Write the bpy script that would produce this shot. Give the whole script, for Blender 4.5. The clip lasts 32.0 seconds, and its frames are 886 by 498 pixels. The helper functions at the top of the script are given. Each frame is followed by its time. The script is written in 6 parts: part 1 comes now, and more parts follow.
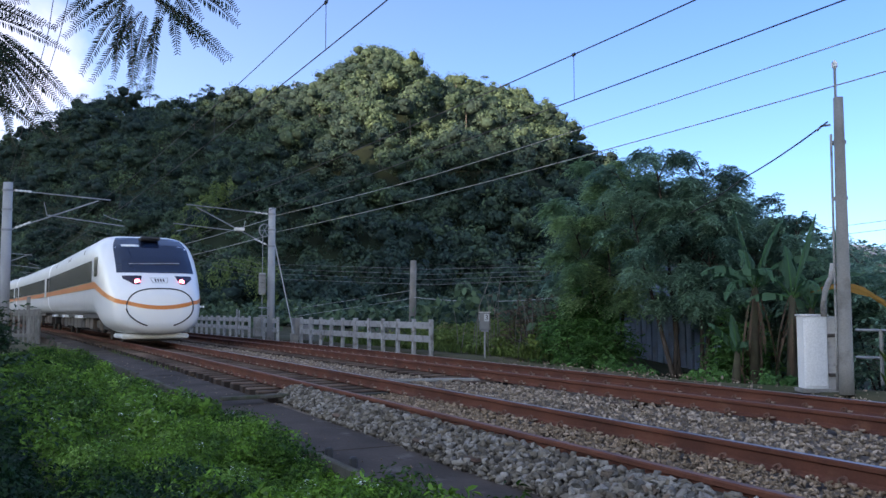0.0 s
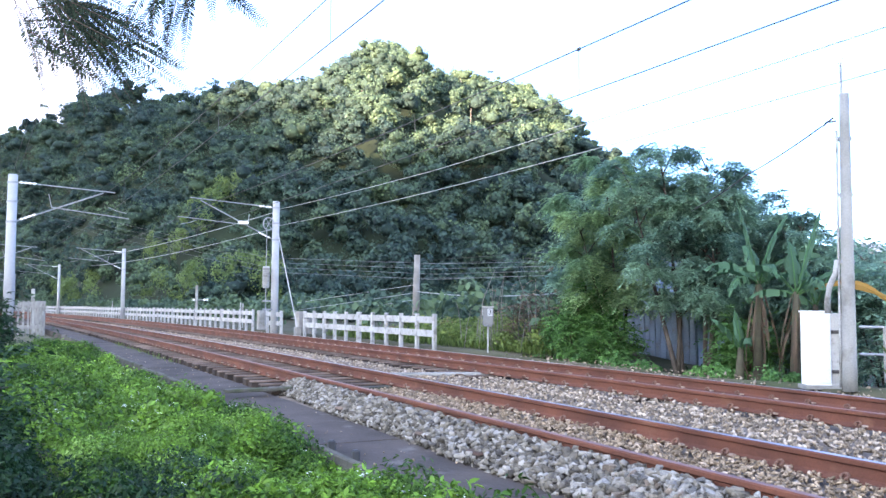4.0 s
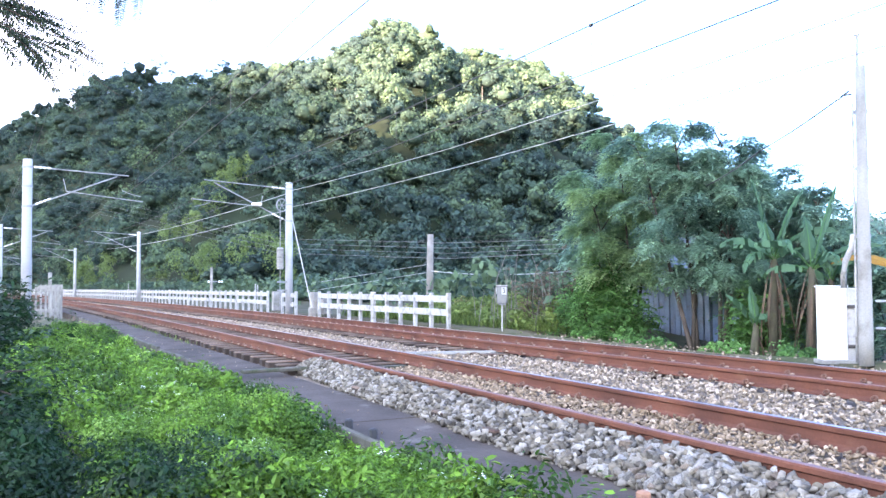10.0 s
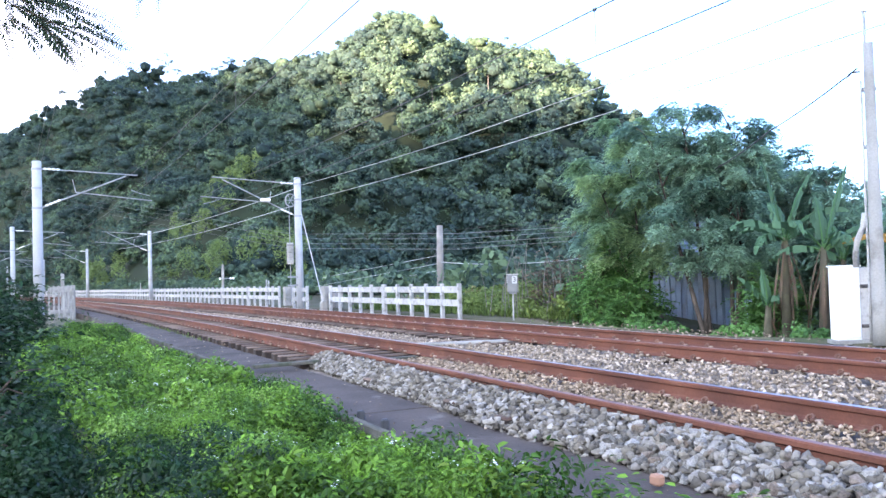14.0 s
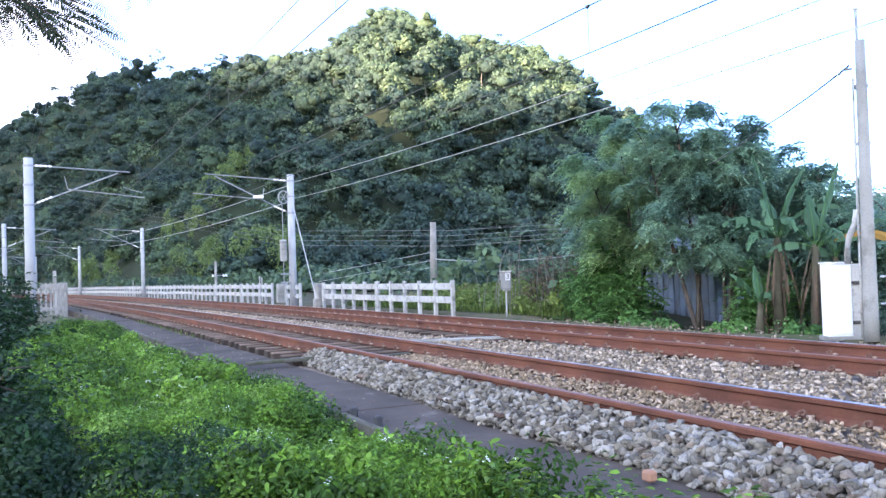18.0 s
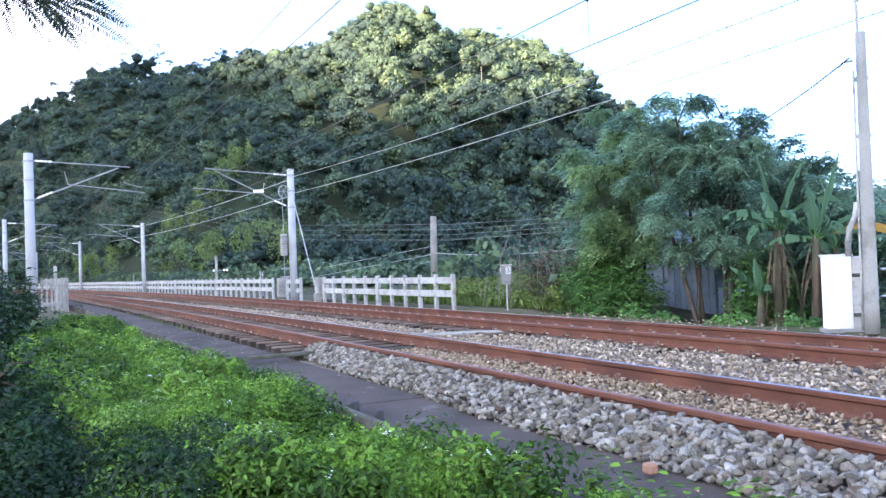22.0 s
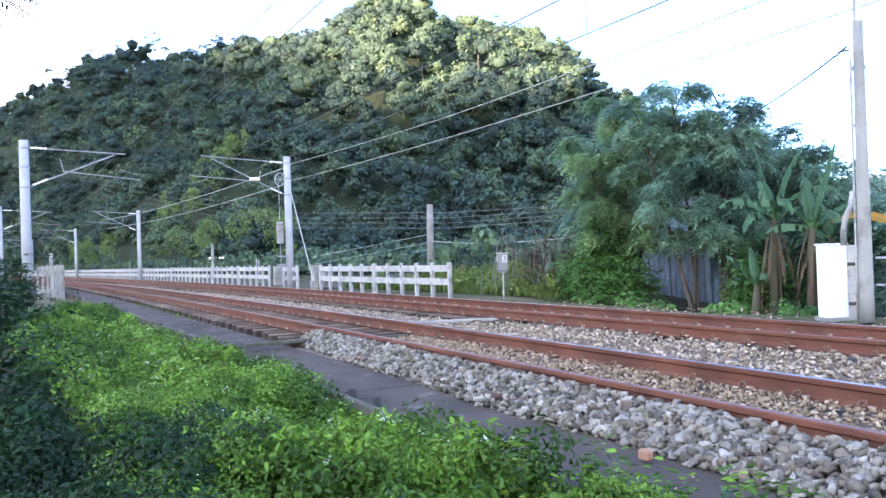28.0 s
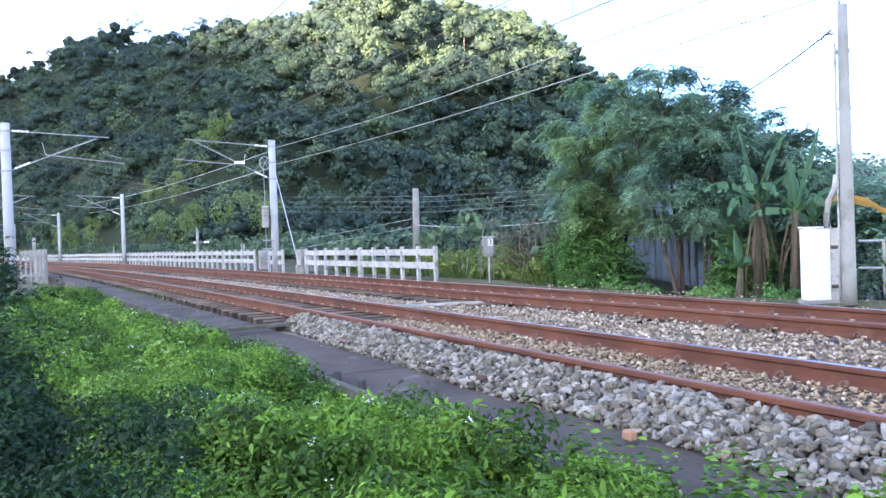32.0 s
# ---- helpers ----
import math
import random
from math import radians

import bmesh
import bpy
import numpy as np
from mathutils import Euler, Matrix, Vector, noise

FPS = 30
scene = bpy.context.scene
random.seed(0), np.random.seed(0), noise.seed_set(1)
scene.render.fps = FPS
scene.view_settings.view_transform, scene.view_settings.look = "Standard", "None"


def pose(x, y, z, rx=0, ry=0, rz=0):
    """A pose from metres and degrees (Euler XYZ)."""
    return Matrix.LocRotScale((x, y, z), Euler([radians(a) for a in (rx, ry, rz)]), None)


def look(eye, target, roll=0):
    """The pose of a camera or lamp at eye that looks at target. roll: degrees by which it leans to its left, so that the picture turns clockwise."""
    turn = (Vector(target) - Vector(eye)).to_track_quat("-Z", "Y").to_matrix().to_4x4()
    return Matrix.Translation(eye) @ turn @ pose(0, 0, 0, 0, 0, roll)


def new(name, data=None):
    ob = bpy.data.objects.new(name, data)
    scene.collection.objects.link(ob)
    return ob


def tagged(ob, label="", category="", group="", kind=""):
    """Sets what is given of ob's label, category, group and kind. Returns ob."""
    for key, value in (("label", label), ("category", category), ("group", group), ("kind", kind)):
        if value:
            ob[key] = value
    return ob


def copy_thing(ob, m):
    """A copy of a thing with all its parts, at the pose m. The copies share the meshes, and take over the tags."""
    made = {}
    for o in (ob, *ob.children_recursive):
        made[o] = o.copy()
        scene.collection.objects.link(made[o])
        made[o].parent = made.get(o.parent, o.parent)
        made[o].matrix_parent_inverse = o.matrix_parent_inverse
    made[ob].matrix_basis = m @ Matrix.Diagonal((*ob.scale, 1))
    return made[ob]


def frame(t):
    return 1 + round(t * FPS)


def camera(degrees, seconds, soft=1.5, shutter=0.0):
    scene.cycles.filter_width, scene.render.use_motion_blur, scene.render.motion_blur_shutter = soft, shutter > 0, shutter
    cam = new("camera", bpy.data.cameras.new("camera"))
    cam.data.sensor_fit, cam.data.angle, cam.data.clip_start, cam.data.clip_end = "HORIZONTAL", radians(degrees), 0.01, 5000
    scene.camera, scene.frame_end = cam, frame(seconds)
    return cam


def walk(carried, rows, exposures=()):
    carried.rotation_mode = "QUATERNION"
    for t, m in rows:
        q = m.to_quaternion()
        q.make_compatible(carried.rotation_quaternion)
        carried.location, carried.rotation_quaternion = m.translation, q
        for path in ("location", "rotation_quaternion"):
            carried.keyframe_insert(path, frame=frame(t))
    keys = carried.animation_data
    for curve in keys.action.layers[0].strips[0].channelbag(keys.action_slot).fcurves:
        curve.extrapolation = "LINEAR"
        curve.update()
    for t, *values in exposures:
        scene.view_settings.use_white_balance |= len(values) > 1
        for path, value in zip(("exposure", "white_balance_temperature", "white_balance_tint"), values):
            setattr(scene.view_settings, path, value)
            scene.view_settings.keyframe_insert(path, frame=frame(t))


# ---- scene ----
cam = camera(53.97, 32.0)
PATH = [
    (0, pose(0.008, -3.606, 0.942, 94.083, 0.072, 63.786)),
    (0.5, pose(0.013, -3.612, 0.941, 94.086, -0.069, 63.712)),
    (1, pose(0.002, -3.600, 0.938, 94.130, -0.138, 63.685)),
    (1.5, pose(0.008, -3.606, 0.943, 94.121, -0.239, 63.735)),
    (2, pose(0.006, -3.604, 0.938, 94.098, -0.256, 63.803)),
    (2.5, pose(0.006, -3.602, 0.941, 94.045, -0.269, 63.898)),
    (3, pose(0.008, -3.608, 0.939, 93.950, -0.285, 63.913)),
    (3.5, pose(0.009, -3.602, 0.934, 93.848, -0.277, 63.998)),
    (5.5, pose(0.006, -3.609, 0.933, 93.301, -0.318, 63.896)),
    (6, pose(0.003, -3.607, 0.934, 93.124, -0.297, 63.952)),
    (6.5, pose(0.004, -3.607, 0.929, 93.020, -0.295, 64.062)),
    (7, pose(0.007, -3.608, 0.935, 92.906, -0.288, 64.130)),
    (7.5, pose(0.009, -3.612, 0.935, 92.864, -0.348, 64.219)),
    (8, pose(0.006, -3.611, 0.930, 92.844, -0.420, 64.292)),
    (8.5, pose(0.001, -3.609, 0.929, 92.793, -0.436, 64.318)),
    (9, pose(0.007, -3.604, 0.930, 92.726, -0.322, 64.469)),
    (9.5, pose(0.000, -3.601, 0.927, 92.586, -0.104, 64.638)),
    (10, pose(0.015, -3.617, 0.933, 92.367, 0.355, 64.909)),
    (10.5, pose(0.008, -3.611, 0.934, 92.386, 0.917, 64.991)),
    (11, pose(-0.001, -3.605, 0.928, 92.370, 1.372, 65.212)),
    (11.5, pose(0.008, -3.605, 0.924, 92.386, 1.699, 65.430)),
    (12, pose(0.010, -3.602, 0.916, 92.401, 1.785, 65.446)),
    (12.5, pose(0.010, -3.594, 0.918, 92.179, 1.810, 65.658)),
    (13, pose(0.003, -3.596, 0.916, 92.069, 1.803, 65.565)),
    (13.5, pose(0.003, -3.591, 0.915, 91.938, 1.815, 65.604)),
    (14, pose(-0.001, -3.586, 0.913, 91.814, 1.859, 65.636)),
    (14.5, pose(-0.004, -3.583, 0.913, 91.695, 1.904, 65.600)),
    (16.5, pose(0.005, -3.589, 0.915, 91.613, 1.919, 65.099)),
    (17, pose(-0.004, -3.583, 0.913, 91.575, 1.915, 65.083)),
    (17.5, pose(0.003, -3.589, 0.916, 91.552, 1.903, 65.093)),
    (18, pose(0.002, -3.584, 0.912, 91.599, 1.895, 65.201)),
    (18.5, pose(0.011, -3.593, 0.915, 91.572, 1.890, 65.246)),
    (19, pose(0.000, -3.585, 0.913, 91.446, 1.933, 65.217)),
    (19.5, pose(-0.003, -3.579, 0.913, 91.322, 2.017, 65.111)),
    (20, pose(-0.010, -3.572, 0.911, 91.193, 2.039, 65.081)),
    (20.5, pose(-0.002, -3.581, 0.911, 91.152, 2.009, 65.074)),
    (21, pose(-0.001, -3.582, 0.906, 91.203, 1.982, 65.124)),
    (21.5, pose(-0.000, -3.582, 0.910, 91.193, 2.014, 65.232)),
    (22, pose(0.003, -3.583, 0.911, 91.202, 2.097, 65.238)),
    (22.5, pose(-0.002, -3.580, 0.908, 91.217, 2.093, 65.277)),
    (23, pose(0.004, -3.582, 0.911, 91.228, 2.068, 65.304)),
    (23.5, pose(0.005, -3.583, 0.910, 91.241, 2.030, 65.293)),
    (24, pose(0.003, -3.584, 0.910, 91.286, 2.025, 65.294)),
    (24.5, pose(-0.001, -3.583, 0.909, 91.288, 2.012, 65.270)),
    (25, pose(0.003, -3.585, 0.909, 91.200, 1.932, 65.194)),
    (25.5, pose(0.001, -3.586, 0.909, 91.008, 1.905, 65.220)),
    (27.5, pose(0.009, -3.592, 0.907, 90.427, 1.826, 65.026)),
    (28, pose(0.011, -3.595, 0.905, 90.426, 1.952, 64.987)),
    (28.5, pose(0.010, -3.583, 0.900, 90.327, 1.984, 64.918)),
    (29, pose(0.012, -3.584, 0.897, 90.138, 1.969, 64.641)),
    (29.5, pose(0.010, -3.586, 0.894, 89.856, 1.915, 64.322)),
    (30, pose(0.013, -3.595, 0.892, 89.701, 1.834, 64.183)),
    (30.5, pose(0.021, -3.597, 0.897, 89.505, 1.825, 64.116)),
    (31, pose(0.006, -3.592, 0.893, 89.440, 1.828, 64.107)),
    (31.5, pose(0.006, -3.589, 0.893, 89.410, 1.927, 64.076)),
    (32, pose(0.005, -3.586, 0.892, 89.356, 2.003, 64.065)),
]
EXPOSURES = [(0, 1.47, 7150, 28), (0.5, 1.8, 7200, 28), (1, 2.06, 7250, 28), (2, 2.62, 7300, 29), (3, 3.04, 7300, 30), (3.5, 3.2, 7350, 30), (5.5, 3.62, 7350, 31), (7, 3.76, 7350, 32), (9, 3.78, 7350, 32), (12, 3.68, 7350, 31), (14.5, 3.44, 7300, 31), (17, 3.28, 7300, 31), (22, 3.24, 7300, 31), (28, 3.27, 7300, 31), (32, 3.32, 7300, 31)]
walk(cam, PATH, EXPOSURES)

# ---- light ----
SUN_EL, SUN_AZ = 12.0, 159.8
SHADE_LINE = 9.0  # height on the hill up to which the unseen mountain behind the camera shades it
world = bpy.data.worlds.new("world")
scene.world = world
world.use_nodes = True
wn, wl = world.node_tree.nodes, world.node_tree.links
sky = wn.new("ShaderNodeTexSky")
sky.sky_type, sky.sun_disc = "NISHITA", False
sky.sun_elevation, sky.sun_rotation = radians(SUN_EL), radians(SUN_AZ)
sky.altitude, sky.air_density, sky.dust_density, sky.ozone_density = 900, 1.0, 0.1, 1.6
# a small white cloud bank low over the left shoulder of the hill
tex, cnoise, dotn, mr1, mulc, ramp, mixc = (wn.new("ShaderNode" + n) for n in ("TexCoord", "TexNoise", "VectorMath", "MapRange", "Math", "ValToRGB", "Mix"))
mixc.data_type, dotn.operation, mulc.operation = "RGBA", "DOT_PRODUCT", "MULTIPLY"
cnoise.inputs["Scale"].default_value, cnoise.inputs["Detail"].default_value = 9.0, 6.0
dotn.inputs[1].default_value = (-0.975, -0.015, 0.222)
mr1.inputs["From Min"].default_value, mr1.inputs["From Max"].default_value = 0.976, 1.003
ramp.color_ramp.elements[0].position, ramp.color_ramp.elements[1].position = 0.38, 0.72
wl.new(tex.outputs["Generated"], cnoise.inputs["Vector"])
wl.new(tex.outputs["Generated"], dotn.inputs[0])
wl.new(dotn.outputs["Value"], mr1.inputs["Value"])
wl.new(cnoise.outputs["Fac"], mulc.inputs[0])
wl.new(mr1.outputs["Result"], mulc.inputs[1])
wl.new(mulc.outputs[0], ramp.inputs["Fac"])
wl.new(ramp.outputs["Color"], mixc.inputs["Factor"])
wl.new(sky.outputs["Color"], mixc.inputs["A"])
mixc.inputs["B"].default_value = (4.6, 4.7, 4.9, 1)
# clear air: deep blue away from the sun, a bright haze towards it
glow, gmr, gcol, gmul = (wn.new("ShaderNode" + n) for n in ("VectorMath", "MapRange", "Mix", "Mix"))
glow.operation, gcol.data_type, gmul.data_type, gmul.blend_type = "DOT_PRODUCT", "RGBA", "RGBA", "MULTIPLY"
glow.inputs[1].default_value = (math.sin(radians(SUN_AZ)), math.cos(radians(SUN_AZ)), 0.0)
gmr.interpolation_type = "SMOOTHSTEP"
gmr.inputs["From Min"].default_value, gmr.inputs["From Max"].default_value = -1.0, 0.9
gcol.inputs["A"].default_value, gcol.inputs["B"].default_value = (0.265, 0.465, 0.78, 1), (2.15, 1.87, 1.52, 1)
gmul.inputs["Factor"].default_value = 1.0
wl.new(tex.outputs["Generated"], glow.inputs[0])
wl.new(glow.outputs["Value"], gmr.inputs["Value"])
wl.new(gmr.outputs["Result"], gcol.inputs["Factor"])
wl.new(mixc.outputs["Result"], gmul.inputs["A"])
wl.new(gcol.outputs["Result"], gmul.inputs["B"])
bg = wn["Background"]
wl.new(gmul.outputs["Result"], bg.inputs["Color"])
bg.inputs["Strength"].default_value = 0.15
sun = new("sun", bpy.data.lights.new("sun", "SUN"))
sun.data.energy, sun.data.angle, sun.data.color = 5.0, radians(0.5), (1.0, 0.86, 0.66)
to_sun = Vector((math.sin(radians(SUN_AZ)) * math.cos(radians(SUN_EL)), math.cos(radians(SUN_AZ)) * math.cos(radians(SUN_EL)), math.sin(radians(SUN_EL))))
sun.matrix_world = look(to_sun * 300, (0, 0, 0))

# ---- materials ----
MATS = {}


def mat(name, a, b=None, scale=6.0, rough=0.7, bump=0.2, metal=0.0, fine=60.0, space="Object", vary=0.0, stain=None, stain_scale=1.2, stain_at=0.55, grain=0.25):
    """A two-scale procedural surface: colours a and b by broad noise, fine grain in colour and relief, stains, and a shift for each object."""
    m = bpy.data.materials.new(name)
    m.use_nodes = True
    n, l = m.node_tree.nodes, m.node_tree.links
    p = n["Principled BSDF"]
    co = n.new("ShaderNodeTexCoord")
    out = co.outputs["Object"]
    if space == "World":
        out = n.new("ShaderNodeNewGeometry").outputs["Position"]
    info = n.new("ShaderNodeObjectInfo")
    add = n.new("ShaderNodeVectorMath")
    add.operation = "MULTIPLY_ADD"
    add.inputs[1].default_value = (1, 1, 1)
    l.new(out, add.inputs[0])
    off = n.new("ShaderNodeVectorMath")
    off.operation = "SCALE"
    off.inputs["Scale"].default_value = 37.0 if space != "World" else 0.0
    comb = n.new("ShaderNodeCombineXYZ")
    for k in range(3):
        l.new(info.outputs["Random"], comb.inputs[k])
    l.new(comb.outputs[0], off.inputs[0])
    l.new(off.outputs[0], add.inputs[2])
    v = add.outputs[0]
    big, small = n.new("ShaderNodeTexNoise"), n.new("ShaderNodeTexNoise")
    big.inputs["Scale"].default_value, big.inputs["Detail"].default_value = scale, 5.0
    small.inputs["Scale"].default_value, small.inputs["Detail"].default_value = fine, 3.0
    l.new(v, big.inputs["Vector"])
    l.new(v, small.inputs["Vector"])
    b = b or tuple(c * 0.7 for c in a)
    mx = n.new("ShaderNodeMix")
    mx.data_type = "RGBA"
    mr = n.new("ShaderNodeMapRange")
    mr.inputs["From Min"].default_value, mr.inputs["From Max"].default_value = 0.35, 0.65
    l.new(big.outputs["Fac"], mr.inputs["Value"])
    l.new(mr.outputs["Result"], mx.inputs["Factor"])
    mx.inputs["A"].default_value, mx.inputs["B"].default_value = (*a, 1), (*b, 1)
    col = mx.outputs["Result"]
    if stain:
        sn = n.new("ShaderNodeTexNoise")
        sn.inputs["Scale"].default_value, sn.inputs["Detail"].default_value, sn.inputs["Roughness"].default_value = stain_scale, 8.0, 0.65
        l.new(v, sn.inputs["Vector"])
        sr = n.new("ShaderNodeMapRange")
        sr.inputs["From Min"].default_value, sr.inputs["From Max"].default_value = stain_at, stain_at + 0.14
        l.new(sn.outputs["Fac"], sr.inputs["Value"])
        sm = n.new("ShaderNodeMix")
        sm.data_type = "RGBA"
        l.new(sr.outputs["Result"], sm.inputs["Factor"])
        l.new(col, sm.inputs["A"])
        sm.inputs["B"].default_value = (*stain, 1)
        col = sm.outputs["Result"]
    hs = n.new("ShaderNodeHueSaturation")
    gm = n.new("ShaderNodeMapRange")
    gm.inputs["To Min"].default_value, gm.inputs["To Max"].default_value = 1 - grain, 1 + grain
    l.new(small.outputs["Fac"], gm.inputs["Value"])
    val = gm.outputs["Result"]
    if vary:
        vm = n.new("ShaderNodeMapRange")
        vm.inputs["To Min"].default_value, vm.inputs["To Max"].default_value = 1 - vary, 1 + vary
        l.new(info.outputs["Random"], vm.inputs["Value"])
        mm = n.new("ShaderNodeMath")
        mm.operation = "MULTIPLY"
        l.new(val, mm.inputs[0])
        l.new(vm.outputs["Result"], mm.inputs[1])
        val = mm.outputs[0]
    l.new(val, hs.inputs["Value"])
    l.new(col, hs.inputs["Color"])
    l.new(hs.outputs["Color"], p.inputs["Base Color"])
    p.inputs["Roughness"].default_value, p.inputs["Metallic"].default_value = rough, metal
    p.inputs["Specular IOR Level"].default_value = 0.2 if rough >= 0.85 else 0.5
    if bump:
        bm_ = n.new("ShaderNodeBump")
        bm_.inputs["Strength"].default_value, bm_.inputs["Distance"].default_value = bump, 0.01
        l.new(small.outputs["Fac"], bm_.inputs["Height"])
        l.new(bm_.outputs["Normal"], p.inputs["Normal"])
    MATS[name] = m
    return m


def leaf_mat(name, a, b, dry=None, scale=0.35, trans=0.25, rough=0.55, isl=0.35, fine=0.0, mid=None, spec=0.22):
    """Leaves: colours a to b by broad noise over the ground, each leaf a little different, part of the light passing through."""
    m = bpy.data.materials.new(name)
    m.use_nodes = True
    n, l = m.node_tree.nodes, m.node_tree.links
    p = n["Principled BSDF"]
    geo = n.new("ShaderNodeNewGeometry")
    tin = n.new("ShaderNodeAttribute")
    tin.attribute_name = "tint"
    nz = n.new("ShaderNodeTexNoise")
    nz.inputs["Scale"].default_value, nz.inputs["Detail"].default_value = scale, 3.0
    l.new(geo.outputs["Position"], nz.inputs["Vector"])
    s = n.new("ShaderNodeMath")
    s.operation = "MULTIPLY_ADD"
    l.new(nz.outputs["Fac"], s.inputs[0])
    s.inputs[1].default_value = 0.6
    l.new(tin.outputs["Fac"], s.inputs[2])
    mr = n.new("ShaderNodeMapRange")
    mr.inputs["From Min"].default_value, mr.inputs["From Max"].default_value = 0.3, 1.1
    l.new(s.outputs[0], mr.inputs["Value"])
    cr = n.new("ShaderNodeValToRGB")
    cr.color_ramp.elements[0].color, cr.color_ramp.elements[1].color = (*a, 1), (*b, 1)
    if dry:
        e = cr.color_ramp.elements.new(0.86)
        e.color = (*b, 1)
        cr.color_ramp.elements[2].color = (*dry, 1)
    if mid:
        cr.color_ramp.elements.new(0.42).color = (*mid, 1)
    l.new(mr.outputs["Result"], cr.inputs["Fac"])
    hs = n.new("ShaderNodeHueSaturation")
    vm = n.new("ShaderNodeMapRange")
    vm.inputs["To Min"].default_value, vm.inputs["To Max"].default_value = 1 - isl, 1 + isl
    l.new(geo.outputs["Random Per Island"], vm.inputs["Value"])
    l.new(vm.outputs["Result"], hs.inputs["Value"])
    if fine:
        fn, fm, fx = n.new("ShaderNodeTexNoise"), n.new("ShaderNodeMapRange"), n.new("ShaderNodeBump")
        fn.inputs["Scale"].default_value, fn.inputs["Detail"].default_value, fn.inputs["Roughness"].default_value = fine, 6.0, 0.7
        l.new(geo.outputs["Position"], fn.inputs["Vector"])
        fm.inputs["From Min"].default_value, fm.inputs["From Max"].default_value = 0.3, 0.7
        fm.inputs["To Min"].default_value, fm.inputs["To Max"].default_value = 0.55, 1.45
        l.new(fn.outputs["Fac"], fm.inputs["Value"])
        both = n.new("ShaderNodeMath")
        both.operation = "MULTIPLY"
        l.new(fm.outputs["Result"], both.inputs[0])
        l.new(vm.outputs["Result"], both.inputs[1])
        l.new(both.outputs[0], hs.inputs["Value"])
        fx.inputs["Strength"].default_value, fx.inputs["Distance"].default_value = 1.0, 0.5
        l.new(fn.outputs["Fac"], fx.inputs["Height"])
        l.new(fx.outputs["Normal"], p.inputs["Normal"])
    l.new(cr.outputs["Color"], hs.inputs["Color"])
    l.new(hs.outputs["Color"], p.inputs["Base Color"])
    p.inputs["Roughness"].default_value, p.inputs["Specular IOR Level"].default_value = rough, spec
    tr = n.new("ShaderNodeBsdfTranslucent")
    l.new(hs.outputs["Color"], tr.inputs["Color"])
    mix = n.new("ShaderNodeMixShader")
    mix.inputs["Fac"].default_value = trans
    l.new(p.outputs[0], mix.inputs[1])
    l.new(tr.outputs[0], mix.inputs[2])
    l.new(mix.outputs[0], n["Material Output"].inputs["Surface"])
    MATS[name] = m
    return m


def plain(name, c, rough=0.5, metal=0.0, emit=0.0, coat=0.0):
    m = bpy.data.materials.new(name)
    m.use_nodes = True
    p = m.node_tree.nodes["Principled BSDF"]
    p.inputs["Base Color"].default_value, p.inputs["Roughness"].default_value, p.inputs["Metallic"].default_value = (*c, 1), rough, metal
    p.inputs["Coat Weight"].default_value = coat
    if emit:
        p.inputs["Emission Color"].default_value, p.inputs["Emission Strength"].default_value = (*c, 1), emit
    MATS[name] = m
    return m


RUST = mat("rusty_rail", (0.155, 0.056, 0.036), (0.097, 0.037, 0.026), 1.6, 0.86, 0.35, 0.0, 45, "World", stain=(0.2, 0.092, 0.06), stain_at=0.6)
RAILTOP = mat("polished_rail_head", (0.44, 0.37, 0.37), (0.31, 0.225, 0.205), 3.0, 0.32, 0.08, 0.85, 60, "World")
CLIPM = mat("rusty_clip", (0.17, 0.082, 0.054), (0.11, 0.05, 0.034), 10, 0.75, 0.3, 0.1, 80)
CLIPPALE = mat("pale_insulator", (0.36, 0.26, 0.20), (0.22, 0.14, 0.105), 20, 0.7, 0.1)
RAILDULL = mat("dull_rail_head", (0.20, 0.095, 0.068), (0.14, 0.064, 0.047), 2.0, 0.6, 0.1, 0.15, 60, "World")
SLEEPER = mat("weathered_sleeper", (0.165, 0.112, 0.082), (0.088, 0.058, 0.043), 3.0, 0.92, 0.5, 0, 40, vary=0.35, stain=(0.10, 0.05, 0.034), stain_scale=3)
STONE = mat("ballast_stone", (0.27, 0.25, 0.228), (0.15, 0.138, 0.125), 5.0, 0.9, 0.5, 0, 55, vary=0.5)
STONEBROWN = mat("brown_ballast_stone", (0.22, 0.17, 0.135), (0.13, 0.098, 0.078), 5.0, 0.9, 0.5, 0, 55, vary=0.4)
BED = mat("ballast_bed", (0.20, 0.157, 0.125), (0.13, 0.10, 0.08), 3.0, 0.95, 1.0, 0, 25, "World", stain=(0.25, 0.205, 0.168), stain_scale=9)
PATHC = mat("dark_path_concrete", (0.086, 0.066, 0.056), (0.046, 0.036, 0.031), 1.4, 0.95, 0.7, 0, 34, "World", stain=(0.15, 0.128, 0.112), stain_scale=2.6, stain_at=0.59)
KERBC = mat("kerb_concrete", (0.115, 0.105, 0.088), (0.06, 0.056, 0.046), 2.5, 0.9, 0.5, 0, 40, "World", stain=(0.045, 0.055, 0.028), stain_scale=3, stain_at=0.5)
FENCEC = mat("white_fence_concrete", (0.37, 0.365, 0.36), (0.28, 0.275, 0.27), 2.0, 0.8, 0.2, 0, 40, stain=(0.15, 0.145, 0.135), stain_scale=4.5, stain_at=0.52)
FENCEOLD = mat("grey_fence_concrete", (0.31, 0.30, 0.285), (0.2, 0.19, 0.18), 2.0, 0.9, 0.4, 0, 40, stain=(0.15, 0.15, 0.13), stain_scale=3)
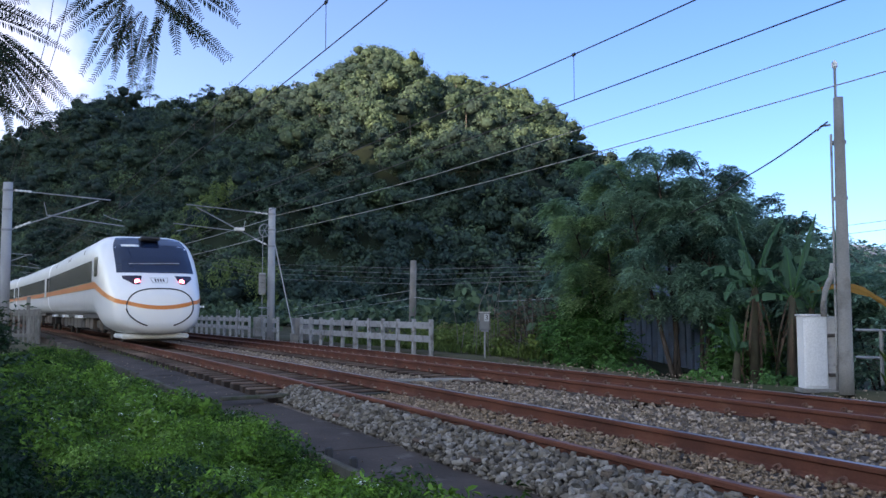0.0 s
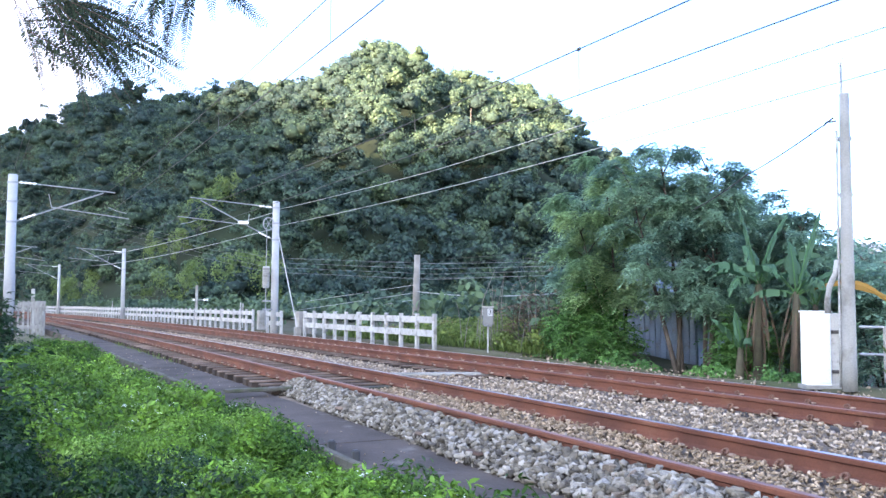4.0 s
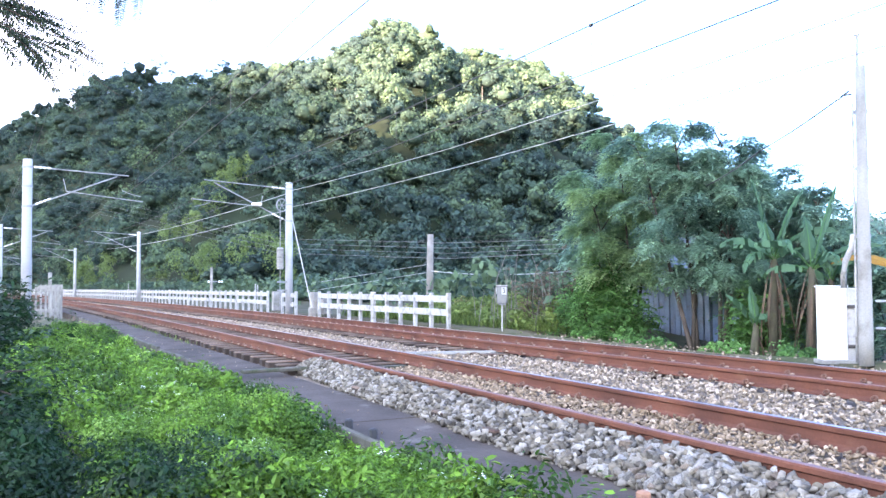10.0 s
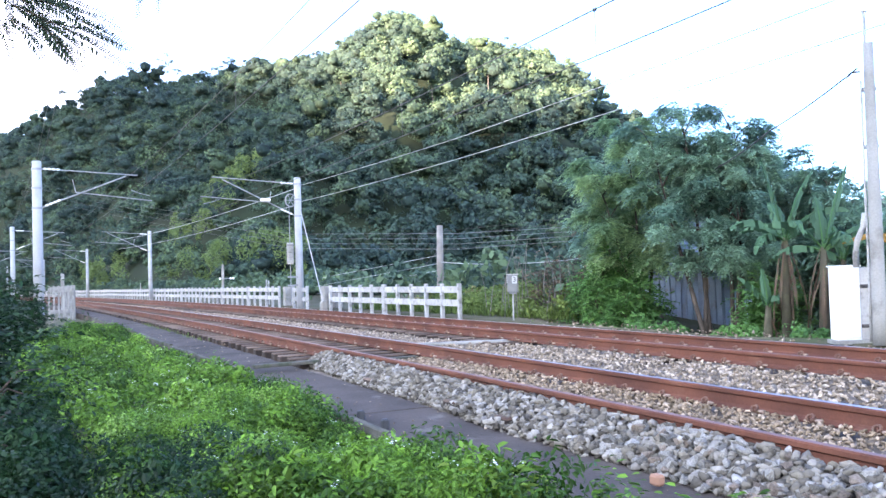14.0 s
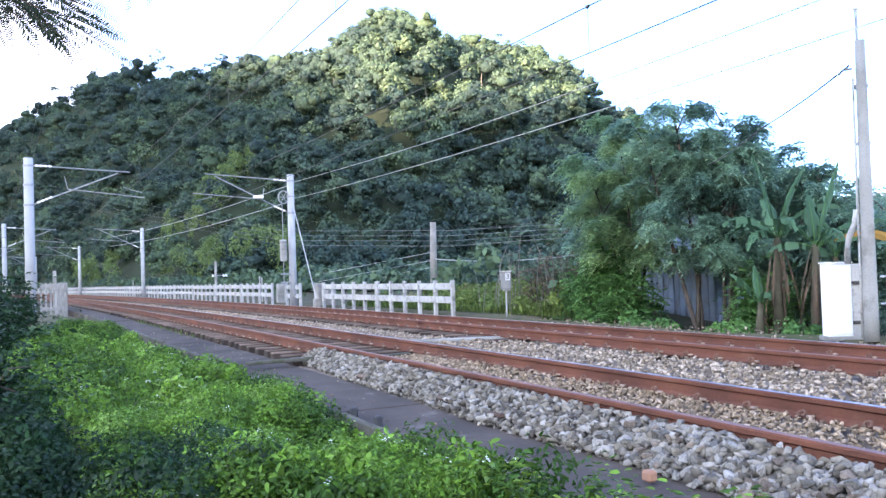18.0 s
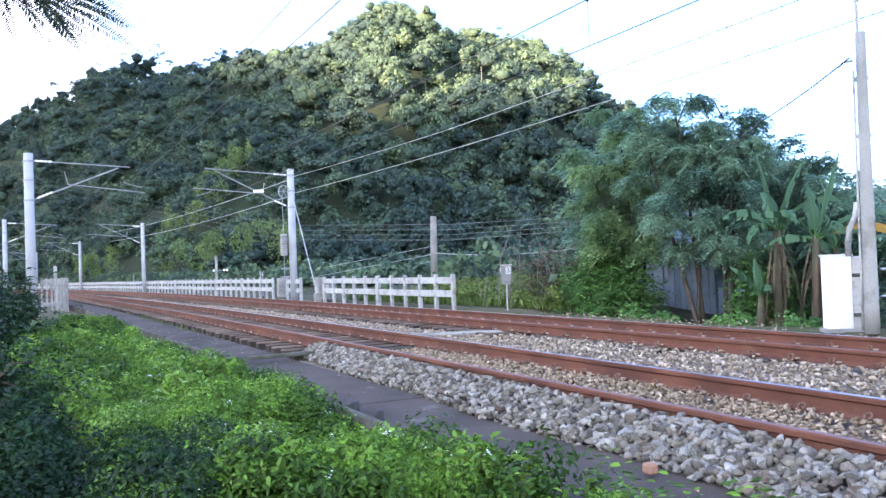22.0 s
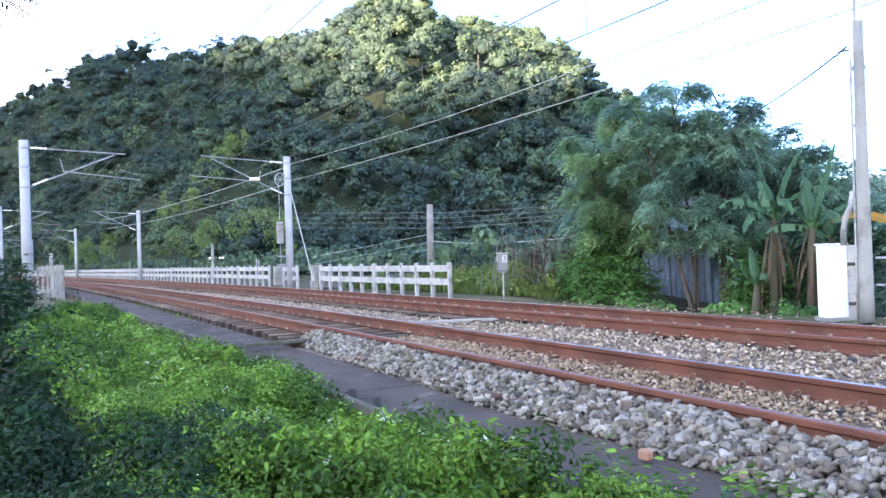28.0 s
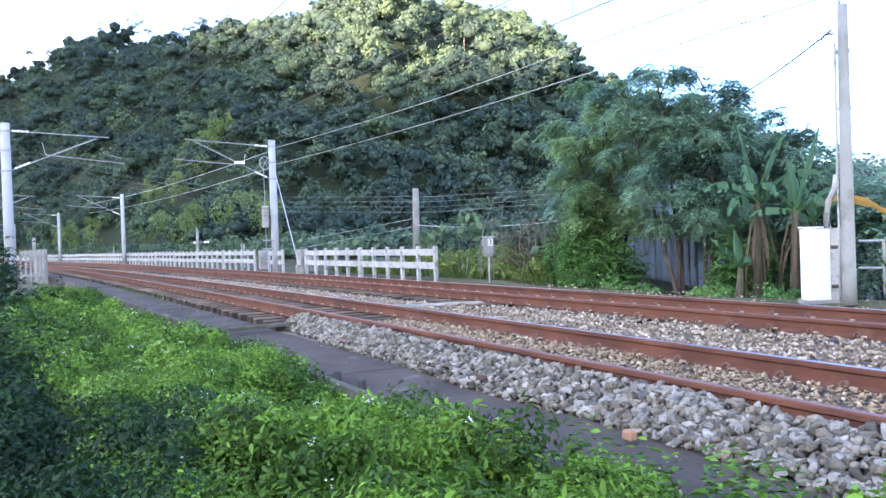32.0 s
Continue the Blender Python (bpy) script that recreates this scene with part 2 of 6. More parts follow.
POLEC = mat("pale_pole_concrete", (0.36, 0.375, 0.40), (0.30, 0.31, 0.335), 1.5, 0.65, 0.1, 0, 40, stain=(0.24, 0.24, 0.25), stain_scale=3, stain_at=0.6)
POLEG = mat("grey_pole_concrete", (0.30, 0.295, 0.29), (0.235, 0.23, 0.222), 1.2, 0.85, 0.25, 0, 45, stain=(0.17, 0.16, 0.15), stain_scale=2)
POLEW = mat("old_wooden_pole", (0.27, 0.25, 0.23), (0.18, 0.165, 0.15), 2.0, 0.9, 0.4, 0, 30)
GALV = mat("galvanised_steel", (0.27, 0.28, 0.30), (0.20, 0.21, 0.23), 6, 0.55, 0.05, 0.3, 50)
WIRE = plain("wire_dark", (0.06, 0.06, 0.065), 0.8)
WIREL = plain("wire_bright", (0.34, 0.34, 0.35), 0.6, 0.1)
WIREG = plain("wire_grey", (0.15, 0.155, 0.165), 0.8)
INSUL = plain("porcelain", (0.72, 0.70, 0.68), 0.25)
RUBBER = plain("dark_rubber", (0.03, 0.03, 0.032), 0.7)
CABW = mat("white_cabinet_paint", (0.80, 0.80, 0.80), (0.74, 0.74, 0.74), 1.5, 0.5, 0.05, 0, 40, stain=(0.6, 0.58, 0.54), stain_scale=2.5, stain_at=0.66)
CABG = mat("weathered_cabinet_side", (0.42, 0.41, 0.40), (0.33, 0.32, 0.31), 2, 0.7, 0.15, 0, 40, stain=(0.16, 0.15, 0.14), stain_scale=5)
PAINTW = mat("white_train_paint", (0.88, 0.88, 0.89), (0.84, 0.84, 0.85), 0.8, 0.22, 0.0, 0, 30, grain=0.02)
PAINTO = mat("orange_train_paint", (0.72, 0.22, 0.05), (0.66, 0.2, 0.05), 0.8, 0.3, 0.0, 0, 30)
GLASSD = plain("dark_window_glass", (0.035, 0.035, 0.038), 0.22, 0.0)
# the blue in this glass colour stands for reflected sky
GLASSB = plain("blue_windscreen_glass", (0.012, 0.022, 0.05), 0.1, 0.0, 0.0, 0.3)
UNDER = mat("dark_underframe", (0.07, 0.06, 0.055), (0.04, 0.035, 0.033), 3, 0.8, 0.2, 0, 30)
UNDERB = mat("brown_underframe_box", (0.12, 0.09, 0.072), (0.07, 0.055, 0.045), 3, 0.8, 0.2, 0, 30)
TAIL = plain("red_tail_light", (1.0, 0.16, 0.22), 0.3, 0.0, 6.0)
LENS = plain("dark_lamp_lens", (0.03, 0.02, 0.035), 0.1)
BARK = mat("bark", (0.10, 0.077, 0.062), (0.055, 0.043, 0.036), 4, 0.9, 0.6, 0, 30)
SOIL = mat("soil", (0.10, 0.085, 0.06), (0.05, 0.06, 0.03), 0.8, 0.95, 0.8, 0, 12, "World")
# near-black core colour, the shade in the crevices between loose stones
CREVICE_SHADE = mat("dark_dirt", (0.05, 0.042, 0.036), (0.03, 0.026, 0.023), 4.0, 0.95, 0.8, 0, 25, "World")
BOXG = mat("grey_box_paint", (0.17, 0.175, 0.18), (0.13, 0.135, 0.14), 3, 0.6, 0.1, 0, 40)
# undergrowth green darkened to stand for shaded crevices between the trees
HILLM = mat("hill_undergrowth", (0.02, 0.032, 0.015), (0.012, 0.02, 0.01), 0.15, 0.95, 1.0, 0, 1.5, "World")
SHEDM = mat("blue_grey_sheet", (0.27, 0.35, 0.48), (0.2, 0.26, 0.36), 1.5, 0.6, 0.1, 0, 30, stain=(0.2, 0.2, 0.2), stain_scale=2)
# leaf greens lean to blue, standing for haze over the hillside
HILL_LEAF = leaf_mat("hill_leaves", (0.03, 0.064, 0.056), (0.105, 0.168, 0.086), (0.22, 0.228, 0.128), 0.02, 0.22, 0.65, 0.18, 0.0, (0.06, 0.108, 0.069))
# inner crowns darker than the leaves, painting shade into the gaps
HILL_CROWN_SHADE = leaf_mat("hill_crowns", (0.015, 0.033, 0.031), (0.052, 0.088, 0.051), (0.12, 0.12, 0.07), 0.02, 0.0, 0.9, 0.16, 0.9, (0.029, 0.055, 0.041))
BAMBOO_LEAF = leaf_mat("bamboo_leaves", (0.09, 0.15, 0.05), (0.17, 0.24, 0.085), None, 0.2, 0.3)
TREE_LEAF = leaf_mat("tree_leaves", (0.12, 0.245, 0.195), (0.27, 0.43, 0.28), (0.30, 0.27, 0.17), 0.5, 0.5, 0.45, 0.3, spec=0.5)
LIGHT_LEAF = leaf_mat("light_tree_leaves", (0.15, 0.28, 0.15), (0.33, 0.48, 0.22), (0.30, 0.27, 0.17), 0.5, 0.5, 0.45, 0.3, spec=0.4)
BUSH_LEAF = leaf_mat("bush_leaves", (0.06, 0.17, 0.055), (0.15, 0.33, 0.09), None, 0.9, 0.35)
VINE_LEAF = leaf_mat("vine_leaves", (0.085, 0.17, 0.025), (0.21, 0.32, 0.045), None, 1.5, 0.35)
WEED_LEAF = leaf_mat("weed_leaves", (0.028, 0.082, 0.012), (0.148, 0.30, 0.04), (0.24, 0.39, 0.09), 1.1, 0.35, 0.5, 0.5)
# dark shrub green; on weeds and grass it stands for shade
SHRUB_SHADE_LEAF = leaf_mat("shrub_leaves", (0.009, 0.031, 0.013), (0.022, 0.068, 0.022), None, 0.9, 0.3)
FROND_LEAF = leaf_mat("frond_leaves", (0.02, 0.04, 0.03), (0.04, 0.07, 0.04), None, 0.9, 0.3)
BANANA_LEAF = leaf_mat("banana_leaves", (0.055, 0.135, 0.075), (0.135, 0.245, 0.115), None, 0.8, 0.4)
DRY_LEAF = leaf_mat("dry_leaves", (0.11, 0.07, 0.047), (0.25, 0.17, 0.11), None, 0.9, 0.2)
YELLOW_LEAF = leaf_mat("withered_leaf", (0.33, 0.17, 0.035), (0.42, 0.25, 0.05), None, 0.9, 0.3)
GRASS_LEAF = leaf_mat("grass_blades", (0.07, 0.13, 0.03), (0.16, 0.22, 0.06), (0.26, 0.22, 0.11), 0.9, 0.3)
FLOWER = plain("white_petal", (0.8, 0.82, 0.78), 0.6)

# ---- geometry helpers ----
K = 0.00058


def bend(x):
    """Sideways shift of the railway, which curves gently towards the near side."""
    if x < -170:
        return -K * 170 * 170 + 2 * K * 170 * (x + 170)
    return -K * x * x


def heading(x):
    return math.degrees(math.atan(-2 * K * max(x, -170)))


def tp(x, off, z):
    return Vector((x, off + bend(x), z))


def at_track(x, off, z, turn=0):
    return pose(x, off + bend(x), z, 0, 0, heading(x) + turn)


def thing(name, m, label, category, group="", kind=""):
    ob = new(name)
    ob.empty_display_size = 0.2
    ob.matrix_basis = m
    return tagged(ob, label, category, group, kind)


def mesh_of(bm, material, smooth=False):
    me = bpy.data.meshes.new("m")
    bm.normal_update()
    bm.to_mesh(me)
    bm.free()
    for mm in (material if isinstance(material, (list, tuple)) else [material]):
        me.materials.append(mm)
    if smooth:
        me.polygons.foreach_set("use_smooth", [True] * len(me.polygons))
    return me


def part(name, bm, material, parent=None, label="", smooth=False):
    ob = new(name, mesh_of(bm, material, smooth) if isinstance(bm, bmesh.types.BMesh) else bm)
    if parent:
        ob.parent = parent
    if label:
        ob["label"] = label
    return ob


def share(ob, m, parent):
    """Another piece on the same mesh."""
    o = new(ob.name.split(".")[0], ob.data)
    o.parent = parent
    o.matrix_basis = m
    return o


def box(size, at=(0, 0, 0), bevel=0.0, bm=None, m=None):
    bm = bm or bmesh.new()
    r = bmesh.ops.create_cube(bm, size=1, matrix=(m or Matrix()) @ Matrix.Translation(at) @ Matrix.Diagonal((*size, 1)))
    if bevel:
        es = {e for v in r["verts"] for e in v.link_edges}
        bmesh.ops.bevel(bm, geom=list(es), offset=bevel, segments=1, affect="EDGES", profile=0.5)
    return bm


def tube(points, radius, seg=8, bm=None, cap=True):
    """A round bar through the points; radius one number or one for each point."""
    bm = bm or bmesh.new()
    pts = [Vector(p) for p in points]
    rad = radius if isinstance(radius, (list, tuple)) else [radius] * len(pts)
    rings = []
    for i, p in enumerate(pts):
        d = (pts[min(i + 1, len(pts) - 1)] - pts[max(i - 1, 0)]).normalized()
        a = (Vector((0, 0, 1)).cross(d) if abs(d.z) < 0.99 else Vector((1, 0, 0))).normalized()
        b = d.cross(a)
        rings.append([bm.verts.new(p + (a * math.cos(k * math.tau / seg) + b * math.sin(k * math.tau / seg)) * rad[i]) for k in range(seg)])
    for r0, r1 in zip(rings, rings[1:]):
        for k in range(seg):
            bm.faces.new((r0[k], r0[(k + 1) % seg], r1[(k + 1) % seg], r1[k]))
    if cap and seg > 2:
        bm.faces.new(rings[0][::-1])
        bm.faces.new(rings[-1])
    return bm


def sweep(profile, xs, off, closed=True, dz=0.0):
    """A profile of (offset, height) drawn along the railway."""
    bm = bmesh.new()
    rings = [[bm.verts.new(tp(x, off + o, z + dz)) for o, z in profile] for x in xs]
    n = len(profile)
    for r0, r1 in zip(rings, rings[1:]):
        for k in range(n if closed else n - 1):
            bm.faces.new((r0[k], r1[k], r1[(k + 1) % n], r0[(k + 1) % n]))
    if closed:
        bm.faces.new(rings[0])
        bm.faces.new(rings[-1][::-1])
    return bm


def raw_mesh(verts, faces_per, material, tint=None, smooth=False):
    """A mesh of many alike polygons: verts (N, k, 3), faces_per: index tuples within the k vertices of one piece."""
    n, k, _ = verts.shape
    me = bpy.data.meshes.new("m")
    loops = np.concatenate([np.array(f) for f in faces_per])
    sizes = np.array([len(f) for f in faces_per])
    allloops = (loops[None, :] + (np.arange(n) * k)[:, None]).ravel()
    allsizes = np.tile(sizes, n)
    me.vertices.add(n * k)
    me.vertices.foreach_set("co", verts.reshape(-1).astype(np.float32))
    me.loops.add(len(allloops))
    me.loops.foreach_set("vertex_index", allloops.astype(np.int32))
    me.polygons.add(len(allsizes))
    me.polygons.foreach_set("loop_start", np.concatenate([[0], np.cumsum(allsizes)[:-1]]).astype(np.int32))
    me.polygons.foreach_set("loop_total", allsizes.astype(np.int32))
    me.update(calc_edges=True)
    me.materials.append(material)
    if tint is not None:
        a = me.attributes.new("tint", "FLOAT", "POINT")
        a.data.foreach_set("value", np.repeat(tint, k).astype(np.float32))
    if smooth:
        me.polygons.foreach_set("use_smooth", np.ones(len(allsizes), bool))
    return me


RNG = np.random.default_rng(7)
LEAF = np.array([(0, 0, 0), (0.28, 0.42, 0.10), (0.68, 0.34, 0.06), (1, 0, -0.08), (0.68, -0.34, 0.06), (0.28, -0.42, 0.10)])
LEAF_FACES = [(0, 3, 2, 1), (0, 5, 4, 3)]


def unit(v):
    return v / np.maximum(np.linalg.norm(v, axis=-1, keepdims=True), 1e-9)


QUAD = np.array([(0, 0, 0), (0.45, 0.5, 0.08), (1, 0, -0.05), (0.45, -0.5, 0.08)])


def leaves(pos, way, up, length, width, material, tint=None, simple=False):
    """Folded leaves: base points, directions, upper sides, lengths and widths."""
    way = unit(way)
    side = unit(np.cross(up, way))
    up = np.cross(way, side)
    L, Wd = np.asarray(length)[:, None, None], np.asarray(width)[:, None, None]
    shape = QUAD if simple else LEAF
    v = pos[:, None, :] + shape[None, :, 0:1] * L * way[:, None, :] + shape[None, :, 1:2] * Wd * side[:, None, :] + shape[None, :, 2:3] * L * up[:, None, :]
    return raw_mesh(v, [(0, 3, 2, 1)] if simple else LEAF_FACES, material, tint if tint is not None else RNG.random(len(pos)) * 0.6)


def sphere_dirs(n):
    return unit(RNG.normal(size=(n, 3)))


# ---- ground and railway bed ----
def ground_z(off):
    if off < -1.42:
        return -0.42 - 0.33 * min(1, (-1.42 - off) / 1.6)
    if off < 7.6:
        return -0.5
    return -0.30


def build_ground():
    bm = bmesh.new()
    xs = [-2600, -1500, -800, -450, -300, -220, -170, -140, -115] + list(range(-100, 45, 4)) + [60, 100, 200, 450, 1000, 2600]
    ys = [-2600, -1200, -500, -200, -90, -40, -20, -10, -6, -4.5, -3.6, -3.0, -2.6, -2.2, -1.8, -1.42, -1.40, 7.58, 7.6, 9, 12, 18, 30, 60, 120, 300, 800, 2600]
    rows = [[bm.verts.new((x, y + (bend(max(x, -260)) if x < 60 else bend(60)), ground_z(y) - (0.45 if -18 < x < -10 and 8.5 < y < 20 else 0) + (0.05 * noise.noise(Vector((x * 0.7, y * 0.7, 0))) if abs(x) < 110 and abs(y) < 90 else 0))) for y in ys] for x in xs]
    for a, b in zip(rows, rows[1:]):
        for i in range(len(ys) - 1):
            bm.faces.new((a[i], b[i], b[i + 1], a[i + 1]))
    g = part("ground", bm, SOIL, None, smooth=True)
    return tagged(g, "dark earth under weeds beside the railway", "ground", kind="structure")


build_ground()
XS = [-500, -400, -320, -260, -220, -190, -170] + [-165 + 3 * i for i in range(76)]
bm = sweep([(-0.46, -0.62), (-0.46, -0.27), (-0.1, -0.225), (1.3, -0.215), (2.2, -0.21), (4.7, -0.235), (6.3, -0.33), (7.2, -0.35), (7.7, -0.6)], XS, 0)
for v in bm.verts:
    if v.co.x < -11.5 and v.co.z > -0.4 and v.co.y - bend(v.co.x) < 1.4 and v.co.y - bend(v.co.x) > -0.45:
        v.co.z -= 0.06
tagged(part("ballast_bed", bm, BED), "packed grey-brown ballast bed under two tracks", "ballast bed", kind="structure")

# the concrete walkway beside the near track, in slabs with open joints
path = thing("pavement", Matrix(), "dark grey concrete walkway slabs beside the track", "pavement", kind="structure")
for i in range(46):
    x0, x1 = 2.6 - i * 2.45, 2.6 - (i + 1) * 2.45 + 0.018
    xs = [x0 + (x1 - x0) * k / 2 for k in range(3)]
    part("slab", sweep([(-1.245, -0.52), (-1.245, -0.262), (-1.23, -0.25), (-0.48, -0.246), (-0.465, -0.26), (-0.465, -0.52)], xs[::-1], 0, dz=random.uniform(-0.006, 0.006)), PATHC, path)
kerb = thing("kerb", Matrix(), "weathered concrete kerb along the walkway edge", "kerb", kind="structure")
for i in range(40):
    x0 = 1.5 - i * 0.95
    part("kerb_stone", sweep([(-1.31, -0.7), (-1.31, -0.235 + random.uniform(-0.03, 0.0)), (-1.30, -0.225), (-1.265, -0.22), (-1.25, -0.235), (-1.25, -0.7)], [x0 - 0.92, x0 - 0.5, x0], 0, dz=random.uniform(-0.035, 0.015)), KERBC, kerb)
for x, off in ((-5.59, -1.235), (-6.36, -1.215), (-6.89, -1.225), (-4.85, -1.235)):
    s = thing("stump_post", at_track(x, off, -0.45), "dark short stump of a cut-off post at the kerb", "stump", "kerb stumps")
    part("stump", box((0.06, 0.06, 0.30), (0, 0, 0.13), 0.012), RUBBER, s)

# ---- tracks ----
RAIL_P = [(-0.0635, -0.153), (-0.0635, -0.142), (-0.02, -0.128), (-0.0085, -0.115), (-0.0085, -0.05), (-0.03, -0.038), (-0.0325, -0.012), (-0.026, -0.002), (-0.012, 0.0), (0.012, 0.0), (0.026, -0.002), (0.0325, -0.012), (0.03, -0.038), (0.0085, -0.05), (0.0085, -0.115), (0.02, -0.128), (0.0635, -0.142), (0.0635, -0.153)]
RX = [-500, -420, -340, -280, -230, -200, -175] + [-160 + 2.5 * i for i in range(90)]


def clip_mesh():
    """A spring clip: a bent round bar on a shoulder block, with its pale pad."""
    bm = bmesh.new()
    n = Vector((0, -0.72, 0.69))
    u = Vector((1, 0, 0))
    w = n.cross(u)
    ring = [Vector((0, -0.014, 0.036)) + (u * math.cos(k) + w * math.sin(k) * 0.8) * 0.030 for k in [-0.9 + 5.0 * i / 11 for i in range(12)]]
    tube(ring + [Vector((-0.04, 0.03, 0.015))], 0.010, 6, bm)
    box((0.05, 0.04, 0.03), (0.0, 0.012, 0.010), 0.006, bm)
    return mesh_of(bm, CLIPM)


CLIP = clip_mesh()
PAD = mesh_of(box((0.05, 0.035, 0.018), (0.065, 0.0, 0.02), 0.004), CLIPPALE)
# shade between the sleepers, put into a darker colour of their sides
SLEEPER_SIDE = mat("creosoted_sleeper_side", (0.06, 0.042, 0.033), (0.033, 0.024, 0.02), 3.0, 0.95, 0.5, 0, 40, vary=0.2)


def sleeper_bm(bm=None, bevel=0.015, m=None):
    """A timber sleeper: weathered top, sides coloured dark for the shade in the gaps."""
    bm = box((0.215, 2.05, 0.15), (0, 0, -0.075), bevel, bm, m)
    bm.normal_update()
    for f in bm.faces:
        f.material_index = 0 if f.normal.z > 0.4 else 1
    return bm


SLP = mesh_of(sleeper_bm(), [SLEEPER, SLEEPER_SIDE])
PITCH = 0.515
for label, c, first, last in (("near", 0.565, -62.0, -2.6), ("far", 3.895, -58.0, -2.6)):
    tr = thing("railway_track", Matrix(), "rusty railway track on ballast and timber sleepers", "railway track", "two parallel tracks")
    for off in (c - 0.565, c + 0.565):
        bm = sweep(RAIL_P, RX, off)
        bm.normal_update()
        for f in bm.faces:
            f.material_index = 1 if abs(f.normal.z) > 0.75 and f.calc_center_median().z > -0.006 else 0
        part("rail", bm, [RUST, RAILDULL if off < c else RAILTOP], tr)
    x = first
    n = 0
    while x < last:
        if x < (-11.2 if c < 1 else -12.6) or random.random() < 0.12:
            o = new("sleeper", SLP)
            o.parent = tr
            o.matrix_basis = at_track(x, c + random.uniform(-0.03, 0.03), -0.158, random.uniform(-0.6, 0.6))
        for k, (off, flip) in enumerate(((c - 0.565 - 0.078, 0), (c - 0.565 + 0.078, 180), (c + 0.565 - 0.078, 0), (c + 0.565 + 0.078, 180))):
            if x < -34 and k in (1, 3) or x < -46:
                continue
            o = new("rail_clip", CLIP)
            o.parent = tr
            o.matrix_basis = at_track(x + random.uniform(-0.015, 0.015), off, -0.143, flip + random.uniform(-9, 9))
            if k in (0, 2) and x > -26:
                q = new("clip_pad", PAD)
                q.parent = tr
                q.matrix_basis = o.matrix_basis
        x += PITCH
    # the far sleepers, too small to pick apart
    bm = bmesh.new()
    while first > -190:
        first -= PITCH
        box((0.215, 2.05, 0.15), (0, 0, -0.075), 0, bm, at_track(first, c, -0.158))
    bm.normal_update()
    for f in bm.faces:
        f.material_index = 0 if f.normal.z > 0.4 else 1
    tagged(part("far_sleepers", bm, [SLEEPER, SLEEPER_SIDE], tr), kind="stuff")

for x, off, ln, turn in ((-11.25, -0.42, 1.45, 3), (-12.75, 2.6, 1.7, -18), (-10.9, 0.62, 0.75, 2)):
    b = thing("crossing_board", at_track(x, off, -0.165 if off > 0 else -0.16, turn), "pale weathered board lying across the sleepers", "board", "loose boards")
    part("board", box((0.13, ln, 0.045), (0, 0, 0.0), 0.008), KERBC if off < 1 else FENCEOLD, b)

# ---- ballast stones ----
def stone_shape(seed, flat=0.62, n=12):
    r = np.random.default_rng(seed)
    p = r.normal(size=(n, 3))
    p = (0.45 * unit(p) + 0.55 * p / np.abs(p).max(1, keepdims=True)) * r.uniform(0.8, 1.1, (n, 1)) * (1.08, r.uniform(0.6, 0.95), flat * r.uniform(0.7, 1.35))
    bm = bmesh.new()
    for q in p:
        bm.verts.new(q)
    h = bmesh.ops.convex_hull(bm, input=bm.verts)
    bmesh.ops.delete(bm, geom=[g for g in h["geom_interior"] if isinstance(g, bmesh.types.BMVert)], context="VERTS")
    bm.verts.index_update()
    v = np.array([w.co[:] for w in bm.verts])
    f = [tuple(w.index for w in g.verts) for g in bm.faces]
    bm.free()
    return v, f


SHAPES = [stone_shape(s) for s in range(16)]
PEBBLES = [stone_shape(s, 0.62, 8) for s in range(30, 46)]


def rot_mats(n, r, tilt=0.6):
    a, b, c = r.uniform(0, math.tau, n), r.normal(0, tilt, n), r.normal(0, tilt, n)
    ca, sa, cb, sb, cc, sc = np.cos(a), np.sin(a), np.cos(b), np.sin(b), np.cos(c), np.sin(c)
    z, o = np.zeros(n), np.ones(n)
    rz = np.stack([np.stack([ca, -sa, z], -1), np.stack([sa, ca, z], -1), np.stack([z, z, o], -1)], 1)
    ry = np.stack([np.stack([cb, z, sb], -1), np.stack([z, o, z], -1), np.stack([-sb, z, cb], -1)], 1)
    rx = np.stack([np.stack([o, z, z], -1), np.stack([z, cc, -sc], -1), np.stack([z, sc, cc], -1)], 1)
    return rz @ ry @ rx


def island_mat(name, a, b, c):
    """Many small stones in one mesh, each with its own grey."""
    m = mat(name, a, b, 9.0, 0.9, 0.5, 0, 60, "World")
    n, l = m.node_tree.nodes, m.node_tree.links
    p = n["Principled BSDF"]
    src = p.inputs["Base Color"].links[0].from_socket
    geo, cr, mx = n.new("ShaderNodeNewGeometry"), n.new("ShaderNodeValToRGB"), n.new("ShaderNodeMix")
    mx.data_type, mx.blend_type = "RGBA", "MULTIPLY"
    mx.inputs["Factor"].default_value = 1.0
    cr.color_ramp.elements[0].color, cr.color_ramp.elements[1].color = (0.42, 0.39, 0.36, 1), (*c, 1)
    cr.color_ramp.elements.new(0.55).color = (c[0] * 0.62, c[1] * 0.58, c[2] * 0.51, 1)
    l.new(geo.outputs["Random Per Island"], cr.inputs["Fac"])
    l.new(src, mx.inputs["A"])
    l.new(cr.outputs["Color"], mx.inputs["B"])
    l.new(mx.outputs["Result"], p.inputs["Base Color"])
    return m


GRAVEL = island_mat("gravel_grey", (0.44, 0.365, 0.31), (0.29, 0.235, 0.195), (1.4, 1.36, 1.3))
GRAVELB = island_mat("gravel_brown", (0.40, 0.315, 0.248), (0.265, 0.205, 0.158), (1.35, 1.28, 1.2))


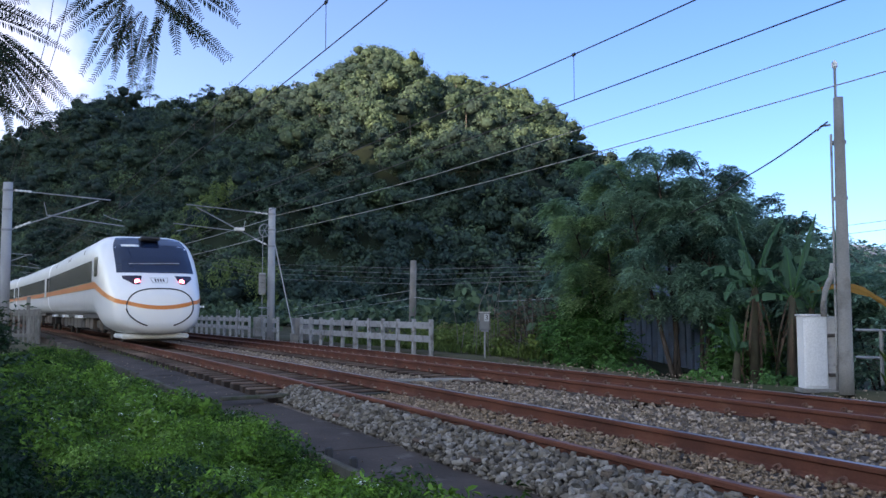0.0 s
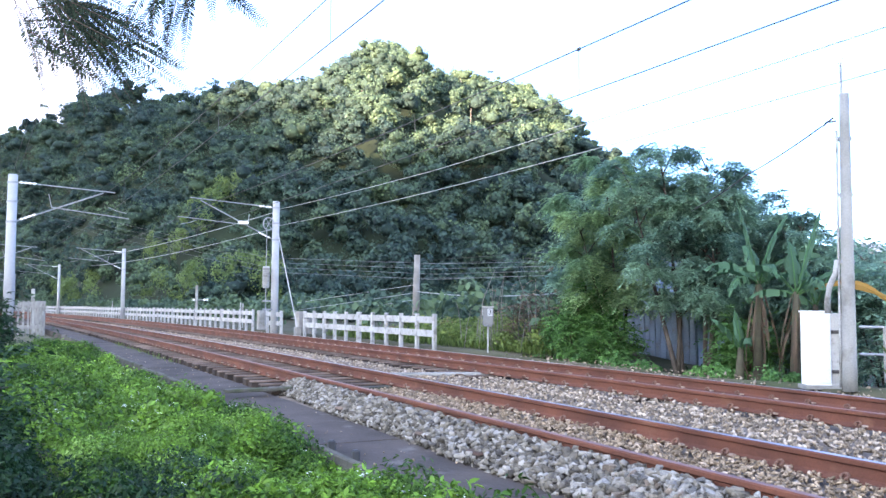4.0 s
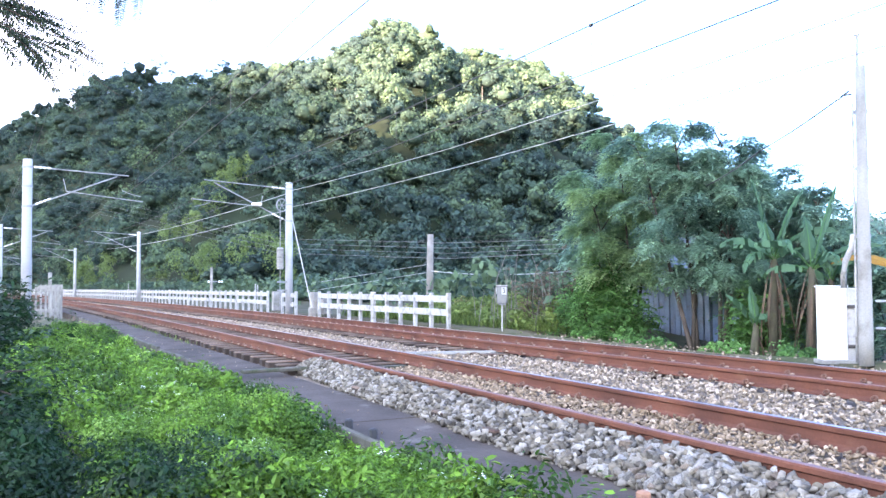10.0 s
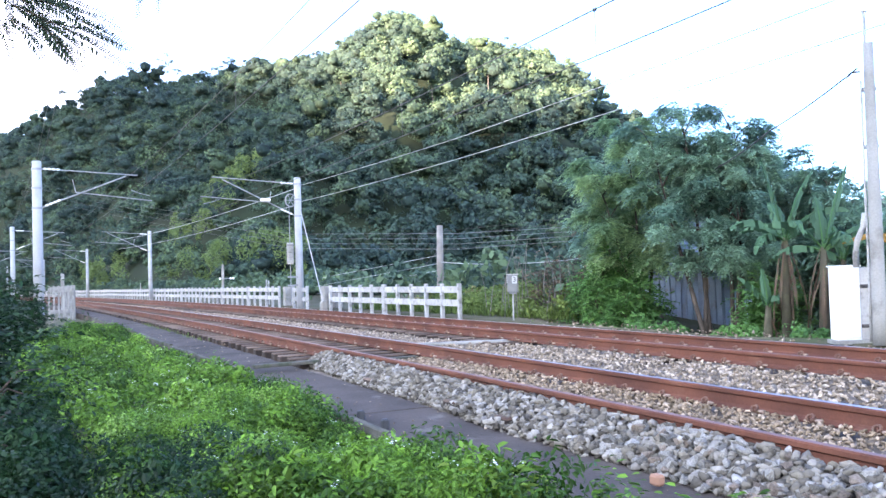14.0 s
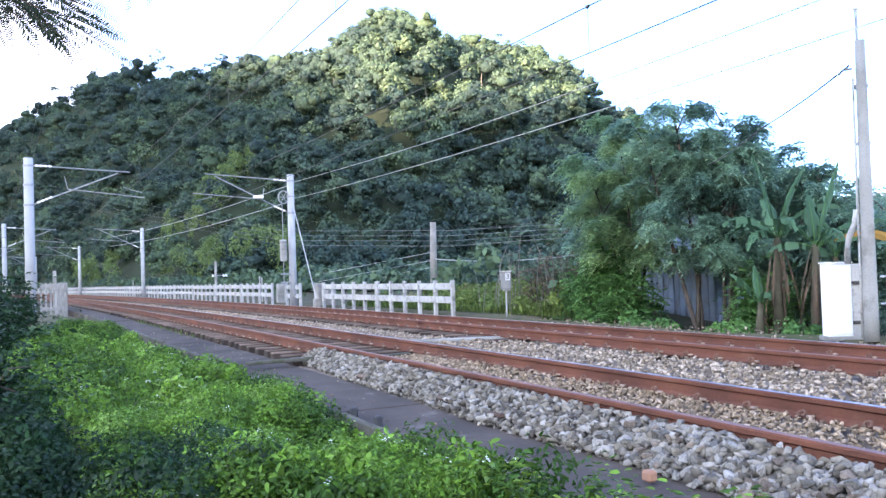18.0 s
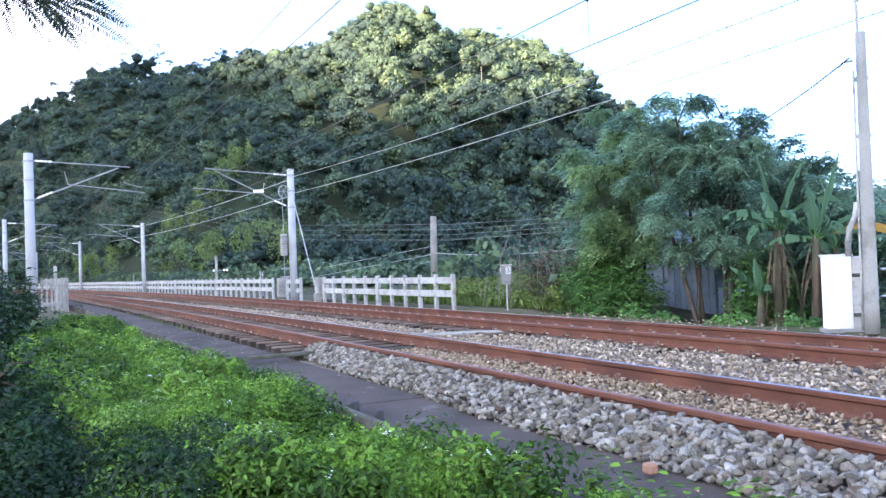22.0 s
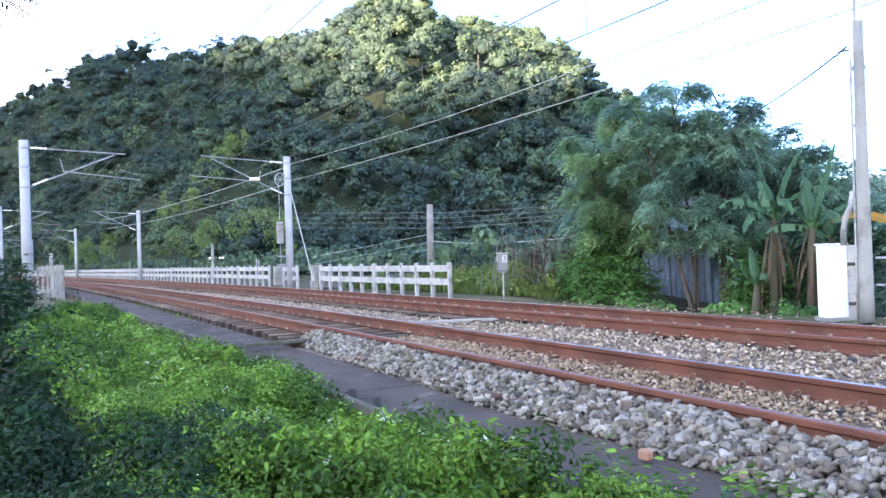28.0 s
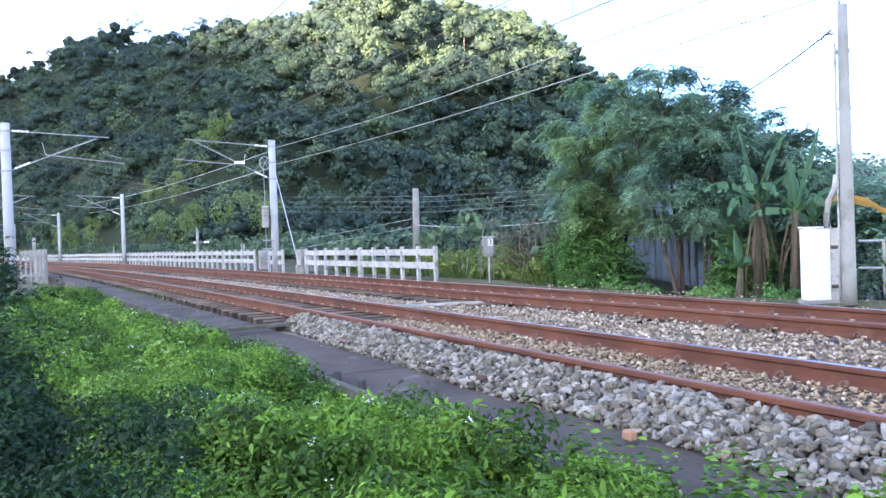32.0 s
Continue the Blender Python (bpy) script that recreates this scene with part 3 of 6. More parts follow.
def scatter(name, n, xr, offr, zf, rr, material, seed, label, near=0.0, pile=False):
    """Loose stones over a strip of the bed; near > 0 crowds them towards its near end."""
    r = np.random.default_rng(seed)
    u = r.random(n)
    x = xr[1] - (xr[1] - xr[0]) * u ** (1 + near)
    off = r.uniform(*offr, n)
    if pile:
        ed = np.array([heap_edge(q) for q in x])
        off = ed + (-0.05 - ed) * r.random(n)
        zf = lambda q, o: heap_z(q, o) + r.uniform(-0.03, 0.025)
    rad = r.uniform(*rr, n)
    mats_ = rot_mats(n, r, 0.35)
    shapes = SHAPES if pile else PEBBLES
    per = n // len(shapes)
    allv, allf, base = [], [], 0
    for k, (v, f) in enumerate(shapes):
        i = slice(k * per, (k + 1) * per)
        b = np.array([bend(q) for q in x[i]])
        z = np.array([zf(q, o) for q, o in zip(x[i], off[i])])
        c = np.stack([x[i], off[i] + b, z], -1)
        w = np.einsum("nij,kj->nki", mats_[i], v) * rad[i][:, None, None] + c[:, None, :]
        allv.append(w.reshape(-1, 3))
        for g in f:
            allf.append((np.array(g)[None, :] + (np.arange(per) * len(v))[:, None] + base))
        base += per * len(v)
    V = np.concatenate(allv)
    F = np.concatenate(allf)
    me = bpy.data.meshes.new("m")
    me.vertices.add(len(V))
    me.vertices.foreach_set("co", V.reshape(-1).astype(np.float32))
    me.loops.add(F.size)
    me.loops.foreach_set("vertex_index", F.reshape(-1).astype(np.int32))
    me.polygons.add(len(F))
    me.polygons.foreach_set("loop_start", (np.arange(len(F)) * 3).astype(np.int32))
    me.polygons.foreach_set("loop_total", np.full(len(F), 3, np.int32))
    me.update(calc_edges=True)
    me.materials.append(material)
    return tagged(new(name, me), label, "ballast", kind="stuff")


scatter("ballast", 9500, (-11.0, 0.5), (0.03, 1.08), lambda x, o: -0.175 + 0.035 * max(0, min(1, (x + 11) / 2)) + random.uniform(-0.02, 0.015), (0.012, 0.03), GRAVELB, 1, "brown-grey ballast between the rails")
scatter("ballast", 20000, (-34.0, 0.8), (1.22, 3.25), lambda x, o: -0.215 + 0.05 * max(0, min(1, (x + 14) / 5)) + random.uniform(-0.015, 0.025), (0.015, 0.036), GRAVEL, 2, "grey ballast between the two tracks", 0.9)
scatter("ballast", 2200, (-12.6, 0.8), (3.4, 4.4), lambda x, o: -0.17 + random.uniform(-0.02, 0.015), (0.025, 0.05), GRAVELB, 3, "brown-grey ballast between the rails", 0.6)
scatter("ballast", 2600, (-26.0, 0.8), (4.6, 6.9), lambda x, o: -0.245 - 0.055 * min(1.7, o - 4.6) + random.uniform(-0.02, 0.02), (0.02, 0.045), GRAVEL, 4, "grey ballast beside the track", 0.6)
scatter("ballast", 900, (-19.0, 2.0), (6.9, 8.4), lambda x, o: -0.335 + 0.03 * max(0, o - 7.6) + random.uniform(-0.01, 0.02), (0.015, 0.04), GRAVEL, 14, "scattered grey stones at the foot of the cabinet and pole")
scatter("ballast", 3500, (-80.0, -30.0), (1.22, 3.25), lambda x, o: -0.215 + random.uniform(-0.015, 0.01), (0.03, 0.06), GRAVELB, 5, "brown ballast between the two tracks", -0.3)
scatter("ballast", 450, (-62.0, -11.0), (-0.46, 1.08), lambda x, o: -0.225 + random.uniform(-0.015, 0.01), (0.025, 0.05), GRAVELB, 6, "brown ballast between the sleepers", -0.3)


def heap_edge(x):
    """How far the loose stones spill over the walkway."""
    return -0.365 - 0.027 * min(5.6, max(0.0, x + 11.6)) - 0.03 * math.sin(x * 1.9)


def heap_z(x, off):
    e = heap_edge(x)
    u = min(1, max(0, (off - e) / (-0.1 - e)))
    return -0.235 + 0.155 * u ** 0.8


heap = thing("stone_heap", Matrix(), "loose pale grey broken stones spilling onto the walkway", "ballast")
HEAPM = []
for k, (v, f) in enumerate(SHAPES):
    for mm in (STONE, STONE, STONEBROWN):
        me = bpy.data.meshes.new("m")
        me.from_pydata([tuple(q) for q in v], [], f)
        me.materials.append(mm)
        HEAPM.append(me)
r = random.Random(5)
cnt = 0
while cnt < 300:
    x = -4.6 + 3.4 * r.random()
    e = heap_edge(x)
    off = r.uniform(e - 0.02, -0.06)
    s = r.uniform(0.026, 0.046) * (1.3 if r.random() < 0.2 else 1)
    o = new("stone", HEAPM[r.randrange(len(HEAPM))])
    o.parent = heap
    o.matrix_basis = Matrix.LocRotScale(tp(x, off, heap_z(x, off) + r.uniform(0.0, 0.04)), Euler((r.gauss(0, 0.5), r.gauss(0, 0.5), r.uniform(0, 6.3))), (s, s, s))
    cnt += 1
bm = sweep([(0, -0.30), (0.5, -0.17), (0.75, -0.15), (0.75, -0.3)], [-11.5, -9, -6, -3, 0, 2.0], -0.62)
for v in bm.verts:
    u = v.co.y - bend(v.co.x)
    v.co.y = bend(v.co.x) + (-0.06 if u > -0.05 else heap_edge(v.co.x) + 0.06 if u < -0.5 else heap_edge(v.co.x) * 0.35 - 0.06)
# core coloured dark so that the gaps between stones read as shaded
part("stone_core", bm, CREVICE_SHADE, heap)
scatter("ballast", 7600, (-11.6, 0.8), (0.0, 1.0), None, (0.018, 0.046), island_mat("rubble_grey", (0.215, 0.197, 0.178), (0.12, 0.108, 0.097), (1.75, 1.75, 1.75)), 9, "loose pale grey broken stones spilling onto the walkway", 0.0, True)
scatter("walkway_debris", 260, (-24.0, 0.5), (-1.2, -0.42), lambda x, o: -0.245 + random.uniform(-0.004, 0.004), (0.005, 0.017), GRAVELB, 12, "small stones and crumbs lying on the dark walkway", 0.5)
bk = thing("broken_brick", at_track(-3.78, -0.66, -0.2), "broken orange brick piece on the dark walkway", "brick")
part("brick_piece", box((0.075, 0.06, 0.06), (0, 0, 0), 0.012), plain("orange_brick", (0.30, 0.15, 0.095), 0.9), bk)

PLATEG = plain("grey_white_plate", (0.42, 0.43, 0.45), 0.6)
# ---- fences ----
def fence_panel(m, bays, pitch, h, material, label, group, rails=((0.83, 0.19), (0.45, 0.19)), w=0.11):
    f = thing("fence_panel", m, label, "fence", group)
    post = None
    for i in range(bays + 1):
        if post is None:
            bm = box((w, w, h + 0.2), (0, 0, h / 2 - 0.1), 0.012)
            post = part("post", bm, material, f)
        else:
            share(post, Matrix.Translation((-i * pitch, 0, 0)), f)
    for z, t in rails:
        part("rail", box((bays * pitch, w * 0.62, t), (-bays * pitch / 2, 0, z - t / 2), 0.01), material, f)
    return f


LABEL_F = "white concrete post-and-rail fence panel along the railway"
FZ = -0.2
fp = fence_panel(at_track(-22.02, 7.15, FZ), 5, 1.11, 0.91, FENCEC, LABEL_F, "white fence panels")
copy_thing(fp, at_track(-27.90, 7.25, FZ))
for i in range(22):
    x = -40.75 - 5.78 * i
    copy_thing(fp, at_track(x, 7.30, FZ + random.uniform(-0.015, 0.015)))
fence_panel(at_track(-35.6, 7.0, FZ), 2, 0.95, 0.9, FENCEC, "short white concrete fence panel beside the mast", "white fence panels")
for x, off, w, h in ((-34.45, 7.45, 0.5, 0.88), (-39.55, 7.35, 0.34, 0.88), (-33.9, 7.6, 1.0, 0.6)):
    b = thing("concrete_block", at_track(x, off, FZ), "grey weathered concrete block in the fence gap", "concrete block", "fence blocks")
    part("block", box((w, 0.35, h), (0, 0, h / 2), 0.02), FENCEOLD, b)
LABEL_G = "old grey concrete railing at the end of the walkway"
fence_panel(at_track(-42.9, -1.52, -0.3, 90), 5, 0.2, 1.36, FENCEOLD, LABEL_G, "grey railings", ((1.32, 0.26), (0.28, 0.16)), 0.085)
fence_panel(at_track(-43.0, -1.50, -0.3), 6, 0.9, 1.36, FENCEOLD, LABEL_G, "grey railings", ((1.32, 0.26), (0.28, 0.16)), 0.15)
b = thing("marker_post", at_track(-46.0, -1.75, -0.3), "grey concrete marker post behind the fence", "post")
part("post", box((0.16, 0.16, 1.95), (0, 0, 0.975), 0.02), FENCEOLD, b)

# ---- masts of the overhead line ----
def insulator(a, b, r=0.045):
    a, b = Vector(a), Vector(b)
    pts, rad = [], []
    for i in range(9):
        pts.append(a.lerp(b, i / 8))
        rad.append(r if i % 2 else r * 0.55)
    return tube(pts, rad, 8)


def mast(x, off, side, label, extra=False, top=5.35, r=0.155):
    """A round concrete mast with its bracket; side -1 reaches towards the camera, +1 away from it."""
    base = -0.25
    t = thing("line_mast", at_track(x, off, base), label, "mast", "overhead line masts")
    H_ = top - base
    part("pole", tube([(0, 0, 0), (0, 0, H_ * 0.5), (0, 0, H_ - 0.02), (0, 0, H_)], [r * 1.06, r, r * 0.93, r * 0.86], 16), POLEC, t, smooth=True)
    s = side
    for z in (H_ - 0.28, H_ - 0.95, H_ - 1.65):
        part("band", tube([(0, 0, z - 0.035), (0, 0, z + 0.035)], r * 1.06, 16), GALV, t)
    rr = 3.55 if s < 0 else 3.3
    part("top_tube", tube([(0, s * 0.12, H_ - 0.26), (0, s * (rr + 0.05), H_ - (0.05 if s < 0 else 0.42))], 0.022, 8), GALV, t)
    part("insulator", insulator((0, s * 0.2, H_ - 0.26), (0, s * 0.75, H_ - (0.23 if s < 0 else 0.28))), INSUL, t)
    lo = H_ - 1.62
    part("strut", tube([(0, s * 0.15, lo), (0, s * (rr - 0.35), H_ - (0.14 if s < 0 else 0.46))], 0.026, 8), GALV, t)
    part("insulator", insulator((0, s * 0.25, lo + 0.05), (0, s * 0.75, lo + 0.27)), INSUL, t)
    z1 = H_ - 1.07
    part("registration_arm", tube([(0, s * 1.25, z1), (0, s * (rr + 0.55), z1 + (0.22 if s < 0 else -0.28))], 0.019, 8), GALV, t)
    part("steady_arm", tube([(0.1, s * (rr - 0.2), z1 + 0.1), (0.1, s * (rr + 0.1), z1 - 0.02), (0.1, s * (rr + 0.45), z1 - 0.10)], 0.014, 6), GALV, t)
    part("hanger", tube([(0, s * 1.25, z1), (0, s * 1.15, H_ - 0.62)], 0.016, 6), GALV, t)
    if extra:
        bm = bmesh.new()
        for k in range(20):
            a, b2 = k * math.tau / 20, (k + 1) * math.tau / 20
            tube([(0.0 + 0.05, -0.33 + 0.23 * math.cos(a), H_ - 0.98 + 0.27 * math.sin(a)), (0.05, -0.33 + 0.23 * math.cos(b2), H_ - 0.98 + 0.27 * math.sin(b2))], 0.028, 6, bm)
        for k in range(3):
            a = k * math.pi / 3
            tube([(0.05, -0.33 - 0.22 * math.cos(a), H_ - 0.98 - 0.25 * math.sin(a)), (0.05, -0.33 + 0.22 * math.cos(a), H_ - 0.98 + 0.25 * math.sin(a))], 0.014, 5, bm)
        part("tension_wheel", bm, GALV, t)
        wb = part("weight_stack", box((0.2, 0.24, 0.92), (0.1, -0.42, 2.35), 0.02), FENCEC, t, "grey-white stack of tension weights")
        for k in range(8):
            part("weight_disc", tube([(0.1, -0.42, 1.95 + 0.1 * k), (0.1, -0.42, 2.04 + 0.1 * k)], 0.15, 10), FENCEOLD, wb)
        part("weight_rod", tube([(0.1, -0.42, 0.2), (0.1, -0.42, H_ - 1.2)], 0.016, 6), GALV, t)
        for z in (1.0, 1.35):
            part("bracket", box((0.06, 0.5, 0.06), (0.08, -0.3, z), 0.005), GALV, t)
        part("pulley_housing", box((0.18, 0.42, 0.13), (0.05, -1.42, H_ - 0.98), 0.03), INSUL, t)
        part("guy_rope", tube([(0.1, 0.0, H_ - 1.05), (2.55, 0.15, 0.25)], 0.022, 6), WIREL, t)
        part("guy_anchor", box((0.3, 0.25, 0.4), (2.6, 0.15, 0.12), 0.03), FENCEOLD, t)
    return t


mast(-36.4, 6.95, -1, "pale concrete mast with bracket, tension wheel, weights and guy rope", True)
for x, off in ((-73.5, 7.0), (-106.5, 7.0), (-142.7, 7.6), (-180, 8.2)):
    mast(x, off, -1, "pale concrete mast with bracket beside the white fence")
mast(-33.4, -3.26, 1, "pale concrete mast with bracket above dark shrubs", top=5.4, r=0.165)
for x, off in ((-67.6, -3.2), (-101, -3.0)):
    mast(x, off, 1, "pale concrete mast with bracket behind the walkway shrubs")


def wire(name, pts, r, material, label, sag=0.0, steps=10):
    out = []
    for a, b in zip(pts, pts[1:]):
        a, b = Vector(a), Vector(b)
        for i in range(steps):
            u = i / steps
            p = a.lerp(b, u)
            p.z -= sag * 4 * u * (1 - u)
            out.append(p)
    out.append(Vector(pts[-1]))
    return tagged(part(name, tube(out, r, 5), material), label, "wire", "overhead wires")


MASTX = [-180, -142.7, -106.5, -73.5, -36.4, 18.0, 60.0]


def line_pts(off, z, sag):
    """A wire over the track: hung at the masts, following the curve in short chords."""
    out = []
    for a, b in zip(MASTX, MASTX[1:]):
        for i in range(12):
            u = i / 12
            x = a + (b - a) * u
            out.append(tp(x, off, z - sag * 4 * u * (1 - u)))
    return out + [tp(MASTX[-1], off, z)]


for off, z, sag, rr, name, label in ((-0.08, 4.29, 0.03, 0.008, "contact_wire", "dark contact wire over the near track"), (-0.08, 5.10, 0.22, 0.007, "messenger_wire", "dark messenger wire over the near track"), (3.87, 4.11, 0.03, 0.009, "contact_wire", "dark contact wire over the far track"), (3.87, 4.99, 0.22, 0.010, "messenger_wire", "dark messenger wire over the far track")):
    tagged(part(name, tube(line_pts(off, z, sag), rr, 5), WIRE), label, "wire", "overhead wires")
for off, zc_, zm, xs in ((-0.08, 4.29, 5.10, (-10.4, -16.8, -23.5, -30)), (3.87, 4.11, 4.99, (-10.6, -18.0, -25.5, -4.0))):
    for x in xs:
        u = (x + 36.4) / 54.4
        z0, z1 = zc_ - 0.12 * u * (1 - u), zm - 0.88 * u * (1 - u)
        d = thing("dropper", Matrix.Translation(tp(x, off, z0)), "thin vertical dropper between contact and messenger wire", "dropper", "droppers")
        part("rod", tube([(0, 0, -0.01), (0, 0, z1 - z0 + 0.01)], 0.005, 5), WIRE, d)
        part("clamp", box((0.08, 0.035, 0.05), (0, 0, z1 - z0), 0.01), RUBBER, d)
wire("anchor_wire", [(-36.4, 6.15, 4.98), (-19.75, 5.77, 4.36), (-7.1, 5.97, 4.42), (14, 5.6, 4.9)], 0.009, WIREL, "bright anchor wire running down from the mast", 0.03)
wire("anchor_wire", [(-36.4, 6.15, 4.28), (-19.75, 5.77, 3.84), (-7.1, 5.97, 3.89), (14, 5.6, 4.4)], 0.009, WIREL, "bright anchor wire running down from the mast", 0.03)
for za in (4.98, 4.28):
    wire("tail_wire", [(-36.4, 6.1, za - 0.1), tp(-73.5, 4.6, za - 0.35)], 0.014, WIREL, "bright tail wire from the tension wheel", 0.25)

for y0, y1 in ((-3.27, -3.2), (-3.1, -2.78)):
    wire("feeder_wire", [tp(-67.6, -3.2, 5.5), tp(-33.4, y0, 5.42), (-14.6, y0 + 0.02, 5.3), (16, y1 + 0.2, 5.6)], 0.006, WIRE, "thin dark feeder wire along the near masts", 0.04)

# ---- things beside the far track ----
def number_box(m):
    t = thing("telephone_box", m, "small grey trackside box on a thin white post, marked 3", "trackside box")
    part("post", tube([(0, 0, 0), (0, 0, 0.72)], 0.022, 10), FENCEC, t, "thin white post")
    body = part("body", box((0.24, 0.27, 0.46), (0, 0, 0.95), 0.015), BOXG, t)
    part("roof", box((0.29, 0.32, 0.025), (0, 0, 1.19), 0.006), CABG, body)
    part("plate", box((0.012, 0.13, 0.19), (0.125, 0.05, 1.05), 0.003), PLATEG, body, "white plate")
    part("plate", box((0.11, 0.012, 0.17), (-0.03, -0.14, 1.05), 0.003), PLATEG, body, "white plate")
    part("plinth", box((0.2, 0.2, 0.03), (0, 0, 0.70), 0.005), GALV, body)
    cu = bpy.data.curves.new("digit", "FONT")
    cu.body, cu.size, cu.extrude, cu.align_x, cu.align_y = "3", 0.19, 0.003, "CENTER", "CENTER"
    tmp = new("tmp", cu)
    me = bpy.data.meshes.new_from_object(tmp.evaluated_get(bpy.context.evaluated_depsgraph_get()))
    bpy.data.objects.remove(tmp)
    me.materials.clear()
    me.materials.append(RUBBER)
    d = new("digit", me)
    d.parent = body
    d.matrix_basis = pose(0.134, 0.05, 1.05, 90, 0, 90)
    return t


number_box(pose(-19.93, 7.42, -0.28, 0, 0, -28))


def cabinet_pair():
    t = thing("equipment_cabinet", pose(-9.71, 7.61, -0.27, 0, 0, -29), "white painted equipment cabinet with weathered grey side shelves", "cabinet")
    part("body", box((0.30, 0.36, 1.13), (0.0, 0.0, 0.565), 0.012), CABW, t)
    part("roof", box((0.34, 0.40, 0.025), (0.0, 0.0, 1.143), 0.006), CABW, t)
    part("door", box((0.02, 0.32, 1.05), (0.155, 0.0, 0.57), 0.006), CABW, t)
    part("side_body", box((0.30, 0.22, 1.12), (-0.03, 0.29, 0.56), 0.015), CABG, t, "weathered grey side body")
    for z in (0.83, 0.22):
        part("ledge", box((0.32, 0.22, 0.05), (0.0, 0.30, z), 0.01), UNDER, t, "dark rusty ledge")
    part("plinth", box((0.36, 0.66, 0.07), (0.0, 0.1, -0.02), 0.01), FENCEOLD, t)


cabinet_pair()
pl = thing("utility_pole", pose(-9.03, 7.52, -0.3), "tall tapered grey concrete utility pole with a conduit", "pole")
lean = Vector((0.07, -0.06))
part("shaft", tube([(lean.x * k / 8, lean.y * k / 8, 4.45 * k / 8) for k in range(9)], [0.107 - 0.0047 * k for k in range(9)], 18), POLEG, pl, smooth=True)
part("top_rod", tube([(0.02, -0.06, 3.85), (0.03, -0.065, 4.9)], 0.02, 8), GALV, pl)
part("rod_tip", tube([(0.03, -0.065, 4.9), (0.03, -0.065, 4.93), (0.03, -0.065, 4.99), (0.03, -0.065, 5.03)], [0.02, 0.045, 0.045, 0.015], 8), INSUL, pl)
part("conduit", tube([(-0.09, -0.09, 0.05), (-0.075, -0.09, 1.0), (-0.06, -0.1, 2.2), (-0.03, -0.12, 3.9)], 0.018, 8), FENCEC, pl, "pale conduit", smooth=True)
part("cable_hose", tube([(-0.28, -0.1, 1.15), (-0.28, -0.1, 1.35), (-0.24, -0.1, 1.55), (-0.13, -0.09, 1.75), (-0.09, -0.09, 1.95)], 0.045, 8), FENCEC, pl, "pale bent cable hose", smooth=True)
for z in (1.9, 2.9, 3.75):
    part("strap", tube([(0.01, -0.01, z), (0.01, -0.01, z + 0.05)], 0.107, 16), GALV, pl)
part("hook", tube([(-0.05, -0.1, 4.05), (-0.16, -0.16, 4.05), (-0.22, -0.2, 3.98)], 0.018, 6), GALV, pl)
wire("service_wire", [(-8.95, 7.2, 3.75), (-12.54, 9.07, 3.5), (-14.66, 9.6, 3.05)], 0.013, WIRE, "twisted dark service wire from the pole into the trees", 0.04)

wp = thing("wooden_pole", pose(-34.7, 12.0, -0.3), "weathered old pole behind the white fence", "pole")
part("shaft", tube([(0, 0, 0), (0.02, 0, 1.7), (0.06, 0.02, 3.45)], [0.17, 0.15, 0.13], 12), POLEW, wp, smooth=True)
for z in (1.5, 1.7, 2.4):
    part("bracket", box((0.3, 0.08, 0.08), (-0.1, 0, z), 0.01), GALV, wp)
wire("stay_wire", [(-34.7, 12, 2.1), (-38.8, 11.2, -0.2)], 0.012, WIRE, "dark stay wire of the old pole")
for k, (z0, z1) in enumerate(((1.85, 1.3), (1.5, 0.9), (1.2, 0.5))):
    wire("telephone_wire", [(-34.7, 12, z0), (-45.5, 9.5, z1 - 0.3)], 0.010, WIREL, "pale telephone wire from the old pole")
wire("covered_cable", [(-34.6, 12, 1.55), (-26.0, 13.0, 1.35), (-19.5, 14.0, 2.2)], 0.016, WIREL, "pale twisted covered cable from the old pole", 0.12)
for z in (5.0, 4.7, 3.7):
    wire("power_wire", [(-160, 30, z + 4.5), (-75, 24, z - 0.2), (-30, 22, z - 1.2), (-10, 24, z - 0.5)], 0.009, WIRE, "distant dark power wire along the foot of the hill", 0.15)
sp = thing("signal_post", at_track(-58.9, 9.0, -0.3), "small grey post with a crossbar and white lamps", "signal post")
part("post", tube([(0, 0, 0), (0, 0, 2.5)], 0.09, 8), FENCEOLD, sp)
part("crossbar", box((0.05, 1.0, 0.06), (0, 0.25, 1.55), 0.01), GALV, sp)
for y in (-0.2, 0.5, 0.68):
    part("lamp", box((0.1, 0.12, 0.14), (0.05, y, 1.55), 0.02), CABW, sp)
for x, h in ((-43.6, 1.25), (-43.2, 1.2), (-80.5, 1.4)):
    b = thing("cable_stub", at_track(x, 7.5, -0.2), "small pale pipe stub behind the fence", "pipe", "pipe stubs")
    part("pipe", tube([(0, 0, 0), (0, 0, h)], 0.035, 8), FENCEC, b)
rl = thing("pipe_railing", pose(-10.35, 9.25, -0.3, 0, 0, -66), "green-grey pipe railing beside the utility pole", "railing")
for x in (0.5, 2.3):
    part("post", tube([(0, x, 0), (0, x, 0.93)], 0.03, 8), FENCEOLD, rl)
for z in (0.91, 0.45):
    part("bar", tube([(0, 0.1, z), (0, 2.6, z)], 0.025, 8), GALV, rl)

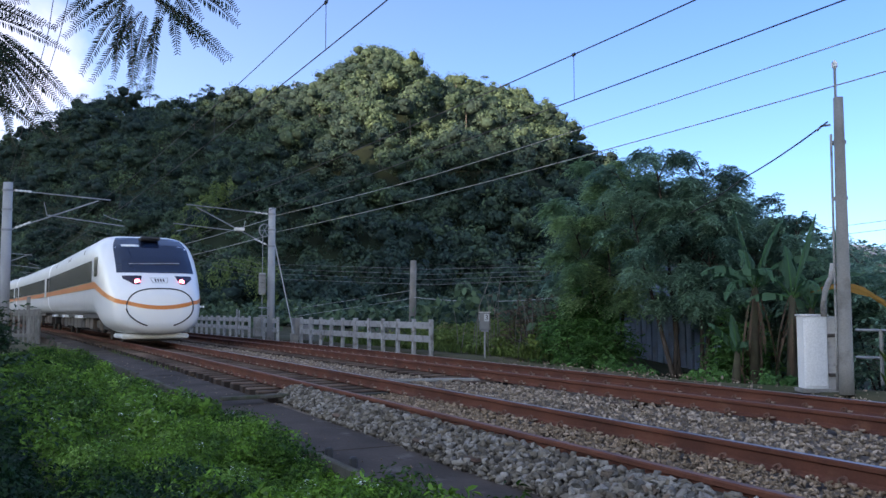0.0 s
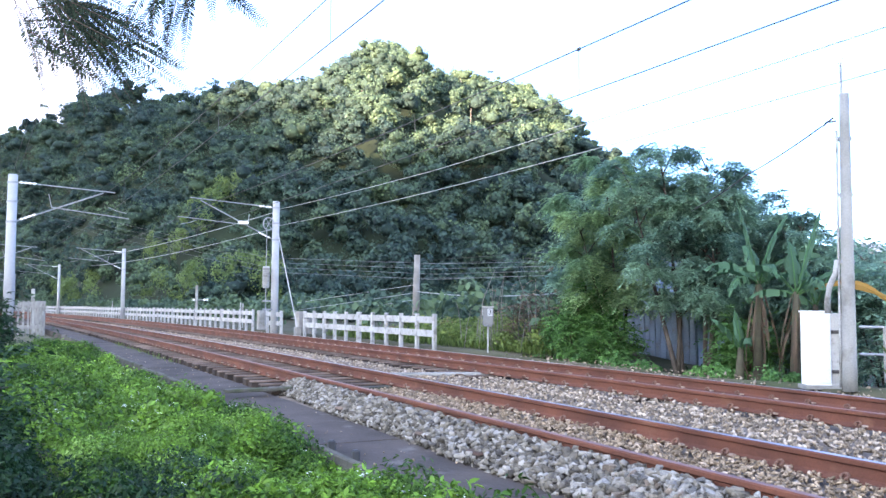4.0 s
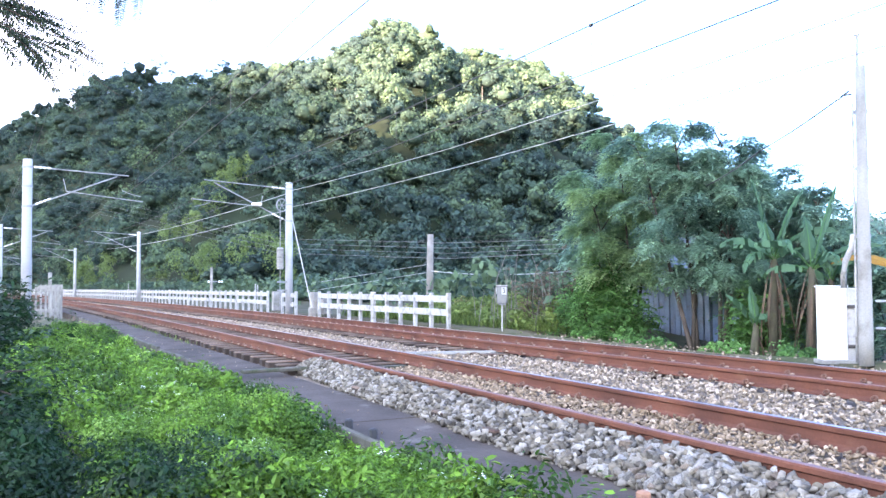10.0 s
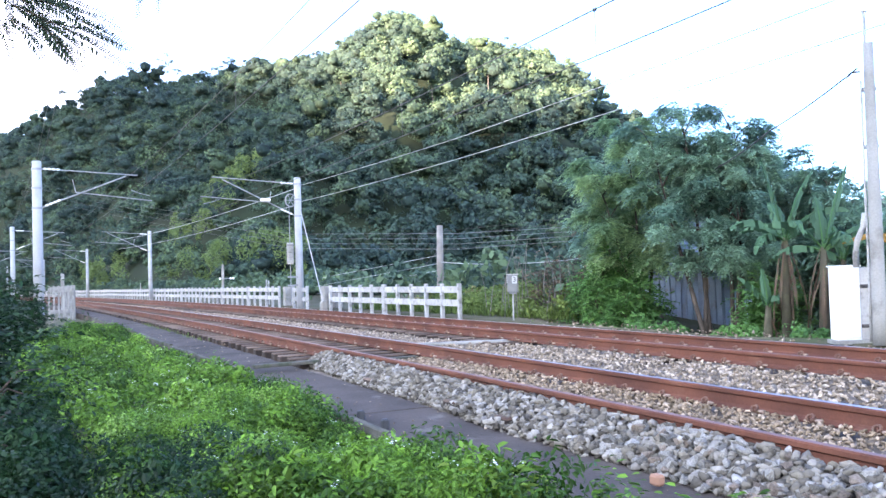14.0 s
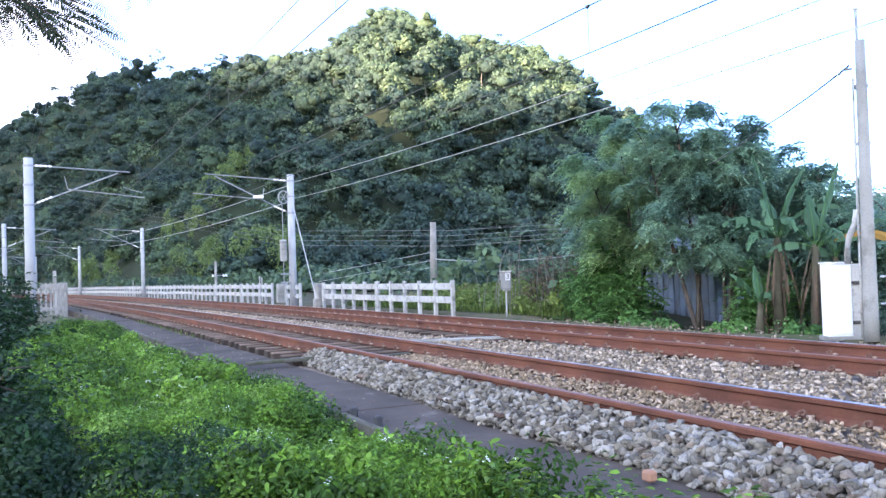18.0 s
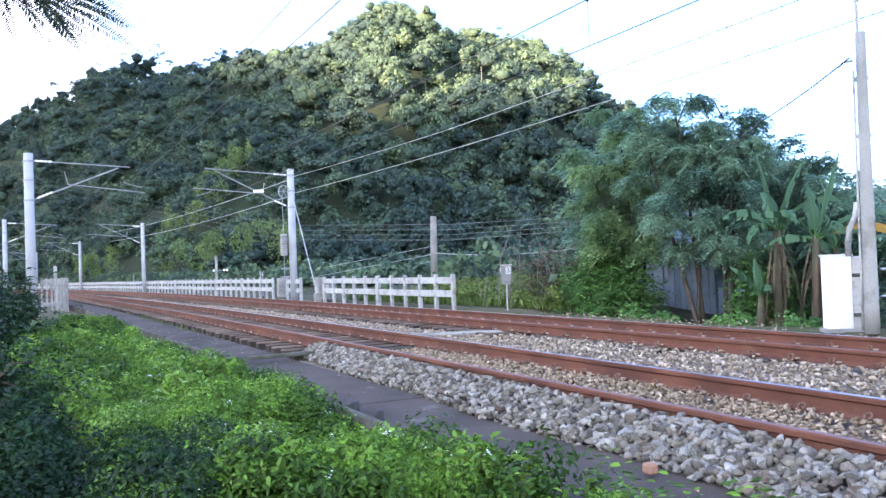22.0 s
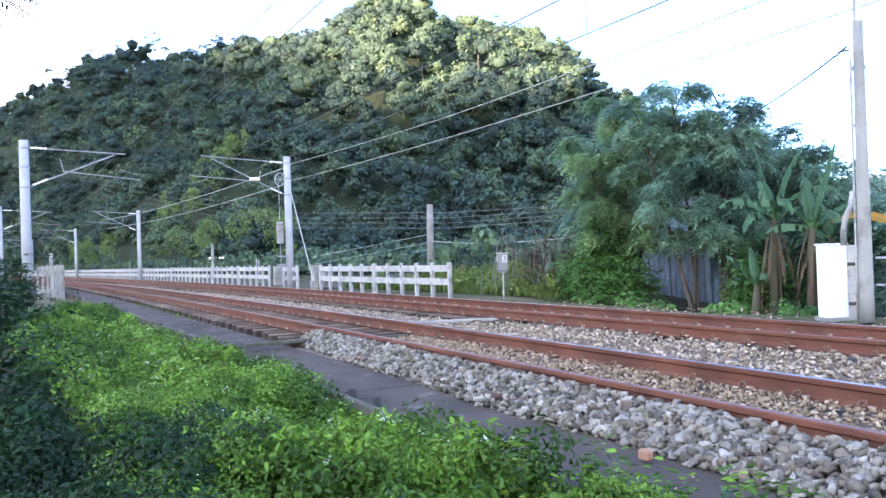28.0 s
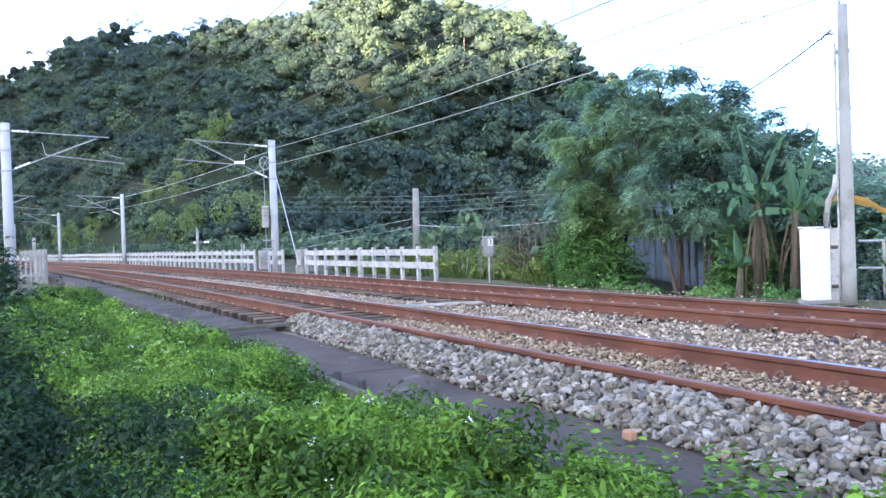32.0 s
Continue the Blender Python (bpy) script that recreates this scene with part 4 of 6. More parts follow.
sh = thing("shed", pose(-18.75, 12.0, -0.9, 0, 0, 6), "blue-grey sheet-metal shed behind the trees", "shed")
rib = None
for i in range(14):
    if rib is None:
        rib = part("wall_sheet", box((0.192, 0.05, 1.8), (-1.35, 0, 0.9), 0.014), SHEDM, sh)
    else:
        share(rib, Matrix.Translation((i * 0.2, 0.012 * (i % 2), 0)), sh)
part("core", box((2.75, 2.4, 1.75), (0, 1.26, 0.875)), SHEDM, sh)
part("upper_wall", box((1.5, 1.9, 1.45), (-1.2, 1.3, 2.45), 0.02), SHEDM, sh)
part("roof", box((3.0, 2.9, 0.06), (0, 1.3, 1.81), 0.01, None, pose(0, 0, 0, 2)), CABG, sh)
part("upper_roof", box((1.8, 2.3, 0.05), (-1.2, 1.3, 3.2), 0.01), CABG, sh)

for k in range(4):
    wire("telephone_wire", [(-190, -8.0, 22.6 - 1.0 * k), (-131, 2.0, 13.8 - 0.7 * k), (-79.2, 8.4, 7.0 - 0.45 * k), (-53.8, 10.3, 3.9 - 0.3 * k), (-33.0, 12.1, 2.7 - 0.22 * k), (-18.5, 14.2, 2.3 - 0.1 * k)], 0.008, WIREG, "thin grey telephone wire before the hillside")

# ---- train ----
CL = 20.4


def lerp_tab(tab, x):
    for (a, u), (b, w) in zip(tab, tab[1:]):
        if x <= b:
            t = (x - a) / (b - a)
            return u + (w - u) * t
    return tab[-1][1]


NW = [(0, 0.55), (0.06, 0.82), (0.2, 1.05), (0.45, 1.19), (0.9, 1.29), (1.5, 1.36), (2.4, 1.41), (3.6, 1.425), (99, 1.425)]
NT = [(0, 1.35), (0.06, 1.55), (0.2, 1.74), (0.45, 1.93), (0.8, 2.14), (1.3, 2.56), (1.9, 2.98), (2.5, 3.22), (3.3, 3.35), (99, 3.37)]
NB = [(0, 0.62), (0.06, 0.44), (0.2, 0.32), (0.5, 0.27), (1.0, 0.26), (2.2, 0.28), (3.0, 0.52), (3.8, 0.80), (99, 0.80)]


def half(x, z, nose=True):
    """Half-width of the body at x metres behind the tip and height z."""
    w, t, b = (lerp_tab(NW, x), lerp_tab(NT, x), lerp_tab(NB, x)) if nose else (1.425, 3.37, 0.80)
    c, h = (t + b) / 2, (t - b) / 2
    u = abs((z - c) / h)
    n = 2.6 + min(2.2, x * 0.8) if nose else 4.8
    return w * max(0.0, 1 - u ** n) ** (1 / n) if u < 1 else 0.0


def front_x(y, z):
    """Where a line along the train at (y, z) meets the nose."""
    a, b = 0.0, 6.0
    for _ in range(26):
        m = (a + b) / 2
        if half(m, z) > abs(y):
            b = m
        else:
            a = m
    return b


def body_bm(nose):
    bm = bmesh.new()
    xs = [0.0, 0.015, 0.06, 0.12, 0.2, 0.32, 0.45, 0.65, 0.9, 1.2, 1.5, 1.9, 2.4, 3.0, 3.6, 6, 12, CL - 0.3, CL] if nose else [0.03, 0.3, 5, 10, 15, CL - 0.3, CL]
    rings = []
    for x in xs:
        w, t, b = (lerp_tab(NW, x), lerp_tab(NT, x), lerp_tab(NB, x)) if nose else (1.425, 3.37, 0.80)
        n = 2.6 + min(2.2, x * 0.8) if nose else 4.8
        c, h = (t + b) / 2, (t - b) / 2
        ring = []
        for k in range(44):
            a = k * math.tau / 44
            cy, cz = math.cos(a), math.sin(a)
            ring.append(bm.verts.new((-x, math.copysign(abs(cy) ** (2 / n), cy) * w, c + math.copysign(abs(cz) ** (2 / n), cz) * h)))
        rings.append(ring)
    for r0, r1 in zip(rings, rings[1:]):
        for k in range(44):
            bm.faces.new((r0[k], r0[(k + 1) % 44], r1[(k + 1) % 44], r1[k]))
    bm.faces.new(rings[0][::-1])
    bm.faces.new(rings[-1])
    bmesh.ops.recalc_face_normals(bm, faces=bm.faces)
    return bm


def side_patch(x0, x1, z0, z1, sgn, nose, lift=0.008, nx=10, nz=5):
    """A panel that hugs the side of the body; z0 and z1 numbers or functions of x."""
    bm = bmesh.new()
    f0, f1 = (z0 if callable(z0) else lambda x: z0), (z1 if callable(z1) else lambda x: z1)
    g = []
    for i in range(nx + 1):
        x = x0 + (x1 - x0) * i / nx
        g.append([bm.verts.new((-x, sgn * (half(x, z, nose) + lift), z)) for z in [f0(x) + (f1(x) - f0(x)) * j / nz for j in range(nz + 1)]])
    for a, b in zip(g, g[1:]):
        for j in range(nz):
            bm.faces.new((a[j], a[j + 1], b[j + 1], b[j]) if sgn < 0 else (a[j], b[j], b[j + 1], a[j + 1]))
    return bm


def front_patch(outline, lift=0.012, n=14):
    """A panel on the nose: outline(v) gives (half-span left, right, height) for v from 0 to 1."""
    bm = bmesh.new()
    g = []
    for j in range(n + 1):
        y0, y1, z = outline(j / n)
        g.append([bm.verts.new((-front_x(y0 + (y1 - y0) * i / n, z) + lift, y0 + (y1 - y0) * i / n, z)) for i in range(n + 1)])
    for a, b in zip(g, g[1:]):
        for i in range(n):
            bm.faces.new((a[i], a[i + 1], b[i + 1], b[i]))
    bmesh.ops.recalc_face_normals(bm, faces=bm.faces)
    return bm


def underframe(car, x0):
    r = random.Random(3)
    x = x0
    while x < CL - 1.0:
        w = r.uniform(0.5, 1.5)
        if not (2.2 < x < 5.6 or CL - 5.4 < x < CL - 2.0):
            part("underfloor_box", box((w, 2.3, r.uniform(0.35, 0.5)), (-x - w / 2, 0, 0.55), 0.02), UNDERB if r.random() < 0.45 else UNDER, car)
        x += w + r.uniform(0.05, 0.3)
    for c in (3.9, CL - 3.8):
        bg_ = part("bogie", box((3.0, 2.1, 0.28), (-c, 0, 0.52), 0.04), UNDER, car)
        for dx in (-1.05, 1.05):
            for y in (-0.565, 0.565):
                part("wheel", tube([(-c + dx, y - 0.06, 0.42), (-c + dx, y + 0.06, 0.42)], 0.42, 20), UNDER, bg_)
        for y in (-1.02, 1.02):
            part("spring", tube([(-c, y, 0.35), (-c, y, 0.85)], 0.13, 10), UNDERB, bg_)
    part("floor", box((CL - 3.2, 2.5, 0.12), (-CL / 2 - 1.4, 0, 0.79)), UNDER, car)


def stripe_lo(x):
    return 0.95 if x < 0.35 else 0.95 + 0.66 * min(1, (x - 0.35) / 2.6) ** 1.3


def tail_car():
    car = thing("train_tail_car", Matrix(), "white streamlined train end car with orange stripe and dark windscreen", "train", "cars of the train")
    body = part("body", body_bm(True), PAINTW, car, smooth=True)

    def screen(v):
        z = 2.07 + 1.15 * v
        w = 1.10 - 0.02 * v if v < 0.6 else 1.088 - 1.1 * (v - 0.6) ** 2
        return -w, w, z
    part("windscreen", front_patch(screen, 0.02), GLASSB, car, "large dark curved windscreen")
    part("screen_label", front_patch(lambda v: (-0.86, -0.36, 2.90 + 0.07 * v), 0.026, 4), CABW, car)
    for s in (-1, 1):
        lamp = part("headlight", front_patch(lambda v, s=s: tuple(sorted((s * (0.46 + 0.10 * (1 - v)), s * (0.72 + 0.26 * min(1, v * 1.5))))) + (1.72 + 0.26 * v,), 0.016, 8), LENS, car, "dark headlight cluster")
        c = (-front_x(s * 0.62, 1.80) + 0.03, s * 0.62, 1.80)
        part("tail_light", tube([(c[0] - 0.02, c[1], c[2]), (c[0] + 0.015, c[1], c[2])], 0.075, 14), TAIL, lamp, "glowing red tail light")
    part("badge", front_patch(lambda v: (-0.26 + 0.05 * (1 - v), 0.26 - 0.05 * (1 - v), 1.76 + 0.16 * v), 0.014, 4), CABG, car, "small grey badge")
    part("badge_field", front_patch(lambda v: (-0.235 + 0.05 * (1 - v), 0.235 - 0.05 * (1 - v), 1.775 + 0.13 * v), 0.02, 4), PAINTW, car)
    for k in range(4):
        part("badge_bar", front_patch(lambda v, k=k: (-0.14 + 0.075 * k, -0.095 + 0.075 * k, 1.80 + 0.085 * v), 0.026, 2), LENS, car)
    # cover seam of the nose
    bm = bmesh.new()
    pts = []
    for k in range(40):
        a = k * math.tau / 40
        y = 0.93 * math.copysign(abs(math.cos(a)) ** 0.7, math.cos(a))
        z = 1.0 + (0.60 if math.sin(a) > 0 else 0.50) * math.copysign(abs(math.sin(a)) ** 0.8, math.sin(a))
        y *= 1.0 if z > 1.05 else 1 - 0.42 * ((1.05 - z) / 0.63) ** 1.6
        pts.append((-front_x(y, z) + 0.012, y, z))
    tube(pts + pts[:1], 0.02, 6, bm, cap=False)
    part("cover_seam", bm, RUBBER, car, "dark seam round the nose cover")
    def rise(x):
        return max(0.0, min(1.0, (x - 0.1) / 3.0)) ** 0.95
    bm = bmesh.new()
    prev = None
    for i in range(25):
        y = -0.9 + 1.8 * i / 24
        z = 1.0 + 0.13 * (y / 0.9) ** 2
        row = [bm.verts.new((-front_x(y, z + 0.11 * k) + 0.012, y, z + 0.11 * k)) for k in (0, 0.5, 1)]
        if prev:
            for k in range(2):
                bm.faces.new((prev[k], row[k], row[k + 1], prev[k + 1]))
        prev = row
    bmesh.ops.recalc_face_normals(bm, faces=bm.faces)
    part("nose_stripe", bm, PAINTO, car, "orange stripe")
    part("wiper", tube([(-front_x(y, 2.36) + 0.04, y, 2.36 + 0.03 * y) for y in (-0.75, -0.3, 0.2, 0.7)], 0.014, 5), CABG, car)
    xa = front_x(0.9, 1.19)
    for s in (-1, 1):
        part("side_stripe", side_patch(xa, 3.6, lambda x: 1.13 + 0.53 * rise(x), lambda x: 1.24 + 0.62 * rise(x), s, True, 0.012, 40, 3), PAINTO, car, "orange stripe")
        part("side_stripe", side_patch(3.6, CL - 0.02, 1.66, 1.86, s, True, 0.012, 4, 3), PAINTO, car, "orange stripe")
        part("window_band", side_patch(3.9, CL - 0.02, 1.88, 2.56, s, True, 0.010, 6, 4), GLASSD, car, "dark tinted window band")
        part("cab_window", side_patch(2.65, 3.35, 2.02, 2.62, s, True, 0.012, 6, 4), GLASSD, car, "dark cab side window")
        for k, x in enumerate((6.2, 10.8, 11.4, 16.8)):
            part("vent", side_patch(x, x + 0.28, 2.88, 3.02, s, True, 0.012, 2, 2), UNDER, car)
    part("roof_hood", box((0.9, 0.58, 0.12), (-2.3, 0, 3.17), 0.05), RUBBER, car, "black roof hood")
    part("skirt", box((1.6, 1.9, 0.14), (-1.5, 0, 0.22), 0.04), CABW, car, "white lower skirt")
    part("rail_guard", box((0.12, 1.5, 0.16), (-0.9, 0, 0.16), 0.03), UNDER, car)
    for x in (8.0, 13.0, 17.5):
        part("step", box((0.9, 2.86, 0.1), (-x, 0, 0.76), 0.01), PAINTW, car)
    underframe(car, 5.6)
    return car


def mid_car():
    car = thing("train_car", Matrix(), "white train car with dark window band and orange stripe", "train", "cars of the train")
    part("body", body_bm(False), PAINTW, car, smooth=True)
    for s in (-1, 1):
        part("side_stripe", side_patch(0.04, CL - 0.02, 1.66, 1.86, s, False, 0.012, 3, 3), PAINTO, car, "orange stripe")
        part("window_band", side_patch(0.04, CL - 0.02, 1.88, 2.56, s, False, 0.010, 3, 4), GLASSD, car, "dark tinted window band")
        for x in (1.0, CL - 1.9):
            part("door", side_patch(x, x + 0.85, 0.98, 2.75, s, False, 0.014, 3, 8), PAINTW, car)
    part("gangway", box((0.5, 1.6, 2.2), (0.0, 0, 2.0), 0.05), RUBBER, car)
    for x in (5.0, 10.2, 15.4):
        part("roof_unit", box((2.6, 1.5, 0.18), (-x, 0, 3.38), 0.05), CABG, car)
    underframe(car, 1.0)
    return car


TRAIN = [tail_car()]
mc = mid_car()
TRAIN += [mc] + [copy_thing(mc, Matrix()) for _ in range(5)]

# ---- hill with woods ----
AX, LA = Vector((-0.908, 0.42, 0)), Vector((0.42, 0.908, 0))
CREST = [(-3.0, 0.05), (-1.2, 0.07), (-0.8, 0.10), (-0.56, 0.155), (-0.485, 0.19), (-0.455, 0.205), (-0.39, 0.23), (-0.35, 0.24), (-0.32, 0.23), (-0.265, 0.245), (-0.205, 0.245), (-0.155, 0.25), (-0.13, 0.26), (-0.11, 0.275), (-0.07, 0.295), (-0.035, 0.285), (-0.01, 0.265), (0.04, 0.264), (0.095, 0.253), (0.125, 0.241), (0.15, 0.213), (0.17, 0.19), (0.2, 0.165), (0.26, 0.11), (0.35, 0.06), (0.475, 0.025), (0.7, 0.0)]
RIDGE = [(-3.0, 380), (-0.55, 335), (-0.4, 280), (-0.25, 225), (-0.1, 200), (0.2, 195), (0.7, 195)]
FOOT = [(-3.0, 330), (-0.75, 300), (-0.6, 240), (-0.55, 196), (-0.5, 156), (-0.4, 98), (-0.3, 68), (-0.2, 60), (0.1, 58), (0.2, 75), (0.7, 90)]


def tab(t, a):
    return float(np.interp(a, [c[0] for c in t], [c[1] for c in t]))


def hill_z(p, q):
    """Height of the hill p metres out along its axis and q metres to the side: a ridge that runs from the summit away along the railway."""
    a = q / p
    foot, top = tab(FOOT, a), tab(RIDGE, a)
    u = (p - foot) / (top - foot)
    if u <= 0:
        return -1.5
    h = tab(CREST, a) * top
    if u <= 1:
        s = 0.6 * u + 0.4 * (u * u * (3 - 2 * u))
        k = min(1, u * 3) * (1 - u ** 6)
        z = h * s + k * (9.0 * noise.noise(Vector((p * 0.022, q * 0.032, 0.3))) + 3.4 * noise.noise(Vector((p * 0.08, q * 0.08, 2.3))))
    else:
        z = h * max(0.0, 1 - ((p - top) / 130) ** 1.6)
    return z - 2.2


def hill_pt(p, q, dz=0.0):
    v = AX * p + LA * q
    return Vector((v.x, v.y, hill_z(p, q) + dz))


def build_hill():
    bm = bmesh.new()
    aa = [-2.0, -1.5, -1.2, -1.0, -0.9, -0.8, -0.75] + [-0.7 + 0.02 * i for i in range(66)] + [0.7]
    rows = []
    for a in aa:
        f, t = tab(FOOT, a), tab(RIDGE, a)
        rows.append([bm.verts.new(hill_pt(p, a * p)) for p in [f - 2 + (t - f + 2) * i / 36 for i in range(37)] + [t + 12, t + 40, t + 80, t + 130]])
    for a, b in zip(rows, rows[1:]):
        for i in range(len(a) - 1):
            bm.faces.new((a[i], a[i + 1], b[i + 1], b[i]))
    return tagged(part("hill", bm, HILLM, smooth=True), "steep round hill of undergrowth behind the railway, crevice shade put into its dark colour", "hill", kind="structure")


build_hill()


def crown_leaves(n_leaf, r):
    """Leaf clumps over a lumpy crown of radius 1: positions, outward ways."""
    lumps = unit(r.normal(size=(8, 3)) * (1, 1, 0.7) + (0, 0, 0.55)) * r.uniform(0.42, 0.72, (8, 1))
    big = r.uniform(0.26, 0.46, 8)
    k = r.integers(0, 8, n_leaf)
    d = unit(r.normal(size=(n_leaf, 3)) + (0, 0, 0.5))
    pos = lumps[k] + d * big[k][:, None] * r.uniform(0.82, 1.1, (n_leaf, 1))
    return pos, d


def puff_crown(r, count=6):
    """A tree crown of radius about 1: rounded leafy puffs piled on one another. Vertices, faces, and the puffs' places and sizes."""
    at = unit(r.normal(size=(count, 3)) * (1, 1, 0.55) + (0, 0, 0.5)) * r.uniform(0.35, 0.72, (count, 1))
    at[0] = (0, 0, 0.1)
    size = r.uniform(0.30, 0.48, count)
    size[0] = 0.62
    bm = bmesh.new()
    for c, q in zip(at, size):
        o = Vector(r.uniform(0, 50, 3))
        for v in bmesh.ops.create_icosphere(bm, subdivisions=1, radius=1.0)["verts"]:
            p = v.co * (0.66 + 0.3 * noise.noise(v.co * 1.6 + o) + 0.3 * noise.noise(v.co * 3.4 + o)) * q
            v.co = Vector(c) + Vector((p.x, p.y, p.z * (0.85 if p.z > 0 else 0.6)))
    bm.verts.index_update()
    v, f = np.array([v.co[:] for v in bm.verts]), [tuple(v.index for v in f.verts) for f in bm.faces]
    bm.free()
    return v, f, at, size


def hill_trees(pts, radii, tints, seed, n_leaf, leaf):
    """Trees of the hillside: leafy puffs, with loose leaves standing off them."""
    r = np.random.default_rng(seed)
    shapes = [puff_crown(r) for _ in range(10)]
    P, R, Tn = np.array(pts), np.array(radii), np.array(tints)
    k, turn, tall = r.integers(0, 10, len(P)), r.uniform(0, 6.28, len(P)), r.uniform(0.8, 1.2, len(P))
    LP, LW, LU, LL, LT = [], [], [], [], []
    for j, (v, f, at, size) in enumerate(shapes):
        i = np.nonzero(k == j)[0]
        ca, sa, z, o = np.cos(turn[i]), np.sin(turn[i]), np.zeros(len(i)), np.ones(len(i))
        m = np.stack([np.stack([ca, -sa, z], -1), np.stack([sa, ca, z], -1), np.stack([z, z, o], -1)], 1)
        stretch = np.stack([R[i], R[i], R[i] * tall[i]], -1)
        w = np.einsum("nij,kj->nki", m, v) * stretch[:, None, :] + P[i][:, None, :]
        tagged(new("tree_crowns", raw_mesh(w, f, HILL_CROWN_SHADE, Tn[i], True)), "inner puffs of the hillside tree crowns, gap shade put into their dark green", "woods", kind="stuff")
        g = r.integers(0, len(at), n_leaf)
        d = unit(r.normal(size=(n_leaf, 3)) + (0, 0, 0.4))
        lp = at[g] + d * size[g][:, None] * r.uniform(0.72, 1.14, (n_leaf, 1)) * (1, 1, 0.9)
        dd = np.einsum("nij,kj->nki", m, d)
        LP.append((np.einsum("nij,kj->nki", m, lp) * stretch[:, None, :] + P[i][:, None, :]).reshape(-1, 3))
        dd = dd.reshape(-1, 3)
        LW.append(unit(np.cross(dd, unit(r.normal(size=dd.shape)))) + dd * 0.25)
        LU.append(dd + r.normal(size=dd.shape) * 0.34)
        LL.append(r.uniform(0.7, 1.3, len(dd)) * leaf)
        LT.append(np.repeat(Tn[i], n_leaf) + r.uniform(-0.03, 0.03, len(dd)))
    L = np.concatenate(LL)
    W_ = np.concatenate(LW)
    me = leaves(np.concatenate(LP) - 0.4 * W_ * L[:, None], W_, np.concatenate(LU), L, L * r.uniform(0.5, 0.8, len(L)), HILL_LEAF, np.concatenate(LT), True)
    tagged(new("hill_woods", me), "leafy surface of the dark green woods on the hillside", "woods", kind="stuff")


def woods(name, pts, radii, tints, material, label, leaf, seed, n_leaf=95, flat=0.8):
    r = np.random.default_rng(seed)
    P, Wy, U, Ls, Wd, Tn = [], [], [], [], [], []
    temps = [crown_leaves(n_leaf, r) for _ in range(9)]
    for i, (c, rad) in enumerate(zip(pts, radii)):
        pos, d = temps[r.integers(0, 9)]
        a = r.uniform(0, 6.28)
        m = np.array([[math.cos(a), -math.sin(a), 0], [math.sin(a), math.cos(a), 0], [0, 0, 1]])
        pos, d = pos @ m.T, d @ m.T
        P.append(np.asarray(c) + pos * rad * (1, 1, flat * r.uniform(0.8, 1.25)))
        side = np.cross(d, unit(r.normal(size=d.shape)))
        Wy.append(unit(side) + d * 0.12)
        U.append(d + r.normal(size=d.shape) * 0.16)
        L = r.uniform(0.7, 1.3, len(d)) * leaf * (0.6 + 0.4 * rad / 2.5)
        Ls.append(L)
        Wd.append(L * r.uniform(0.5, 0.8, len(d)))
        Tn.append(np.full(len(d), tints[i]) + r.uniform(-0.035, 0.035, len(d)))
    P, Wy = np.concatenate(P), np.concatenate(Wy)
    me = leaves(P - 0.5 * Wy * np.concatenate(Ls)[:, None] * 0.8, Wy, np.concatenate(U), np.concatenate(Ls), np.concatenate(Wd), material, np.concatenate(Tn), True)
    return tagged(new(name, me), label, "woods", kind="stuff")


r = np.random.default_rng(11)
pts, rad, tin = [], [], []
for i in range(2100):
    a = r.uniform(-0.64, 0.34) if i % 4 else r.uniform(-0.25, 0.2)
    f, t = tab(FOOT, a), tab(RIDGE, a)
    u = 1.02 * r.random() ** 0.85
    p = f + u * (t - f)
    q = a * p
    z = hill_z(p, q)
    if z < -2.6:
        continue
    R = (1.6 + 2.9 * r.random() ** 1.7) * (p / 180) ** 0.6
    v = AX * p + LA * q
    pts.append((v.x, v.y, z + R * 0.5 + r.uniform(-0.4, 2.8) * (1 if u < 0.9 else 0.6)))
    rad.append(R)
    # summit crowns tinted lighter and drier, which carries some of the sunlight
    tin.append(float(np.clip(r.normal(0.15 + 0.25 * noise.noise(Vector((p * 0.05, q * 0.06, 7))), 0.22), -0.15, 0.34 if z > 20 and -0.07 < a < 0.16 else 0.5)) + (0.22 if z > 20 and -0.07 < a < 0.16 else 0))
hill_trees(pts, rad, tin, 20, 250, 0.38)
# farther woods along the ridge that runs out beside the railway
pts, rad, tin = [], [], []
for i in range(1500):
    a = -0.66 + 0.42 * r.random() ** 0.9
    f, t = tab(FOOT, a), tab(RIDGE, a)
    p = f + (0.1 + 0.87 * r.random()) * (t - f)
    if p < 135:
        continue
    R = (1.1 + 2.6 * r.random() ** 2) * (p / 200) ** 0.5
    v = hill_pt(p, a * p, R * 0.3 + r.uniform(-0.8, 1.6))
    pts.append(tuple(v))
    rad.append(R)
    tin.append(float(np.clip(r.normal(0.12, 0.3), -0.15, 0.6)))
woods("ridge_woods", pts, rad, tin, HILL_LEAF, "dark green woods along the long ridge", 0.5, 25, 90, 1.1)
# undergrowth between the crowns
pts, rad, tin = [], [], []
for i in range(1500):
    a, u = r.uniform(-0.6, 0.3), r.random()
    f, t = tab(FOOT, a), tab(RIDGE, a)
    p = f + u * (t - f)
    pts.append(tuple(hill_pt(p, a * p, 0.1)))
    rad.append(r.uniform(1.2, 2.2))
    tin.append(r.uniform(0.0, 0.35))
woods("undergrowth", pts, rad, tin, HILL_LEAF, "dark undergrowth between the trees on the hillside", 0.45, 23, 40, 0.45)
